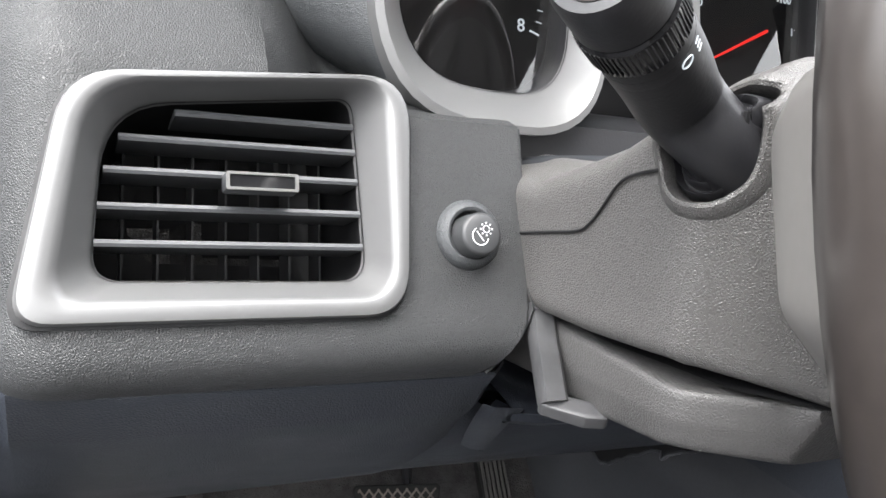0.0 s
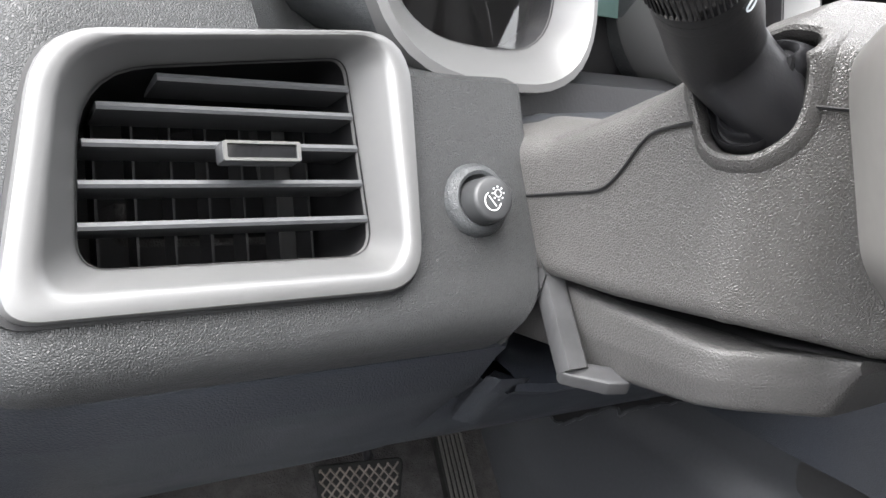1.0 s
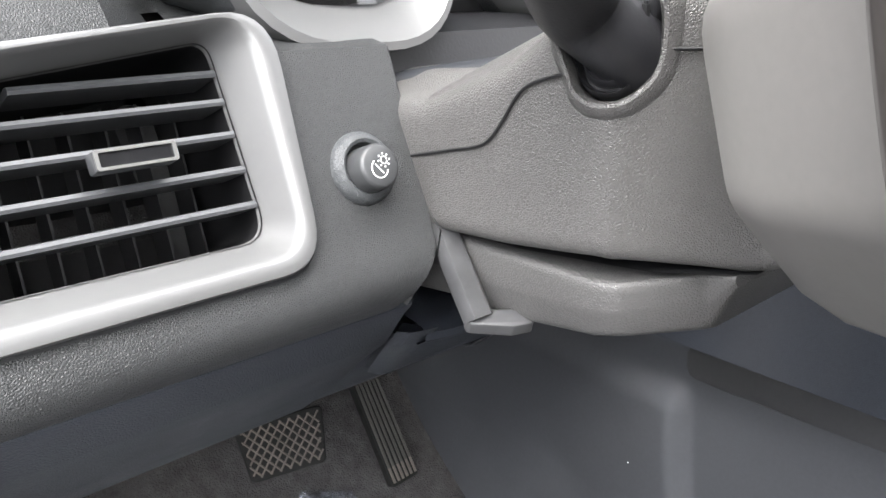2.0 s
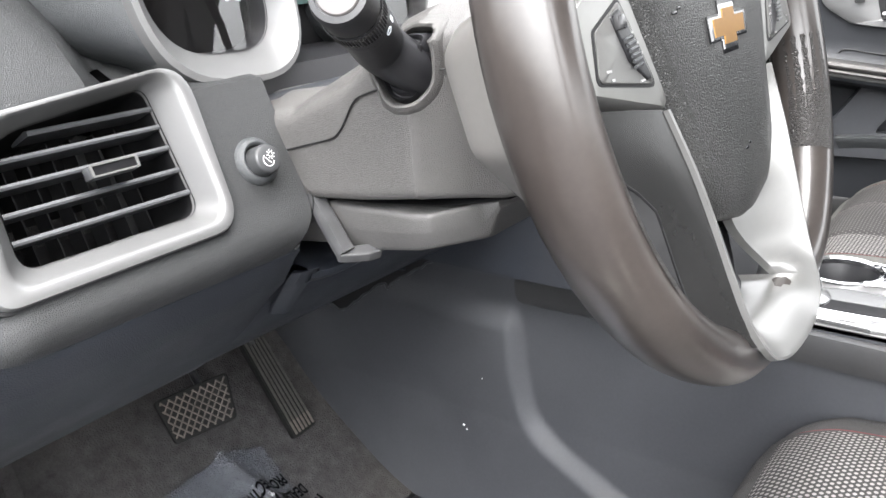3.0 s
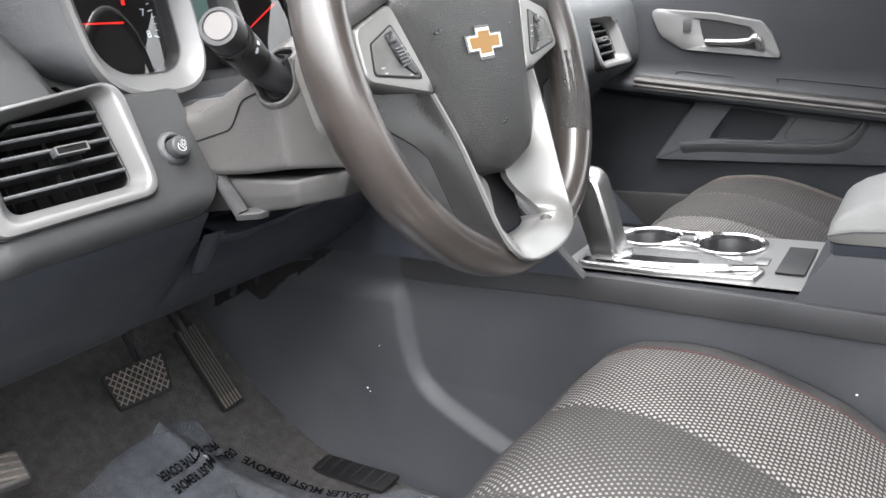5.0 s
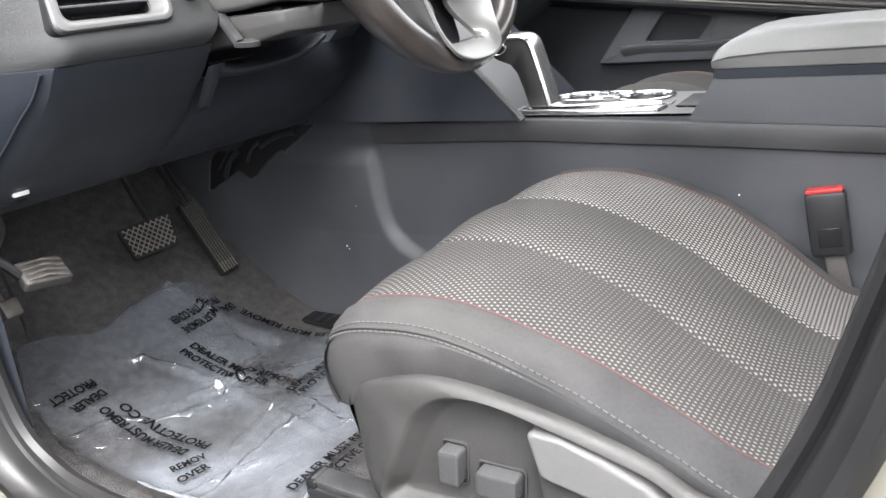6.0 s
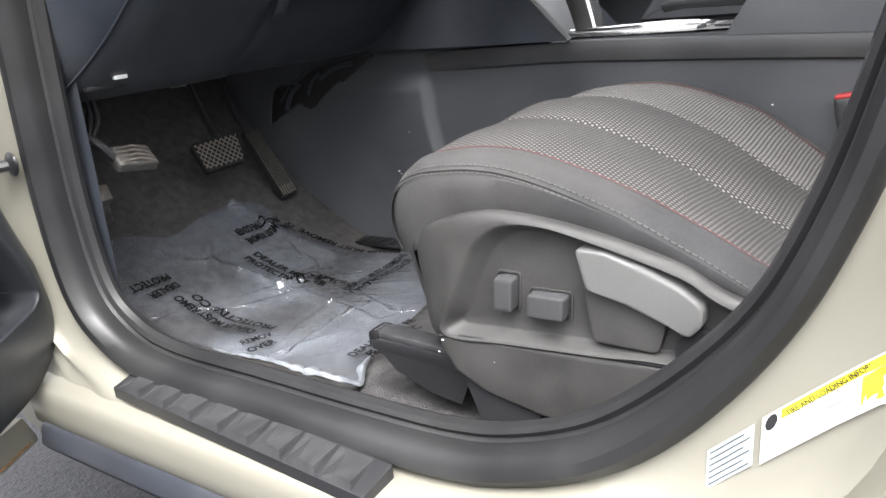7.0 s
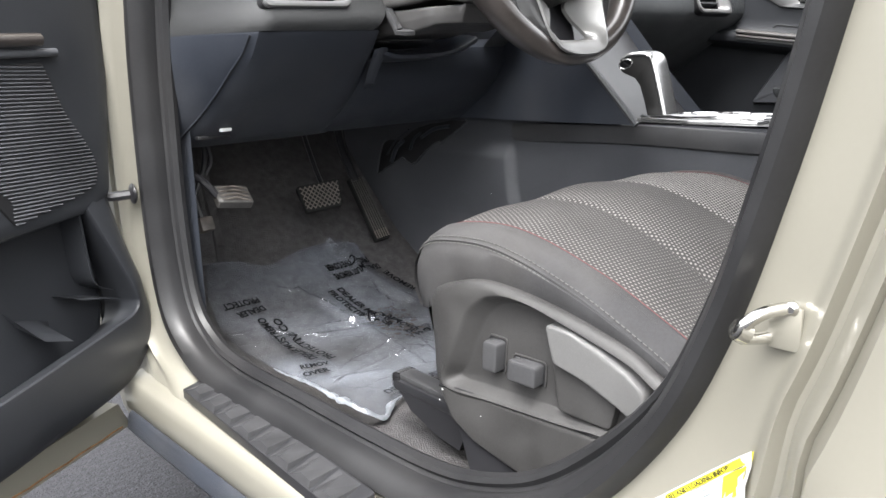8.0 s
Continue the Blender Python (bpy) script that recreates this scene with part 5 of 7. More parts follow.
part("button_ring", loft([[ov(p, k, x) for p in oval] for k, x in ((1.0, -0.064), (1.0, -0.0672), (0.90, -0.0680), (0.78, -0.0670), (0.76, -0.0650))], close_v=True), M_GATE, shifter, "chrome ring of the release button")
part("release_button", loft([[ov(p, k, x) for p in oval] for k, x in ((0.77, -0.0640), (0.74, -0.0662), (0.3, -0.0668))], close_v=True, caps=True), M_GLOSS, shifter)
part("lever_collar", loft([[Vector((-0.045 + a * math.cos(t) * 1.0, 0.013 + a * 0.95 * math.sin(t), PLZ + h)) for t in np.linspace(0, 2 * math.pi, 24, endpoint=False)] for a, h in ((0.031, 0.004), (0.030, 0.008), (0.024, 0.0105), (0.012, 0.0105))], close_v=True, caps=True), M_GATE, shifter)
# slanting flank up to the centre stack
for s in (-1, 1):
    rows = [[(s * 0.122, y, z) for y, z in q] for q in (((0.025, 0.752), (0.14, 0.874), (0.22, 0.97), (0.26, 1.08)), ((0.45, 0.752), (0.45, 0.874), (0.45, 0.97), (0.45, 1.08)))]
    part("stack_flank", loft(rows), M_KNEE, dash)
    if s < 0:
        part("flank_edge", tube([(s * 0.118, 0.020, 0.752), (s * 0.118, 0.136, 0.874), (s * 0.120, 0.216, 0.97), (s * 0.126, 0.25, 1.06)], 0.006, 8), M_PANEL, dash)
rows = [[(x, y, z) for x in (-0.12, -0.06, 0.06, 0.12)] for y, z in ((0.06, 0.752), (0.17, 0.874), (0.245, 0.97), (0.27, 1.08), (0.30, 1.13))]
part("radio_panel", loft(rows), M_BLACK, dash, "black centre stack")
# armrest box
arm = part("armrest_box", loft([[Vector((x, y + (0.042 * (0.805 - z) / 0.07 if y > -0.28 else 0), z)) for x, z in ((-0.100, 0.735), (-0.098, 0.765), (-0.088, 0.805), (-0.075, 0.808), (0.075, 0.808), (0.088, 0.805), (0.098, 0.765), (0.100, 0.735))] for y in (-0.252, -0.30, -0.62)] , caps=True), M_CONSOLE, con)
lidr = []
for y, k, lo, zt in ((-0.2440, 0.86, 0.815, 0.8230), (-0.2455, 0.93, 0.8135, 0.8300), (-0.252, 0.97, 0.812, 0.8375), (-0.266, 0.99, 0.812, 0.8470), (-0.286, 1.0, 0.812, 0.8545), (-0.32, 1.0, 0.812, 0.8595), (-0.40, 1.0, 0.812, 0.8620), (-0.5, 1.0, 0.812, 0.8620), (-0.66, 1.0, 0.812, 0.858)):
    pts = rpoly([(-0.093 * k, lo), (-0.098 * k, lo + 0.45 * (zt - lo)), (-0.083 * k, zt), (0.083 * k, zt), (0.098 * k, lo + 0.45 * (zt - lo)), (0.093 * k, lo)], [0.004, 0.012, 0.022, 0.022, 0.012, 0.004], 5)
    lidr.append([Vector((p[0], y, p[1])) for p in pts])
lid = part("armrest_lid", loft(lidr, close_v=True, caps=True), M_LID, arm, "padded grey armrest lid")
part("lid_seam", tube([(-0.0985, -0.246, 0.8225), (-0.0990, -0.27, 0.8285), (-0.0990, -0.32, 0.8320), (-0.0990, -0.45, 0.8335), (-0.0990, -0.64, 0.833)], 0.0009, 6), M_CONSOLE, lid)
part("lid_base", loft([[Vector((x * k, y, z)) for x, z in ((-0.091, 0.800), (-0.0925, 0.812), (0.0925, 0.812), (0.091, 0.800))] for y, k in ((-0.247, 0.9), (-0.252, 1.0), (-0.66, 1.0))], close_v=True, caps=True), M_KNEE, arm, "dark base of the lid")
part("tray_slot", rbox((0.10, 0.032, 0.002), (0.004, -0.203, PLZ + 0.002), 0.0005), M_DARK, con)
part("latch_plate", rbox((0.026, 0.016, 0.0016), (-0.008, -0.166, PLZ + 0.0010), 0.0005), M_SILVERW, con)

# ---- upper dash right of the column ----
PPRO = [(0.95, 1.10), (0.6, 1.13), (0.38, 1.12), (0.30, 1.10), (0.262, 1.075), (0.252, 1.055), (0.249, 1.04), (0.247, 1.03), (0.245, 1.02), (0.243, 1.0), (0.241, 0.98), (0.240, 0.965), (0.241, 0.955), (0.244, 0.945), (0.26, 0.93), (0.30, 0.90), (0.40, 0.82), (0.46, 0.78)]
PXS = np.linspace(-0.18, 0.66, 72)
rows = [[(x, y - 0.030 * step(0.30, 0.42, x) * (1 - step(0.3, 0.5, y)), z) for y, z in PPRO] for x in PXS]
PSH = 0.128
PHOLE = [Vector((-p[0] - PSH, p[1])) for p in VENT_HOLE]
part("passenger_pad", loft(rows, skip=lambda i, j: PPRO[j][0] < 0.29 and inside((PXS[i] + PXS[i + 1]) / 2, (PPRO[j][1] + PPRO[j + 1][1]) / 2, PHOLE)), M_PANEL, dash, "grey grained passenger side dash")
pv_place = lambda u, z, d: Vector((-u - PSH, vent_at(0, z, d).y - 0.042 + 0.6 * VS * (1.0 - z) * 0.3, vent_at(0, z, d).z))
build_vent(dash, pv_place)
# centre vents beside the display: slanting silver trims, dark ducts with vanes, a gloss screen between
part("display_screen", loft([[(x, y, z) for x in (-0.11, -0.02, 0.07)] for y, z in ((0.272, 1.060), (0.292, 1.110), (0.312, 1.160))]), M_GLOSS, dash, "gloss black display screen")
for s, x0, x1 in ((-1, -0.176, -0.088), (1, 0.047, 0.140)):
    tr = cr([(x0, 0.292, 1.142), ((x0 + x1) / 2 - 0.002, 0.276, 1.108), (x1, 0.262, 1.074)], 14)
    part("vent_trim", loft([[p + Vector((a, b, c)) for a, b, c in ((-0.002, 0.012, -0.004), (-0.001, 0.000, -0.002), (0.004, -0.005, 0.001), (0.018, -0.006, 0.010), (0.026, -0.002, 0.015), (0.029, 0.012, 0.017))] for p in tr]), M_POD, dash, "satin silver centre vent trim")
    duct = part("centre_duct", loft([[Vector((x0 + dx + (x1 - x0) * f, y, 1.142 - 0.072 * f)) for dx, y in ((-0.05, 0.286 - 0.03 * f), (-0.05, 0.33), (0.004, 0.33), (0.004, 0.29 - 0.03 * f))] for f in (0.0, 0.5, 1.0)]), M_DARK, dash)
    for k in range(4):
        f = 0.2 + 0.22 * k
        part("vane", loft([[Vector((x0 + (x1 - x0) * f + u, 0.302 - 0.026 * f + v, 1.142 - 0.072 * f + 0.5 * u + h)) for v, h in ((0.0, 0.0), (0.0005, 0.0020), (0.022, 0.0015), (0.022, -0.0005))] for u in (-0.042, -0.022, 0.002)], close_v=True, caps=True), M_BLACK, duct)
bar_line = cr([(-0.072, 0.262, 1.083), (-0.03, 0.256, 1.0865), (0.03, 0.254, 1.088), (0.10, 0.258, 1.085), (0.165, 0.264, 1.078)], 40)
bar = part("trim_bar", tube(bar_line, lambda f: 0.0085 + 0.0035 * (f > 0.72) + 0.0008 * math.sin(f * 95), 12), M_GATE, dash, "bright ribbed trim bar over the display")
for a, b in ((0, 5), (33, 39)):
    part("bar_end", tube(bar_line[a:b + 1], 0.0128 if b > 20 else 0.0102, 12), M_BLACK, bar)

# ---- seats ----
m, n_, l_, b_ = nodes_of("seat_mesh_cloth")
co = n_.new("ShaderNodeTexCoord")
sep = n_.new("ShaderNodeSeparateXYZ")
l_.new(co.outputs["UV"], sep.inputs[0])


def mnode(op, a, b=None, c=None):
    q = n_.new("ShaderNodeMath")
    q.operation = op
    for i, v in enumerate((a, b, c)):
        if v is None:
            continue
        if isinstance(v, (int, float)):
            q.inputs[i].default_value = v
        else:
            l_.new(v, q.inputs[i])
    return q.outputs[0]


# UV is metres on the cushion: u across from its middle, v along its length
PITCH = 0.0054
uu = mnode("DIVIDE", sep.outputs[0], PITCH * 1.15)
vv = mnode("DIVIDE", sep.outputs[1], PITCH * 1.7)


def lattice(off):
    a = mnode("MULTIPLY", mnode("SUBTRACT", mnode("FRACT", mnode("ADD", uu, off)), 0.5), 1.15)
    b = mnode("MULTIPLY", mnode("SUBTRACT", mnode("FRACT", mnode("ADD", vv, off)), 0.5), 1.7)
    return mnode("ADD", mnode("MULTIPLY", a, a), mnode("MULTIPLY", b, b))


d2 = mnode("MINIMUM", lattice(0.0), lattice(0.5))
# how large the pale dots are, band by band
ramp = n_.new("ShaderNodeValToRGB")
ramp.color_ramp.interpolation = "LINEAR"
band = mnode("MULTIPLY_ADD", sep.outputs[0], 2.0, 0.5)
l_.new(band, ramp.inputs[0])
els = ramp.color_ramp.elements
STOPS = [(-0.235, 0.42), (-0.18, 0.28), (-0.12, 0.20), (-0.090, 0.16), (-0.084, 0.52), (-0.04, 0.34), (0.02, 0.20), (0.072, 0.14), (0.078, 0.80), (0.24, 0.80)]
els[0].position, els[1].position = STOPS[0][0] * 2 + 0.5, STOPS[-1][0] * 2 + 0.5
els[0].color, els[1].color = (STOPS[0][1],) * 3 + (1,), (STOPS[-1][1],) * 3 + (1,)
for u, v in STOPS[1:-1]:
    e = els.new(u * 2 + 0.5)
    e.color = (v, v, v, 1)
bright = n_.new("ShaderNodeRGBToBW")
l_.new(ramp.outputs[0], bright.inputs[0])
dot = n_.new("ShaderNodeMapRange")
dot.interpolation_type = "SMOOTHSTEP"
rim2 = mnode("MULTIPLY_ADD", bright.outputs[0], 0.135, 0.035)  # squared radius of a dot
l_.new(rim2, dot.inputs["From Min"])
l_.new(mnode("MULTIPLY", rim2, 0.45), dot.inputs["From Max"])
l_.new(d2, dot.inputs["Value"])
fac = mnode("MULTIPLY", dot.outputs[0], mnode("MULTIPLY_ADD", bright.outputs[0], 0.74, 0.20))
big = n_.new("ShaderNodeTexNoise")
big.inputs["Scale"].default_value, big.inputs["Detail"].default_value = 9, 6
l_.new(co.outputs["Object"], big.inputs["Vector"])
stain = n_.new("ShaderNodeMapRange")
stain.inputs["To Min"].default_value, stain.inputs["To Max"].default_value = 0.7, 1.3
l_.new(big.outputs["Fac"], stain.inputs["Value"])
mx = n_.new("ShaderNodeMix")
mx.data_type = "RGBA"
l_.new(fac, mx.inputs[0])
mx.inputs[6].default_value, mx.inputs[7].default_value = (0.0355, 0.0338, 0.0330, 1), (0.268, 0.255, 0.247, 1)
sc = n_.new("ShaderNodeVectorMath")
sc.operation = "SCALE"
l_.new(mx.outputs[2], sc.inputs[0])
l_.new(stain.outputs[0], sc.inputs["Scale"])
l_.new(sc.outputs[0], b_.inputs["Base Color"])
b_.inputs["Roughness"].default_value = 0.85
b_.inputs["Specular IOR Level"].default_value = 0.2
bp = n_.new("ShaderNodeBump")
bp.inputs["Distance"].default_value = 0.0005
l_.new(dot.outputs[0], bp.inputs["Height"])
l_.new(bp.outputs[0], b_.inputs["Normal"])
M_MESH = m


M_THREAD = surface("grey_thread", (0.088, 0.086, 0.083), 0.7)


def add_uv(ob, cx, mirror):
    uv = ob.data.uv_layers.new(name="cloth")
    for lp in ob.data.loops:
        c = ob.data.vertices[lp.vertex_index].co
        uv.data[lp.index].uv = (mirror * (c.x - cx), c.y * 1.05)


def seat_top(u, y, dz=0.0):
    """Height of the cushion at u metres from its middle."""
    mid = spline1([-0.62, -0.5, -0.42, -0.34, -0.26, -0.15, -0.06, -0.02, 0.0, 0.012], [0.545, 0.545, 0.555, 0.594, 0.645, 0.688, 0.692, 0.676, 0.652, 0.616], y)
    side = spline1([-0.62, -0.5, -0.40, -0.34, -0.26, -0.15, -0.06, -0.02, 0.0, 0.012], [0.56, 0.565, 0.587, 0.619, 0.651, 0.679, 0.674, 0.658, 0.640, 0.611], y)
    a = abs(u) / 0.285
    f = a ** 2.2
    z = mid * (1 - f) + side * f + 0.006 * math.cos(u * 2 * math.pi / 0.19) * (1 - f) * 0.5
    # the inboard rear corner sinks under the buckle
    z -= float(np.interp(y, (-0.62, -0.42, -0.35, -0.28), (0.05, 0.048, 0.020, 0.0))) * max(0.0, u / 0.285) ** 1.5
    return z + dz


M_PLAIN = surface("plain_seat_cloth", (0.098, 0.097, 0.090), 0.85, grain=0.0010, grain_scale=520, wear=0.15, spec=0.2)


def cover_top(y):
    """The lower edge of the cloth, just inside the plastic cover."""
    return spline1([-0.62, -0.40, -0.328, -0.25, -0.176, -0.119, -0.054, -0.032, 0.0], [0.545, 0.560, 0.588, 0.610, 0.622, 0.621, 0.600, 0.582, 0.572], y) - 0.006


def build_seat(cx, mirror, label):
    seat = thing("driver_seat" if mirror > 0 else "passenger_seat", (cx, -0.25, 0.37), label, "seat", group="front seats")
    X = lambda u: cx + mirror * u
    u_in = 0.236 if mirror > 0 else 0.165  # where the inboard bolster begins
    us = np.linspace(-0.235, u_in, 71)
    ysn = np.concatenate([np.linspace(-0.62, -0.08, 44), np.linspace(-0.07, -0.005, 14)])
    crease = lambda u: -0.004 * sum(math.exp(-((u - c) / 0.004) ** 2) for c in (-0.086, 0.076))
    ob = part("cushion", loft([[(X(u), y, seat_top(u, y) + crease(u)) for y in ysn] for u in us]), M_MESH, seat, "mesh cloth cushion with pale dotted bands")
    add_uv(ob, cx, mirror)
    # smooth cloth bolsters round the mesh, rolling down to the plastic
    for s, u0 in ((-1, -0.235), (1, u_in)):
        ws = 1.0 if s < 0 else (0.287 - u_in) / 0.053
        prof = [(0.0, 0.0), (0.018, 0.0015), (0.036, -0.004), (0.047, -0.014), (0.052, -0.028), (0.053, -0.045), (0.049, -0.075), (0.044, -0.095)]
        rows = []
        for y in np.concatenate([np.linspace(-0.62, -0.08, 30), np.linspace(-0.07, 0.0, 12)]):
            pull = 0.020 * max(0, (y + 0.06) / 0.06) ** 2
            z0 = seat_top(u0, y)
            kb = (z0 - cover_top(y)) / 0.095 if s * mirror < 0 and mirror > 0 else 1.0
            rows.append([(X(u0 + s * (a - pull) * ws), y, z0 + b * (1 if b > -0.02 else kb)) for a, b in prof])
        for k, y, sink in ((0.75, 0.006, 0.006), (0.4, 0.010, 0.014), (-0.2, 0.012, 0.024)):
            rows.append([(X(u0 + s * (a - 0.020) * ws * (k if a > 0.020 else 1.0)), y, z0 + min(-sink, b * (1 if b > -0.02 else kb) - 0.003)) for a, b in prof])
        part("bolster", loft(rows), M_SEATVINYL if mirror > 0 else M_PLAIN, seat, "dark grey smooth cloth bolster")
        line = [(X(u0 + s * 0.002), y, seat_top(u0, y) + 0.0006) for y in np.linspace(-0.6, -0.012, 60)]
        part("red_seam", tube(line, 0.0006, 6), M_RED, seat, "thin red piping")
        pip = [(X(u0 + s * ws * (0.0478 - 0.020 * max(0, (y + 0.06) / 0.06) ** 2)), y, seat_top(u0, y) - 0.0135) for y in np.linspace(-0.6, -0.002, 60)]
        part("piping", tube(pip, 0.0016, 6), M_SEATVINYL, seat)
        bm = bmesh.new()
        for off in (0.0035, -0.0040):
            for y in np.arange(-0.58, -0.02, 0.0062):
                a = Vector((X(u0 + s * ws * (0.0470 - off * 0.9 - 0.020 * max(0, (y + 0.06) / 0.06) ** 2)), y, seat_top(u0, y) - 0.0125 + off * 0.8))
                tube([a, a + Vector((0, 0.0040, seat_top(u0, y + 0.004) - seat_top(u0, y)))], 0.0007, 4, bm=bm)
        tagged(part("stitching", bm, M_THREAD, seat, "grey double stitching"), kind="stuff")
    # front roll
    rows = []
    for u in np.linspace(-0.275, 0.285, 40):
        e = max(0, abs(u - 0.005) - 0.22) / 0.06
        z0 = seat_top(max(-0.235, min(0.245, u)), -0.005)
        rows.append([(X(u), y - 0.02 * e ** 2, z + dz) for y, z, dz in ((-0.006, z0, 0), (0.006, z0, -0.010), (0.014, z0, -0.024), (0.017, z0, -0.040), (0.014, z0, -0.062), (0.006, z0, -0.078))])
    part("front_roll", loft(rows), M_SEATVINYL if mirror > 0 else M_PLAIN, seat)
    rows = [[(X(u), -0.010 - 0.02 * (max(0, abs(u) - 0.22) / 0.06) ** 2, seat_top(max(-0.235, min(0.245, u)), -0.008) + 0.001) for u in np.linspace(-0.26, 0.27, 40)]]
    part("red_seam", tube(rows[0], 0.0006, 6), M_RED, seat)
    return seat, X


seat, SX = build_seat(-0.378, 1, "grey mesh cloth driver seat with black plastic side cover")
# side cover of the driver seat
SPX = -0.668
s_at = lambda y, z, d: Vector((SPX - d, y, z))
rim_o = cr([(-0.056, 0.480), (-0.037, 0.540), (-0.032, 0.589), (-0.054, 0.609), (-0.119, 0.630), (-0.176, 0.631), (-0.25, 0.619), (-0.328, 0.597), (-0.40, 0.567), (-0.62, 0.55), (-0.62, 0.485), (-0.34, 0.497), (-0.251, 0.492), (-0.152, 0.487)], 112, closed=True)
rim_c = cr([(-0.076, 0.492), (-0.080, 0.525), (-0.098, 0.562), (-0.118, 0.598), (-0.150, 0.620), (-0.195, 0.623), (-0.25, 0.611), (-0.328, 0.588), (-0.40, 0.558), (-0.62, 0.545), (-0.62, 0.49), (-0.34, 0.502), (-0.251, 0.498), (-0.152, 0.494)], 112, closed=True)
rim_i = cr([(-0.096, 0.505), (-0.104, 0.522), (-0.117, 0.549), (-0.134, 0.584), (-0.158, 0.6065), (-0.190, 0.6125), (-0.25, 0.603), (-0.328, 0.580), (-0.40, 0.550), (-0.62, 0.54), (-0.62, 0.494), (-0.34, 0.508), (-0.251, 0.508), (-0.152, 0.506)], 112, closed=True)


def side_bulge(y):
    return -0.017 * min(1.0, max(0, (y + 0.11) / 0.078)) ** 2


mixed = lambda f, d: [Vector((SPX - d - side_bulge(max(-0.11, p.x)), p.x, p.y)) for p in (a.lerp(b, f) for a, b in zip(rim_o, rim_c))]
mixi = lambda f, d: [Vector((SPX - d, p.x, p.y)) for p in (a.lerp(b, f) for a, b in zip(rim_c, rim_i))]
mid_i = Vector((-0.30, 0.55))
rows = [mixed(0, -0.06), mixed(0, -0.002), mixed(0.04, 0.0015), mixed(0.2, 0.0045), mixed(0.6, 0.0080), mixi(0.0, 0.0095), mixi(0.10, 0.0090), mixi(0.30, 0.0060), mixi(0.80, -0.0052), mixi(0.93, -0.0068), mixi(1.0, -0.0072)]
rows.append([Vector((SPX + 0.0072, *(p.lerp(mid_i, 0.3)))) for p in rim_i])
part("side_cover", loft(rows, close_v=True, caps=True), M_SEATPLAST, seat, "black grained plastic side cover")
for out, nm in ((rpoly([(-0.141, 0.565), (-0.163, 0.565), (-0.160, 0.529), (-0.139, 0.529)], 0.004, 4), "upright_switch"), (rpoly([(-0.178, 0.552), (-0.218, 0.552), (-0.216, 0.527), (-0.176, 0.527)], 0.004, 4), "flat_switch")):
    c3 = sum(out, Vector((0, 0))) / len(out)
    sw = part(nm, prism(out, s_at, -0.009, 0.0095, 0.003), M_SWITCH, seat, "black seat switch")
    grow = lambda e: [c3 + (p - c3) * (1 + e / (p - c3).length) for p in out]
    part("switch_well", prism(grow(0.0030), s_at, -0.010, -0.0060), M_DARK, sw)
    gi, go = grow(0.0028), grow(0.0046)
    part("bezel", loft([[s_at(p[0], p[1], d) for p in ps] for ps, d in ((go, -0.010), (go, -0.0054), (gi, -0.0050), (gi, -0.009))], close_v=True), M_SEATPLAST, sw)
lever = rpoly([(-0.232, 0.605), (-0.259, 0.604), (-0.296, 0.593), (-0.331, 0.577), (-0.351, 0.562), (-0.350, 0.545), (-0.338, 0.531), (-0.325, 0.538), (-0.279, 0.556), (-0.242, 0.566)], [0.004, 0.02, 0.03, 0.03, 0.012, 0.01, 0.008, 0.01, 0.03, 0.006], 4)
lv = part("recline_lever", prism(lever, s_at, -0.009, 0.012, 0.003), surface("lever_grey", (0.105, 0.104, 0.103), 0.34, grain=0.0001, grain_scale=900, kind="leather"), seat, "grey recline lever")
part("lever_pocket", prism(rpoly([(-0.236, 0.566), (-0.27, 0.560), (-0.318, 0.546), (-0.308, 0.508), (-0.244, 0.510)], [0.003, 0.01, 0.005, 0.008, 0.006], 4), s_at, -0.009, 0.004, 0.002), M_SEATPLAST, lv)
part("lever_pivot", tube([s_at(-0.345, 0.515, -0.009), s_at(-0.345, 0.515, 0.004)], 0.022, 24), M_BLACK, seat)
# dark gap over the skirt and two scuffs
part("skirt_gap", tube([Vector((SPX - 0.0062, y, z)) for y, z in ((-0.066, 0.4885), (-0.10, 0.4930), (-0.251, 0.4968), (-0.35, 0.4995))], 0.0018, 6), M_DARK, seat)
for y, z, r in ((-0.072, 0.4850, 0.0015), (-0.066, 0.470, 0.0010), (-0.135, 0.470, 0.0007)):
    part("scuff", rbox((0.0010, r * 1.8, r), (SPX - 0.0080, y, z), 0.0003), M_WHITE, seat, "small pale scuff")
# lower skirt
skirt = rpoly([(-0.064, 0.487), (-0.10, 0.4915), (-0.251, 0.4955), (-0.35, 0.498), (-0.62, 0.49), (-0.62, 0.40), (-0.26, 0.414), (-0.183, 0.418), (-0.117, 0.434), (-0.084, 0.452)], [0.006, 0.01, 0.02, 0.02, 0.01, 0.01, 0.03, 0.03, 0.02, 0.01], 4)
part("skirt", prism(skirt, lambda y, z, d: Vector((SPX - d + 0.004, y, z)), -0.05, 0.012, 0.004), M_SEATPLAST, seat, "black plastic seat skirt")
rows = []
for x in np.linspace(-0.656, -0.11, 30):
    e = max(0.0, (-0.60 - x) / 0.062)
    rows.append([(x, y - 0.045 * min(1.0, e) ** 2.2, z) for y, z in ((0.004, 0.592), (0.005, 0.575), (-0.004, 0.54), (-0.016, 0.50), (-0.034, 0.47), (-0.07, 0.455))])
part("front_panel", loft(rows), M_SEATPLAST, seat, "black plastic front cover")
part("seat_frame", rbox((0.50, 0.50, 0.06), (-0.378, -0.30, 0.475), 0.01), M_BLACK, seat)
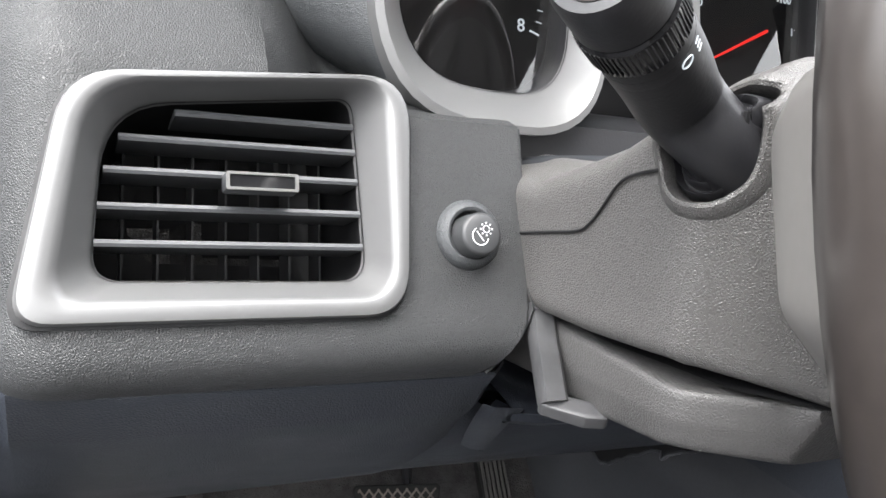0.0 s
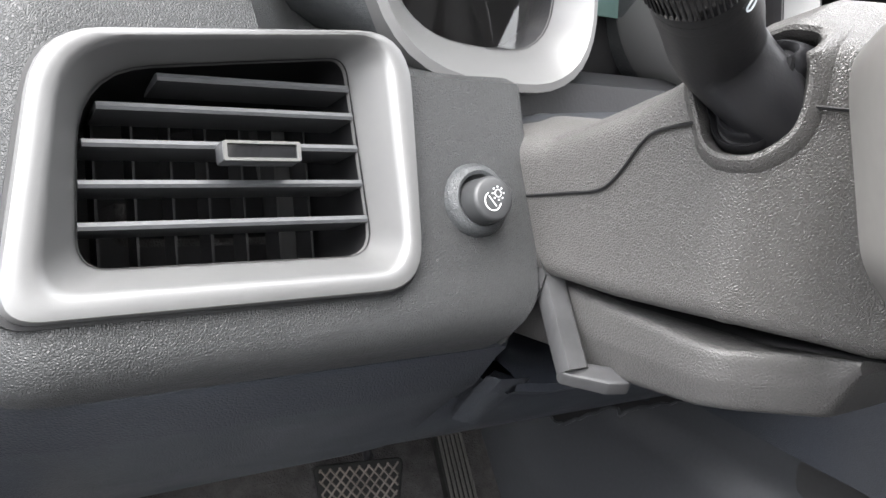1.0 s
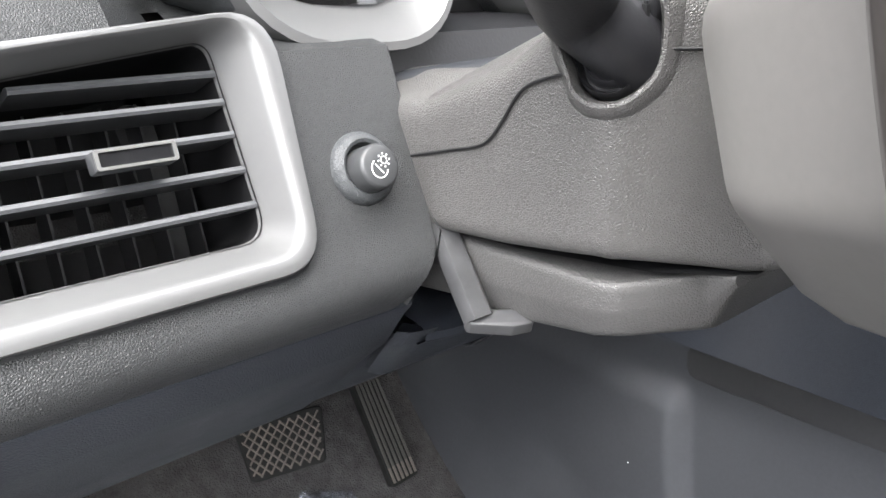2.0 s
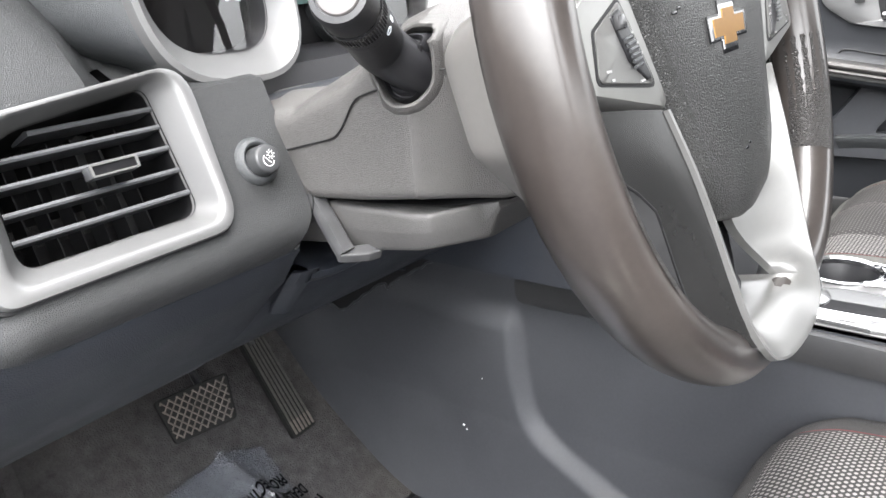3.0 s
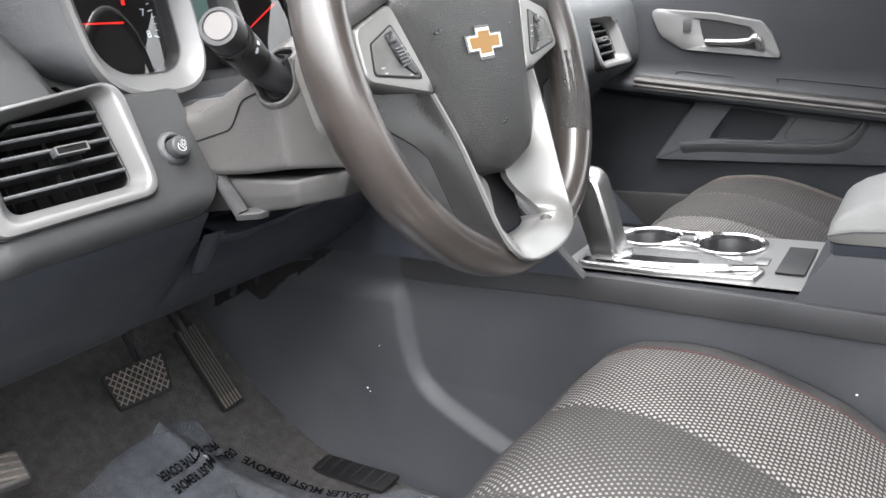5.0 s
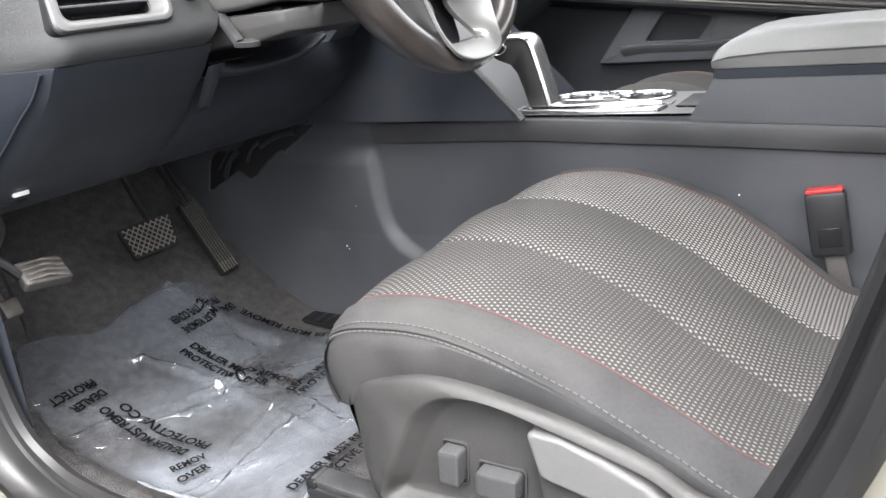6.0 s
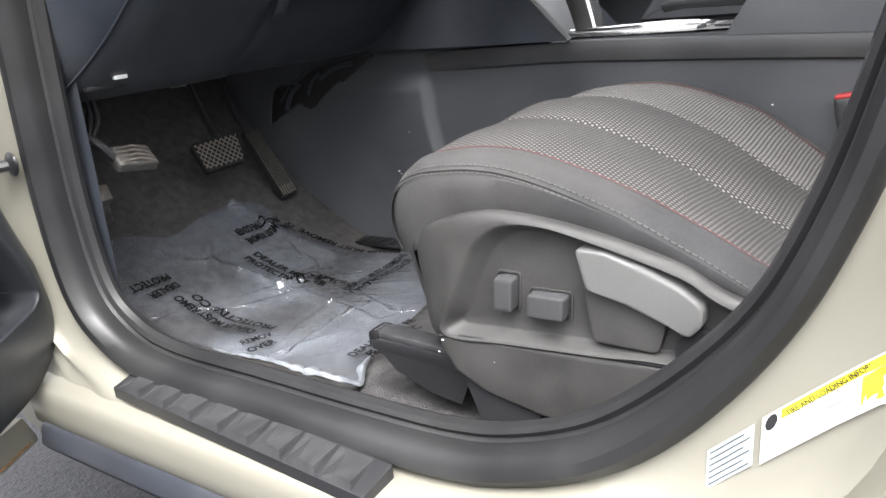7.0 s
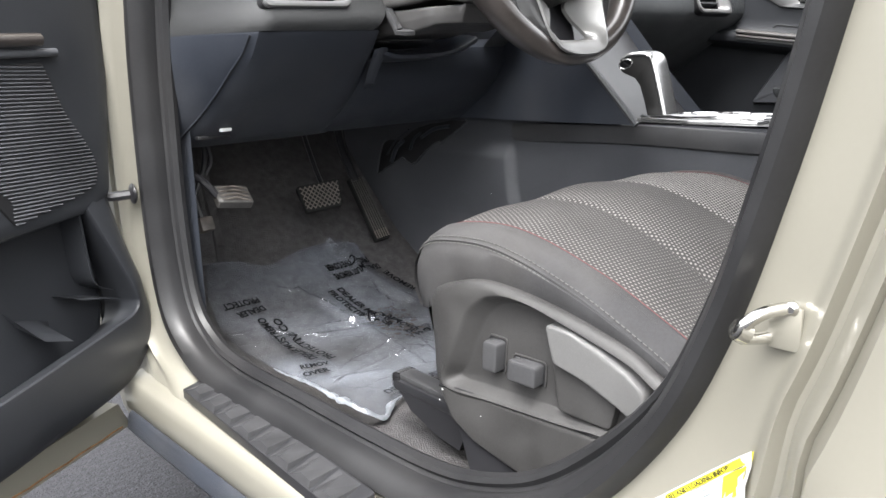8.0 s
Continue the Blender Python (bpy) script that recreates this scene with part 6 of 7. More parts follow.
part("frame_foot", loft([[Vector((x, y, z)) for x, y, z in ((-0.668 + e, -0.085 - e, 0.455), (-0.676 + e, -0.118, 0.383), (-0.676 + e, -0.175, 0.383), (-0.668 + e, -0.19, 0.44))] for e in (0.0, 0.045)], close_v=True, caps=True), M_BLACK, seat, "black seat foot cover")
for x in (-0.632, -0.16):
    rail = part("rail", rbox((0.036, 0.60, 0.016), (x, -0.245, 0.432), 0.004, m=pose(0, 0, 0, 3)), M_BLACK, seat, "black steel seat rail")
    part("rail_slider", rbox((0.028, 0.15, 0.010), (x, -0.02, 0.4545), 0.003, m=pose(0, 0, 0, 3)), M_RAIL, rail)
    part("rail_end", rbox((0.034, 0.016, 0.022), (x, 0.050, 0.452), 0.004), M_GLOSS, rail)
    part("rail_bracket", loft([[Vector((x + e, y, z)) for y, z in ((0.045, 0.444), (0.02, 0.418), (-0.03, 0.398), (-0.07, 0.392), (-0.09, 0.438))] for e in (-0.017, 0.012)], close_v=True, caps=True), M_BLACK, rail)

pseat, _ = build_seat(0.385, -1, "pale grey cloth passenger seat with stitched seams")
part("seat_frame", rbox((0.48, 0.46, 0.22), (0.385, -0.36, 0.47), 0.01), M_BLACK, pseat)
for child in pseat.children:  # it stands further forward and higher than the other
    child.data.transform(Matrix.Translation((0, 0.085, 0.028)))

# belt buckle
bk = thing("seat_belt_buckle", (-0.06, -0.39, 0.5), "black belt buckle with a red release button", "buckle")
lean = pose(0, 0, 0, -9)
case = part("case", rbox((0.022, 0.048, 0.086), (-0.112, -0.397, 0.616), 0.006, m=lean), M_BLACK, bk)
part("release_button", rbox((0.017, 0.044, 0.007), (-0.112, -0.3900, 0.6595), 0.003, m=lean), M_BUTTON, bk, "red release button")
part("case_panel", rbox((0.003, 0.028, 0.026), (-0.1228, -0.4005, 0.6000), 0.001, m=lean), M_GLOSS, case)
part("stem", rbox((0.006, 0.024, 0.075), (-0.112, -0.4120, 0.548), 0.002, m=pose(0, 0, 0, -14)), M_STRIP, bk, "grey covered stem")
part("anchor", rbox((0.012, 0.040, 0.006), (-0.116, -0.4350, 0.516), 0.002), M_STEEL, bk, "steel anchor tab")

# ---- passenger door ----
pd = thing("passenger_door", (0.66, 0.0, 0.4), "closed passenger door with black panel and silver handle", "door")
drop = lambda y: 0.13 * (0.2 - y)  # the armrest falls towards the rear
rows = []
for z, x, k in ((0.42, 0.665, 0), (0.55, 0.668, 0), (0.68, 0.668, 0.3), (0.80, 0.668, 0.7), (0.862, 0.668, 1), (0.872, 0.655, 1), (0.878, 0.615, 1), (0.884, 0.606, 1), (0.892, 0.604, 1), (0.900, 0.606, 1), (0.908, 0.616, 1), (0.912, 0.640, 1),
                (0.920, 0.647, 0.9), (0.94, 0.6485, 0.5), (0.98, 0.649, 0), (1.05, 0.650, 0), (1.085, 0.655, -0.3), (1.10, 0.668, -0.4), (1.13, 0.70, -0.4)):
    rows.append([(x, y, z - k * drop(y)) for y in np.linspace(-1.0, 0.6, 40)])
part("panel", loft(rows), M_TRIM, pd, "black moulded door panel")
# added sheet: passenger footwell shade painted over the panel's lower part
part("footwell_shade_sheet", loft([[(x, y, z) for y in (-1.0, -0.3, 0.3, 0.6)] for x, z in ((0.667, 0.66), (0.6625, 0.654), (0.6615, 0.55), (0.664, 0.42))]), M_DARK, pd, "near-black sheet for the footwell shade on the door panel")
part("armrest_pad", loft([[(x, y, z - drop(y)) for y in np.linspace(-1.0, 0.205, 30)] for x, z in ((0.640, 0.9135), (0.618, 0.9125), (0.606, 0.906), (0.6015, 0.897), (0.602, 0.890))]), M_PAD, pd, "padded armrest top")
bm = bmesh.new()
for y in np.arange(-0.5, 0.19, 0.008):
    tube([(0.6012, y, 0.8965 - drop(y)), (0.6012, y + 0.005, 0.8965 - drop(y + 0.005))], 0.0007, 4, bm=bm)
tagged(part("stitching", bm, M_RED, pd, "red stitching"), kind="stuff")
part("armrest_slot", loft([[(0.6475 + 0.001 * k, y, 0.921 + 0.004 * k - drop(y) * 0.85) for y in np.linspace(-0.01, 0.12, 8)] for k in (0, 1)]), M_DARK, pd)
pf = lambda y, z, d: Vector((0.649 - d, y, z))
hb_o = rpoly([(0.188, 1.045), (0.164, 0.990), (0.118, 0.960), (-0.066, 0.936), (-0.046, 0.985), (-0.026, 1.008), (0.06, 1.028)], [0.014, 0.04, 0.03, 0.008, 0.03, 0.016, 0.08], 5)
hb_i = rpoly([(0.089, 1.018), (0.082, 0.988), (0.075, 0.966), (-0.030, 0.954), (-0.018, 0.980), (-0.006, 0.996), (0.05, 1.011)], [0.006, 0.02, 0.006, 0.006, 0.02, 0.010, 0.03], 5)
bez = part("handle_bezel", loft([[pf(*p, -0.004) for p in hb_o], [pf(*p, 0.006) for p in hb_o], [pf(*(a * 0.85 + b * 0.15), 0.009) for a, b in zip(hb_o, hb_i)], [pf(*(a * 0.15 + b * 0.85), 0.008) for a, b in zip(hb_o, hb_i)], [pf(*b, 0.004) for b in hb_i]], close_v=True), M_SILVER, pd, "satin silver handle bezel")
part("handle_bowl", loft([[pf(*b, 0.0045) for b in hb_i], [pf(*b, 0.0015) for b in hb_i]], close_v=True, caps=True), M_DARK, bez)
part("handle", tube(cr([pf(0.073, 0.975, 0.012), pf(0.03, 0.972, 0.017), pf(-0.006, 0.973, 0.018), pf(-0.021, 0.978, 0.017), pf(-0.0285, 0.958, 0.010)], 20), lambda f: 0.0062 + 0.002 * (f > 0.6), 10), M_GATE, bez, "chrome pull handle")
part("lock_switch", rbox((0.004, 0.015, 0.026), pf(0.110, 1.0075, 0.010), 0.001), M_SWITCH, bez)
# armrest edge: a pale worn strip over dark folds
part("armrest_edge", tube([(0.6035, y, 0.9085 - drop(y)) for y in np.linspace(-0.9, 0.205, 24)], 0.0052, 8), M_STRIP, pd, "worn grey-brown armrest edge")
part("armrest_fold", tube([(0.6020, y, 0.8985 - drop(y)) for y in np.linspace(-0.9, 0.205, 24)], 0.0030, 8), M_STRIP, pd)
for y0, y1, zz in ((0.135, 0.020, 0.927), (-0.06, -0.40, 0.930)):
    part("panel_seam", tube(cr([(0.6470, y0, zz - 0.006 - drop(y0) * 0.9), (0.6468, y0 - 0.012, zz - drop(y0) * 0.9), (0.6468, (y0 + y1) / 2, zz - drop((y0 + y1) / 2) * 0.9), (0.6470, y1, zz - 0.001 - drop(y1) * 0.9)], 20), 0.0012, 6), M_DARK, pd)
# raised lower part: a slanting frame round a dark pocket, with a ledge that sweeps up behind it
px = lambda p, x: Vector((x, p[0], p[1]))
pk_o = rpoly([(0.182, 0.735), (0.092, 0.866), (-0.42, 0.795), (-0.42, 0.735)], [0.006, 0.006, 0.01, 0.01], 5)
pk_i = rpoly([(0.069, 0.782), (0.024, 0.846), (-0.086, 0.828), (-0.052, 0.780)], [0.005, 0.006, 0.010, 0.016], 5)
part("pocket_frame", loft([[px(p, 0.672) for p in pk_o], [px(p, 0.655) for p in pk_o], [px(p * 0.94 + q * 0.06, 0.650) for p, q in zip(pk_o, pk_i)], [px(p * 0.12 + q * 0.88, 0.646) for p, q in zip(pk_o, pk_i)], [px(q, 0.648) for q in pk_i],
                           [px(q, 0.666) for q in pk_i]], close_v=True), M_CONSOLE, pd, "raised pocket surround")
part("pocket_back", loft([[px(q, 0.6655) for q in pk_i], [px(q * 0.4 + Vector((-0.011, 0.809)) * 0.6, 0.6660) for q in pk_i]], close_v=True, caps=True), M_TRIM, pd)
sweep = cr([(0.124, 0.7705), (0.08, 0.7745), (0.0, 0.7745), (-0.10, 0.7735), (-0.160, 0.7765), (-0.190, 0.790), (-0.206, 0.812), (-0.214, 0.830)], 40)
# ledge takes a paler grey than the panel to stand for light on it
part("pocket_ledge", loft([[Vector((x, q.x + 0.3 * o, q.y + o)) for x, o in ((0.652, 0.0045), (0.644, 0.0040), (0.6395, 0.0010), (0.6395, -0.0030), (0.643, -0.0100), (0.650, -0.022))] for q in sweep]), M_PANEL, pd, "pocket ledge, its lit top put in as paler grey")
cup_o = rpoly([(-0.064, 0.782), (-0.094, 0.830), (-0.206, 0.815), (-0.184, 0.784)], [0.01, 0.01, 0.006, 0.02], 4)
part("pull_cup", loft([[px(q, 0.650) for q in cup_o], [px(q * 0.9 + Vector((-0.137, 0.803)) * 0.1, 0.6455) for q in cup_o], [px(q * 0.3 + Vector((-0.137, 0.803)) * 0.7, 0.6450) for q in cup_o]], close_v=True, caps=True), M_PANEL, pd, "grey pull cup panel")

# ---- driver door, open ----
DT = radians(64)
DD = Vector((-math.sin(DT), -math.cos(DT), 0))
DNn = Vector((math.cos(DT) * 1.0, -math.sin(DT), 0)) * 1.0
HP = Vector((-0.835, 0.565, 0))
dat = lambda u, z, d: HP + DD * u + DNn * d + Vector((0, 0, z))
door = thing("driver_door", tuple(HP + Vector((0, 0, 0.28))), "open driver door with black inner panel and speaker grille", "door")
shell_o = rpoly([(0.03, 0.275), (0.03, 1.10), (1.05, 1.10), (1.05, 0.275)], 0.03, 5)
part("shell", prism(shell_o, lambda u, z, d: dat(u, z, d), -0.11, -0.02, 0.01), M_PAINT, door, "champagne painted door shell")
card_o = rpoly([(0.045, 0.668), (0.012, 0.690), (0.004, 0.740), (-0.012, 0.852), (-0.020, 1.08), (1.0, 1.08), (1.0, 0.62), (0.22, 0.655)], [0.02, 0.02, 0.05, 0.10, 0.02, 0.03, 0.02, 0.04], 6)
part("inner_panel", prism(card_o, dat, -0.03, 0.066, 0.016), M_TRIM, door, "black moulded inner panel")
back_o = rpoly([(0.05, 0.37), (0.012, 0.50), (0.020, 0.72), (1.0, 0.72), (1.0, 0.34)], 0.03, 5)
part("pocket_back", prism(back_o, dat, -0.03, 0.012, 0.006), M_TRIM, door, "black pocket back wall")
flange = rpoly([(-0.022, 0.276), (0.0, 0.325), (1.0, 0.30), (1.0, 0.252)], 0.006, 3)
part("bottom_flange", prism(flange, dat, -0.05, 0.004, 0.003), M_PAINT, door, "painted lower flange with a rusty seam")
part("rusty_seam", tube([dat(u, 0.282 - 0.022 * u + 0.001 * math.sin(u * 90), 0.0045) for u in np.linspace(0.0, 0.95, 40)], 0.0016, 6), surface("rust", (0.20, 0.10, 0.04), 0.9, wear=0.5, wear_scale=80), door, "rusty seam")
part("armrest_strip", tube([dat(u, 0.919 - 0.018 * u, 0.078) for u in np.linspace(0.122, 0.85, 14)], 0.009, 10), M_RIM, door, "brown padded armrest strip")
part("armrest_edge", tube([dat(u, 0.902 - 0.018 * u, 0.072) for u in np.linspace(0.092, 0.85, 14)], 0.006, 10), M_CONSOLE, door)
spk_o = rpoly([(0.114, 0.888), (0.093, 0.833), (0.046, 0.712), (0.196, 0.674), (0.236, 0.728), (0.48, 0.747), (0.48, 0.87)], [0.010, 0.03, 0.008, 0.012, 0.03, 0.02, 0.02], 4)
grille = part("speaker_grille", prism(spk_o, dat, 0.04, 0.0695, 0.003), M_DARK, door, "black slotted speaker grille")
for k in range(41):
    z = 0.677 + 0.0051 * k
    ua = spline1([0.676, 0.714, 0.833, 0.888], [0.188, 0.050, 0.096, 0.118], z)
    ub = 0.47 if z > 0.743 else spline1([0.674, 0.728, 0.743], [0.198, 0.236, 0.43], z)
    rb = loft([[dat(u, z + a + 0.03 * (u - 0.14), 0.0697 + b) for a, b in ((-0.0015, 0.0), (0, 0.0016), (0.0015, 0.0))] for u in (ua, (ua + ub) / 2, ub)])
    part("grille_bar", rb, M_CONSOLE, grille)
# map pocket: a bulging wall with a lip that sweeps up along the door's edge
lip = cr([(0.071, 0.677), (0.045, 0.602), (0.023, 0.535), (0.0205, 0.516), (0.036, 0.502), (0.075, 0.494), (0.141, 0.483), (0.289, 0.461), (0.45, 0.445), (0.70, 0.43)], 60)
edg = cr([(0.014, 0.715), (0.009, 0.637), (-0.012, 0.540), (-0.022, 0.470), (-0.008, 0.420), (0.05, 0.381), (0.202, 0.358), (0.299, 0.346), (0.47, 0.335), (0.72, 0.325)], 60)
rows = []
for k, (a, b) in enumerate(zip(lip, edg)):
    q = lambda f, d: dat(*(a * (1 - f) + b * f), d)
    top = 0.068 + 0.027 * min(1.0, k / 12)
    rows.append([q(0.35, 0.010), q(0.10, top - 0.040), q(-0.01, top - 0.010), q(-0.02, top - 0.002), q(0.0, top), q(0.08, top), q(0.3, top - 0.003), q(0.6, top - 0.007), q(0.85, top - 0.014), q(0.97, top - 0.024), q(1.0, top - 0.036), q(0.97, 0.03), q(0.8, -0.02)])
part("map_pocket", loft(rows), M_TRIM, door, "black plastic map pocket")
def gusset(pts, deep):
    line = cr(pts, 16)
    part("pocket_rib", loft([[dat(p.x, p.y, 0.008), dat(p.x, p.y, deep), dat(p.x + 0.004, p.y + 0.003, deep), dat(p.x + 0.004, p.y + 0.003, 0.008)] for p in line], close_v=True, caps=True), M_TRIM, door)


gusset([(0.070, 0.665), (0.066, 0.60), (0.062, 0.565), (0.050, 0.548), (0.020, 0.535)], 0.052)
gusset([(0.105, 0.545), (0.085, 0.538), (0.050, 0.530), (0.020, 0.520)], 0.058)
part("pocket_step", loft([[dat(u, z, d) for u, z, d in ((0.20 - 0.02 * f, 0.555 - 0.03 * f, 0.010), (0.185 - 0.01 * f, 0.535 - 0.03 * f, 0.020 + 0.04 * f), (0.150 - 0.02 * f, 0.525 - 0.035 * f, 0.022 + 0.044 * f), (0.115, 0.51 - 0.03 * f, 0.010))] for f in (0, 0.5, 1.0)]), M_TRIM, door)
# check strap
cs = thing("check_strap", (-0.79, 0.5, 0.68), "black door check strap with a bolt", "door check")
part("arm", tube([(-0.790, 0.497, 0.684), (-0.815, 0.505, 0.683), (-0.86, 0.56, 0.68)], 0.0075, 8), M_BLACK, cs)
part("bolt", lathe([(0.016, 0.0), (0.016, 0.007), (0.012, 0.012), (0.007, 0.014)], lambda x, y, h: Vector((-0.7885 - h * 0.5, 0.497 + x - h * 0.8, 0.685 + y)), 14), M_BLACK, cs)

# ---- striker, labels, sill plate ----
st = thing("door_striker", (-0.79, -0.5, 0.69), "bright steel door striker loop on the pillar", "striker")
part("plate", rbox((0.003, 0.022, 0.030), (-0.7890, -0.520, 0.698), 0.0012), M_PAINT, st)
part("loop", tube(cr([(-0.780, -0.524, 0.711), (-0.803, -0.512, 0.710), (-0.812, -0.503, 0.702), (-0.808, -0.500, 0.692), (-0.780, -0.514, 0.688)], 22), 0.0046, 10), M_STEEL, st)
part("tip", tube([(-0.8135, -0.4985, 0.699), (-0.807, -0.503, 0.695)], 0.0075, 12), M_STEEL, st)
part("screw", lathe([(0.008, 0), (0.008, 0.004), (0.004, 0.006)], lambda x, y, h: Vector((-0.7865 - h, -0.524 + x * 0.6, 0.712 + y * 0.6)), 12), M_STEEL, st)
sp = thing("sill_plate", (-0.81, 0.13, 0.4), "black ribbed plastic sill step plate", "sill plate")
PL0, PL1 = Vector((-0.7885, 0.350, 0.408)), Vector((-0.8195, -0.082, 0.396))
pd_ = (PL1 - PL0)
part("base", prism(rpoly([(-0.026, 0.012), (0.024, -0.004), (0.024, 1.0), (-0.026, 1.0)], 0.004, 3), lambda u, v, d: PL0 + pd_ * v + Vector((u, 0, d + 0.12 * u)), -0.01, 0.004, 0.001), M_BLACK, sp)
for k in range(8):
    v0, v1 = 0.03 + 0.118 * k, 0.03 + 0.118 * k + 0.108
    P = lambda u, v, h: PL0 + pd_ * v + Vector((u, 0, 0.004 + h + 0.12 * u))
    bm = bmesh.new()
    vs = [bm.verts.new(P(*q)) for q in ((-0.025, v0, 0), (0.022, v0 - 0.02, 0), (0.022, v1 - 0.02, 0), (-0.025, v1, 0), (-0.020, v0 + 0.050, 0.0085), (0.018, v0 + 0.012, 0.001), (0.018, v1 - 0.028, 0.001), (-0.021, v1 - 0.006, 0.0075))]
    for f in ((0, 1, 5, 4), (1, 2, 6, 5), (2, 3, 7, 6), (3, 0, 4, 7), (4, 5, 6), (4, 6, 7)):
        bm.faces.new([vs[i] for i in f])
    part("rib", bm, M_RIB, sp, smooth=False)

# ---- protective film on the floor ----
m, n_, l_, b_ = nodes_of("clear_film")
co = n_.new("ShaderNodeTexCoord")
cl = n_.new("ShaderNodeTexNoise")
cl.inputs["Scale"].default_value, cl.inputs["Detail"].default_value = 4.0, 3
l_.new(co.outputs["Object"], cl.inputs["Vector"])
rg = n_.new("ShaderNodeMapRange")
rg.inputs["From Min"].default_value, rg.inputs["From Max"].default_value = 0.36, 0.66
rg.inputs["To Min"].default_value, rg.inputs["To Max"].default_value = 0.03, 0.20
l_.new(cl.outputs["Fac"], rg.inputs["Value"])
warp = n_.new("ShaderNodeTexNoise")
warp.inputs["Scale"].default_value, warp.inputs["Detail"].default_value = 7, 3
l_.new(co.outputs["Object"], warp.inputs["Vector"])
wadd = n_.new("ShaderNodeVectorMath")
wadd.operation = "MULTIPLY_ADD"
l_.new(warp.outputs["Color"], wadd.inputs[0])
wadd.inputs[1].default_value = (0.14, 0.14, 0.14)
l_.new(co.outputs["Object"], wadd.inputs[2])
soft = n_.new("ShaderNodeTexNoise")
soft.inputs["Scale"].default_value, soft.inputs["Detail"].default_value = 5.5, 2
l_.new(co.outputs["Object"], soft.inputs["Vector"])
last = n_.new("ShaderNodeBump")
last.inputs["Distance"].default_value = 0.02
l_.new(soft.outputs["Fac"], last.inputs["Height"])
for size, edge, deep in ((3.6, 0.022, 0.0050), (8.0, 0.04, 0.0012)):
    # creases: thin lines between flat facets
    fold = n_.new("ShaderNodeTexVoronoi")
    fold.feature = "DISTANCE_TO_EDGE"
    fold.inputs["Scale"].default_value = size
    l_.new(wadd.outputs[0], fold.inputs["Vector"])
    fr = n_.new("ShaderNodeMapRange")
    fr.interpolation_type = "SMOOTHSTEP"
    fr.inputs["From Max"].default_value = edge
    fr.inputs["To Min"].default_value, fr.inputs["To Max"].default_value = 1, 0
    l_.new(fold.outputs["Distance"], fr.inputs["Value"])
    bp = n_.new("ShaderNodeBump")
    bp.inputs["Distance"].default_value = deep
    l_.new(fr.outputs[0], bp.inputs["Height"])
    l_.new(last.outputs[0], bp.inputs["Normal"])
    last = bp
clear, shine, haze, fres, mix1, mix2 = (n_.new(k) for k in ("ShaderNodeBsdfTransparent", "ShaderNodeBsdfGlossy", "ShaderNodeBsdfDiffuse", "ShaderNodeFresnel", "ShaderNodeMixShader", "ShaderNodeMixShader"))
haze.inputs["Color"].default_value = (0.48, 0.53, 0.62, 1)
shine.inputs["Roughness"].default_value = 0.10
fres.inputs["IOR"].default_value = 1.62
for q in (shine, fres):
    l_.new(bp.outputs[0], q.inputs["Normal"])
l_.new(rg.outputs[0], mix1.inputs[0])
l_.new(clear.outputs[0], mix1.inputs[1])
l_.new(haze.outputs[0], mix1.inputs[2])
l_.new(fres.outputs[0], mix2.inputs[0])
l_.new(mix1.outputs[0], mix2.inputs[1])
l_.new(shine.outputs[0], mix2.inputs[2])
l_.new(mix2.outputs[0], n_["Material Output"].inputs["Surface"])
M_FILM = m


def film_z(x, y):
    """Height of the film: it follows the floor with folds and a raised crease."""
    z = floor_z(x, y) + 0.007 + 0.005 * abs(noise.noise((x * 9, y * 7, 3))) ** 1.5 + 0.0005 * noise.noise((x * 26, y * 22, 7))
    z += 0.010 * math.exp(-(((x + 0.50) * 0.35 + (y - 0.42)) / 0.012) ** 2) * math.exp(-((x + 0.47) / 0.12) ** 2)
    z += 0.012 * math.exp(-((x + 0.30 + 0.25 * (y - 0.6)) / 0.010) ** 2) * (y > 0.45)
    for cx, cy, turn, long, high in ((-0.43, 0.435, -8, 0.10, 0.012), (-0.36, 0.39, -35, 0.09, 0.008), (-0.50, 0.30, 20, 0.08, 0.006), (-0.46, 0.56, 62, 0.07, 0.008), (-0.57, 0.24, -20, 0.07, 0.008), (-0.33, 0.27, -48, 0.08, 0.006)):
        c, s = math.cos(math.radians(turn)), math.sin(math.radians(turn))
        u, v = (x - cx) * c + (y - cy) * s, (y - cy) * c - (x - cx) * s + 0.006 * math.sin(38 * (x - cx))
        z += high * max(0.0, 1 - abs(v) / 0.011) * max(0.0, 1 - (u / long) ** 2)
    # one long fold that sweeps across the sheet
    fx = spline1([0.20, 0.30, 0.404, 0.484, 0.545, 0.60], [-0.466, -0.444, -0.427, -0.428, -0.456, -0.530], y)
    z += 0.011 * max(0.0, 1 - abs(x - fx) / 0.011) * step(0.19, 0.26, y) * (1 - step(0.56, 0.60, y))
    z += 0.020 * max(0, (-x - 0.640) / 0.03) ** 1.5 * (y < 0.56)
    z += 0.006 * max(0.0, 1 - abs(y - 0.110 - 0.3 * (x + 0.63)) / 0.018) * max(0.0, 1 - abs(x + 0.60) / 0.07)
    return z


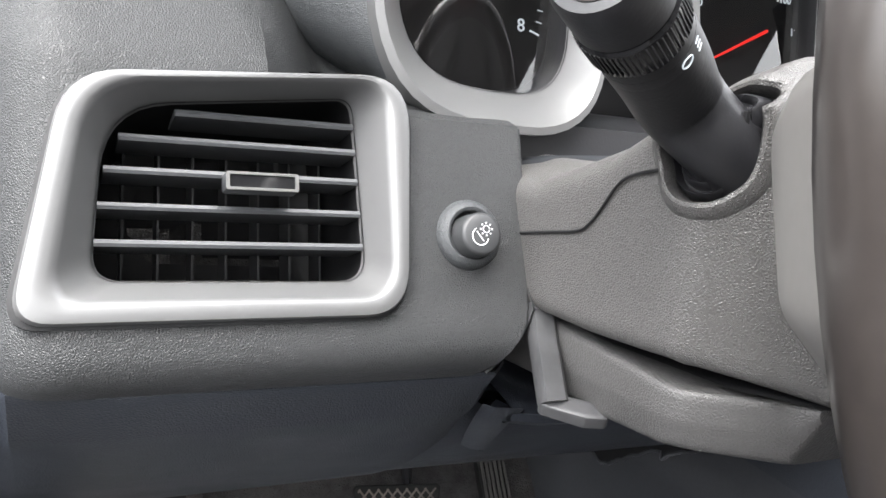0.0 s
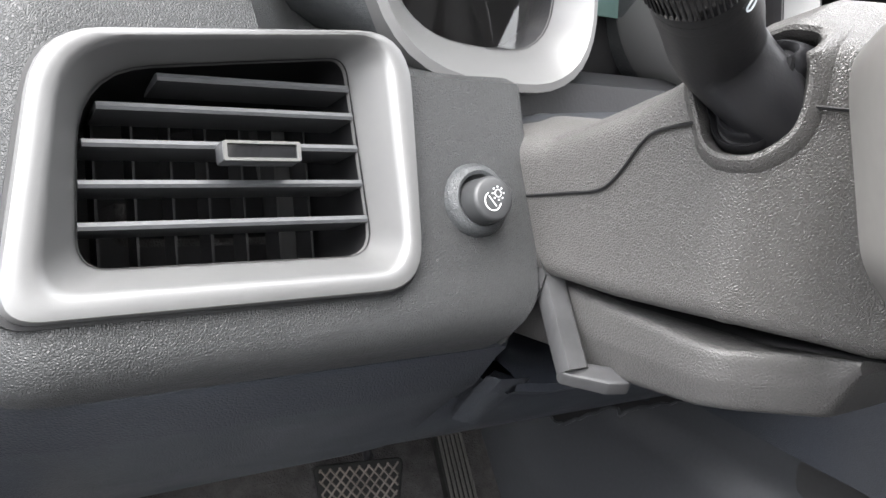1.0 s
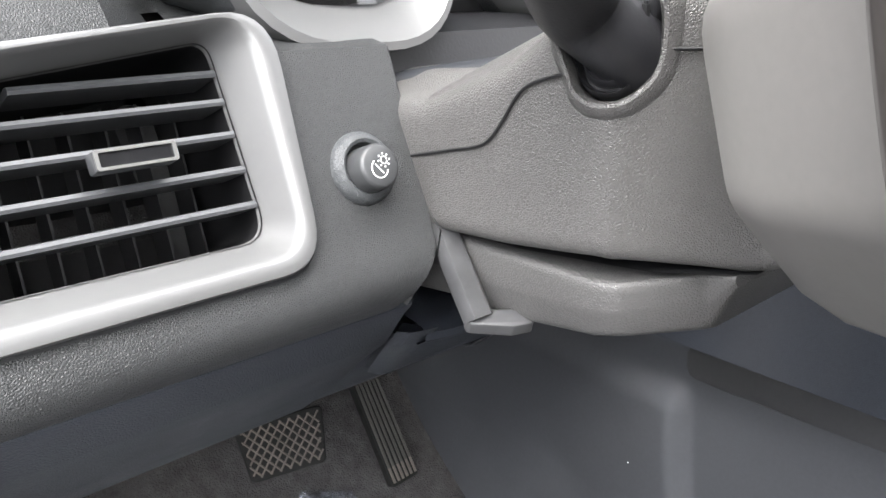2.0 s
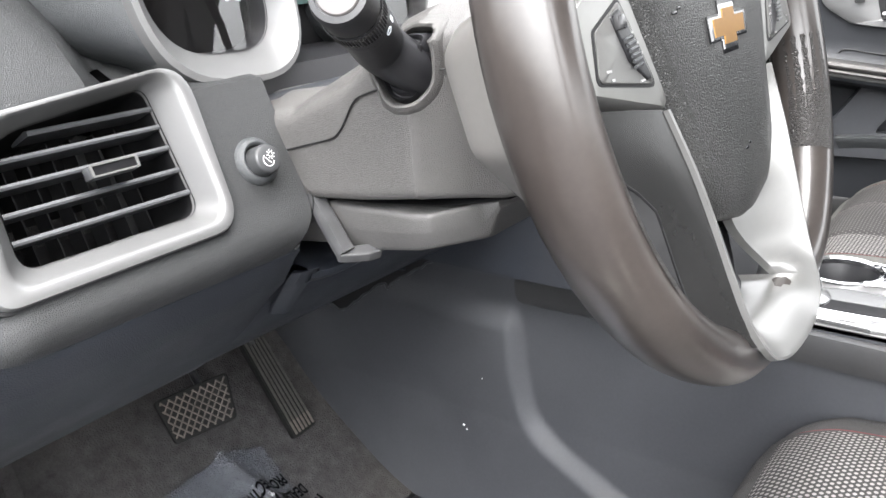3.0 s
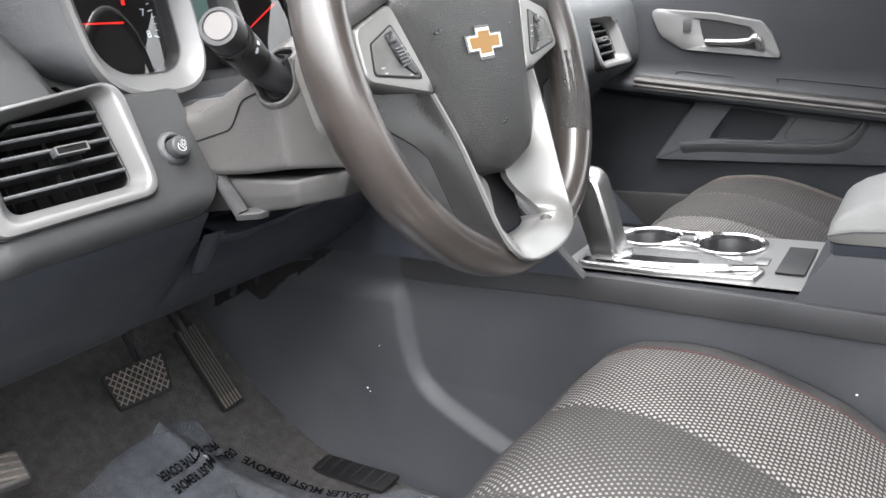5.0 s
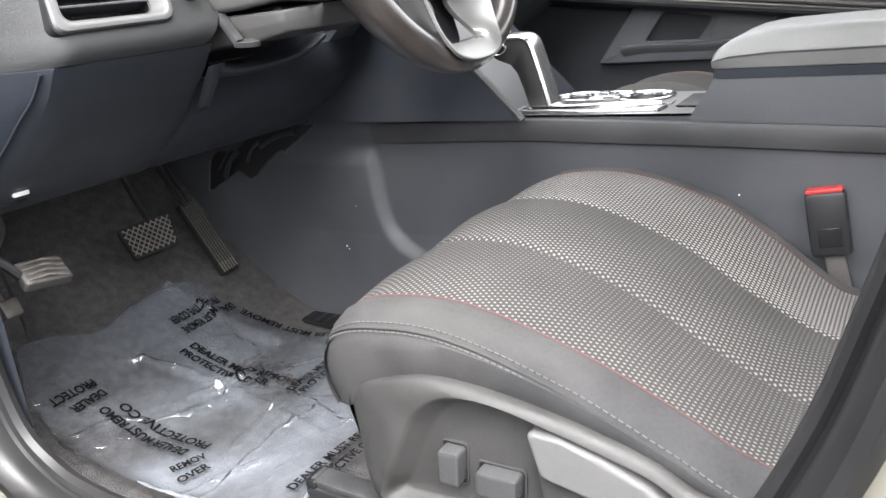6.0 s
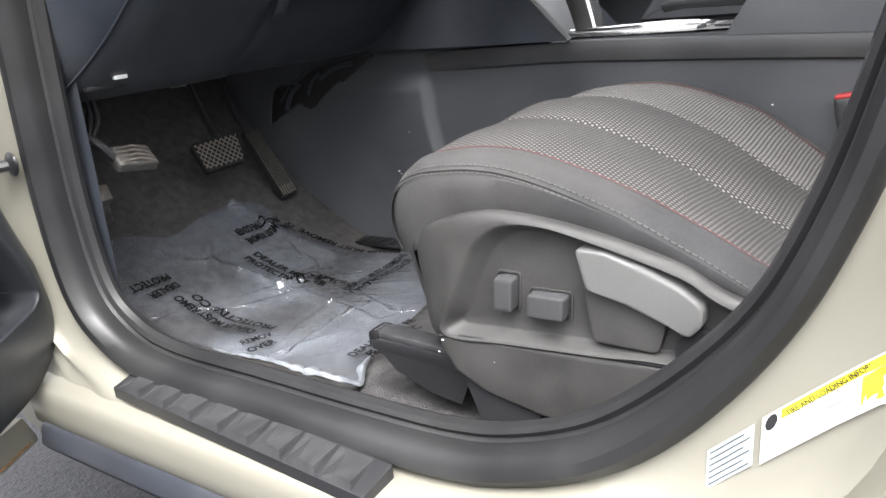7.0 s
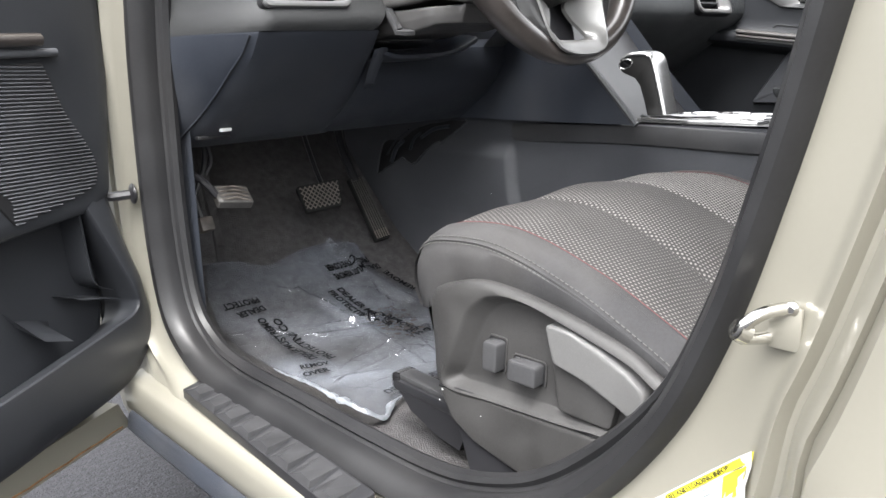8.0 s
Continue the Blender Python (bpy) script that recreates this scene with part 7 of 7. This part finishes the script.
outline = [(-0.676, 0.100), (-0.655, 0.086), (-0.63, 0.090), (-0.60, 0.112), (-0.54, 0.135), (-0.45, 0.150), (-0.15, 0.19), (-0.145, 0.31), (-0.172, 0.335), (-0.185, 0.350), (-0.215, 0.45), (-0.262, 0.555), (-0.258, 0.60), (-0.254, 0.640), (-0.29, 0.654), (-0.40, 0.646), (-0.485, 0.632),
           (-0.535, 0.655), (-0.595, 0.664), (-0.634, 0.60), (-0.655, 0.52), (-0.668, 0.38), (-0.672, 0.22)]
bm = bmesh.new()
bm.faces.new([bm.verts.new((x, y, 0)) for x, y in outline])
for ax, lo, hi, n in ((0, -0.69, -0.14, 110), (1, 0.085, 0.678, 116)):
    for q in np.linspace(lo, hi, n)[1:-1]:
        co_, no_ = [0, 0, 0], [0, 0, 0]
        co_[ax], no_[ax] = q, 1
        bmesh.ops.bisect_plane(bm, geom=bm.verts[:] + bm.edges[:] + bm.faces[:], plane_co=co_, plane_no=no_, dist=1e-6)
for v in bm.verts:
    v.co.z = film_z(v.co.x, v.co.y)
film = thing("floor_film", (-0.4, 0.4, 0.38), "crinkled clear protective film with black printed warnings on the floor", "plastic film")
sheet = part("sheet", bm, M_FILM, film, "clear crinkled plastic sheet")
sheet.visible_shadow = False
if sum(p.normal.z for p in sheet.data.polygons) < 0:
    sheet.data.flip_normals()
# the near edge is rolled over, in a pale opaque grey
M_ROLL = surface("pale_film_edge", (0.15, 0.16, 0.175), 0.30, wear=0.4, wear_scale=70, coat=0.15)
random.seed(11)
hem = cr([(-0.668, 0.330), (-0.672, 0.25), (-0.676, 0.16), (-0.674, 0.105), (-0.655, 0.089), (-0.632, 0.093), (-0.602, 0.114), (-0.56, 0.129)], 70)
rows = []
for k, q in enumerate(hem):
    w = 0.0075 * math.sin(math.pi * (k + 0.5) / 70) ** 0.6 * (0.45 + 0.55 * abs(noise.noise((q.x * 40, q.y * 40, 1))) * 2)
    tq = (hem[min(k + 1, 69)] - hem[max(k - 1, 0)]).normalized()
    side, z0 = Vector((-tq.y, tq.x)), film_z(q.x, q.y)
    rows.append([Vector((q.x + side.x * o * w, q.y + side.y * o * w, z0 + h * w + 0.002 * noise.noise((q.x * 60, q.y * 60, 5)))) for o, h in ((1.6, 0.15), (0.8, 0.75), (0.0, 0.95), (-0.6, 0.55), (-0.8, 0.0), (-0.4, -0.2))])
part("rolled_edge", loft(rows), M_ROLL, film, "pale rolled edge of the film")
M_INK = surface("black_ink", (0.004, 0.004, 0.005), 0.8, spec=0.05)


def film_text(text, a, b, size, mirror=False):
    """A printed line from a to b, laid on the film."""
    a, b = Vector(a), Vector(b)
    d = (b - a).normalized()
    s = -1 if mirror else 1
    m = axes(((a.x + b.x) / 2, (a.y + b.y) / 2, 0), (d.x, d.y, 0), (-d.y * s, d.x * s, 0), (0, 0, s))
    ob = writing("print", text, size, m, M_INK, film, thick=0.0, bold=0.0006)
    w = max((Vector(v.co[:2]) - (a + b) / 2).length for v in ob.data.vertices) * 2
    k = (b - a).length / max(w, 1e-6)
    for v in ob.data.vertices:
        p = Vector(v.co[:2]) - (a + b) / 2
        along, across = p.dot(d), p - d * p.dot(d)
        q = (a + b) / 2 + d * along * k + across
        v.co = (q.x, q.y, film_z(q.x, q.y) + 0.0060)
    return ob


LINES = [((-0.381, 0.538), (-0.369, 0.322), "DEALER MUST REMOVE"), ((-0.404, 0.538), (-0.393, 0.362), "PROTECTIVE COVER"), ((-0.396, 0.316), (-0.205, 0.330), "DEALER MUST REMOVE"), ((-0.392, 0.294), (-0.222, 0.306), "PROTECTIVE COVER"),
         ((-0.198, 0.345), (-0.250, 0.548), "DEALER MUST REMOVE"), ((-0.250, 0.566), (-0.368, 0.566), "DEALER MUST REMOVE"), ((-0.262, 0.590), (-0.372, 0.590), "PROTECTIVE COVER"), ((-0.583, 0.338), (-0.579, 0.512), "DEALER MUST REMO"), ((-0.558, 0.320), (-0.555, 0.500), "PROTECTIVE CO"),
         ((-0.552, 0.537), (-0.612, 0.534), "DEALER"), ((-0.550, 0.561), (-0.626, 0.561), "PROTECT"), ((-0.624, 0.324), (-0.576, 0.307), "REMOV"), ((-0.636, 0.298), (-0.590, 0.286), "OVER"), ((-0.590, 0.146), (-0.452, 0.138), "DEALER MUST RE"), ((-0.580, 0.121), (-0.470, 0.115), "PROTECTIVE C")]
for a, b, line in LINES:
    film_text(line, a, b, 0.0200)

# dried dirt under the film and a slotted outlet in the carpet
random.seed(4)
spots = bmesh.new()
for k in range(110):
    a, r = random.uniform(0, 6.28), random.uniform(0, 1) ** 0.7
    mx, my, wide = (-0.345, 0.425, 1.0) if k % 3 else (-0.375, 0.352, 0.8)
    x, y, q = mx + 0.050 * wide * r * math.cos(a), my + 0.052 * wide * r * math.sin(a), random.uniform(0.002, 0.009)
    vs = [spots.verts.new((x + q * random.uniform(0.6, 1.2) * math.cos(t), y + q * random.uniform(0.6, 1.2) * math.sin(t), floor_z(x, y) + 0.0035 + 0.0004 * k / 110)) for t in np.linspace(0, 6.283, 9, endpoint=False)]
    spots.faces.new(vs)
tagged(part("dirt", spots, surface("dry_dirt", (0.040, 0.028, 0.020), 0.95, wear=0.4, wear_scale=90, spec=0.1)), "dried brown dirt on the carpet under the film", "dirt", kind="stuff")
outlet = thing("floor_outlet", (-0.105, 0.37, 0.385), "black slotted air outlet beside the console", "air outlet")
part("frame", rbox((0.046, 0.22, 0.006), (-0.154, 0.445, 0.3880), 0.002), M_DARK, outlet)
for k in range(9):
    part("slat", rbox((0.038, 0.005, 0.0024), (-0.154, 0.355 + 0.0225 * k, 0.3915), 0.0008), M_BLACK, outlet)

# ---- torn opening in the footwell wall ----
hole = thing("footwell_opening", (-0.12, 0.55, 0.68), "dark torn opening in the footwell trim", "opening", kind="structure")
part("cavity", loft([[Vector((side_x(y, z) + d, 0.57 + (y - 0.57) * k, 0.69 + (z - 0.69) * k)) for y, z in TEAR] for d, k in ((0.0005, 1.02), (0.012, 1.06), (0.055, 1.0))], close_v=True, caps=True), M_DARK, hole)
part("torn_edge", tube([Vector((side_x(y, z) - 0.0006, y, z + 0.0012 * math.sin(y * 310))) for y, z in [(q.x, q.y) for q in cr(TEAR, 70, closed=True)]], 0.0021, 6, closed=True), M_CONSOLE, hole)
for a, b, r in (((0.47, 0.733), (0.56, 0.705), 0.004), ((0.56, 0.715), (0.60, 0.675), 0.003), ((0.62, 0.695), (0.665, 0.645), 0.005), ((0.60, 0.72), (0.68, 0.66), 0.002)):
    part("strut", tube(cr([(-0.118, *a), (-0.121, (a[0] + b[0]) / 2, (a[1] + b[1]) / 2 + 0.006), (-0.117, *b)], 10), r, 8), M_KNEE, hole)

# ---- labels on the middle pillar ----
m_lab = surface("label_paper", (0.50, 0.50, 0.485), 0.45, wear=0.05)
m_yel = surface("label_yellow", (0.62, 0.55, 0.03), 0.45, wear=0.05)
m_gry = surface("label_grey", (0.27, 0.30, 0.31), 0.45, wear=0.08)


def jamb_x(y, z):
    """The pillar's face, by the distance from the opening."""
    d, p = min(((Vector((y, z)) - q).length, i) for i, q in enumerate(OPENING))
    d = 0.012 + max(0.0, d - 0.012) / corner_width(OPENING[p].y)
    for (xa, da), (xb, db) in zip([(a[0], b[0]) for a, b in JAMB[2:]], [(a[0], b[0]) for a, b in JAMB[3:]]):
        if d <= db:
            return xa + (xb - xa) * max(0.0, (d - da) / (db - da))
    return -0.87


def on_jamb(o, du, dv):
    return lambda u, v, d: (lambda y, z: Vector((jamb_x(y, z) - 0.0035 - d, y, z)))(o[0] + du[0] * u + dv[0] * v, o[1] + du[1] * u + dv[1] * v)


lab = thing("tire_label", (-0.79, -0.45, 0.53), "white and yellow tyre information label on the pillar", "label")
DU, DV = Vector((-0.73, 0.69)).normalized(), Vector((0.0, 1.0))
la = on_jamb((-0.421, 0.491), DU, DV)


def patch(name, u0, v0, u1, v1, d, mat, parent, lbl=""):
    rows = [[la(u, v, d) for u in np.linspace(u0, u1, 8)] for v in np.linspace(v0, v1, 4)]
    return part(name, loft(rows), mat, parent, lbl)


paper = patch("paper", 0.0, 0.0, 0.118, 0.036, 0.0, m_lab, lab)
patch("yellow_band", 0.018, 0.0275, 0.118, 0.0345, 0.0006, m_yel, lab, "yellow heading band")
patch("yellow_block", 0.086, 0.006, 0.112, 0.026, 0.0006, m_yel, lab)
for k in range(4):
    patch("text_bar", 0.022, 0.005 + 0.0055 * k, 0.080 - 0.008 * (k % 2), 0.0066 + 0.0055 * k, 0.0006, m_gry, lab)
DOT = la(0.008, 0.029, 0.0008)
part("symbol", prism([(0.0055 * math.cos(t), 0.0055 * math.sin(t)) for t in np.linspace(0, 6.283, 20, endpoint=False)], lambda u, v, d: la(0.009 + u, 0.029 + v, d), 0.0, 0.0009), M_BLACK, lab, "black round tyre symbol")
fw = Vector((0, DU.x, DU.y))
fu = Vector((0, DV.x, DV.y))
fu = (fu - fw * fu.dot(fw)).normalized()
writing("heading", "TIRE AND LOADING INFORMATION", 0.0054, axes(la(0.068, 0.031, 0.0030), fw, fu, (-1, 0, 0)), M_BLACK, lab)
lab2 = thing("grey_label", (-0.78, -0.40, 0.47), "small grey label with fine print on the pillar", "label")
la2 = on_jamb((-0.382, 0.457), DU, DV)
la = la2
patch("paper", 0.0, 0.0, 0.047, 0.032, 0.0, m_gry, lab2)
for k in range(6):
    patch("text_bar", 0.003, 0.003 + 0.005 * k, 0.043 - 0.006 * (k % 2), 0.0040 + 0.005 * k, 0.0006, M_CONSOLE, lab2)
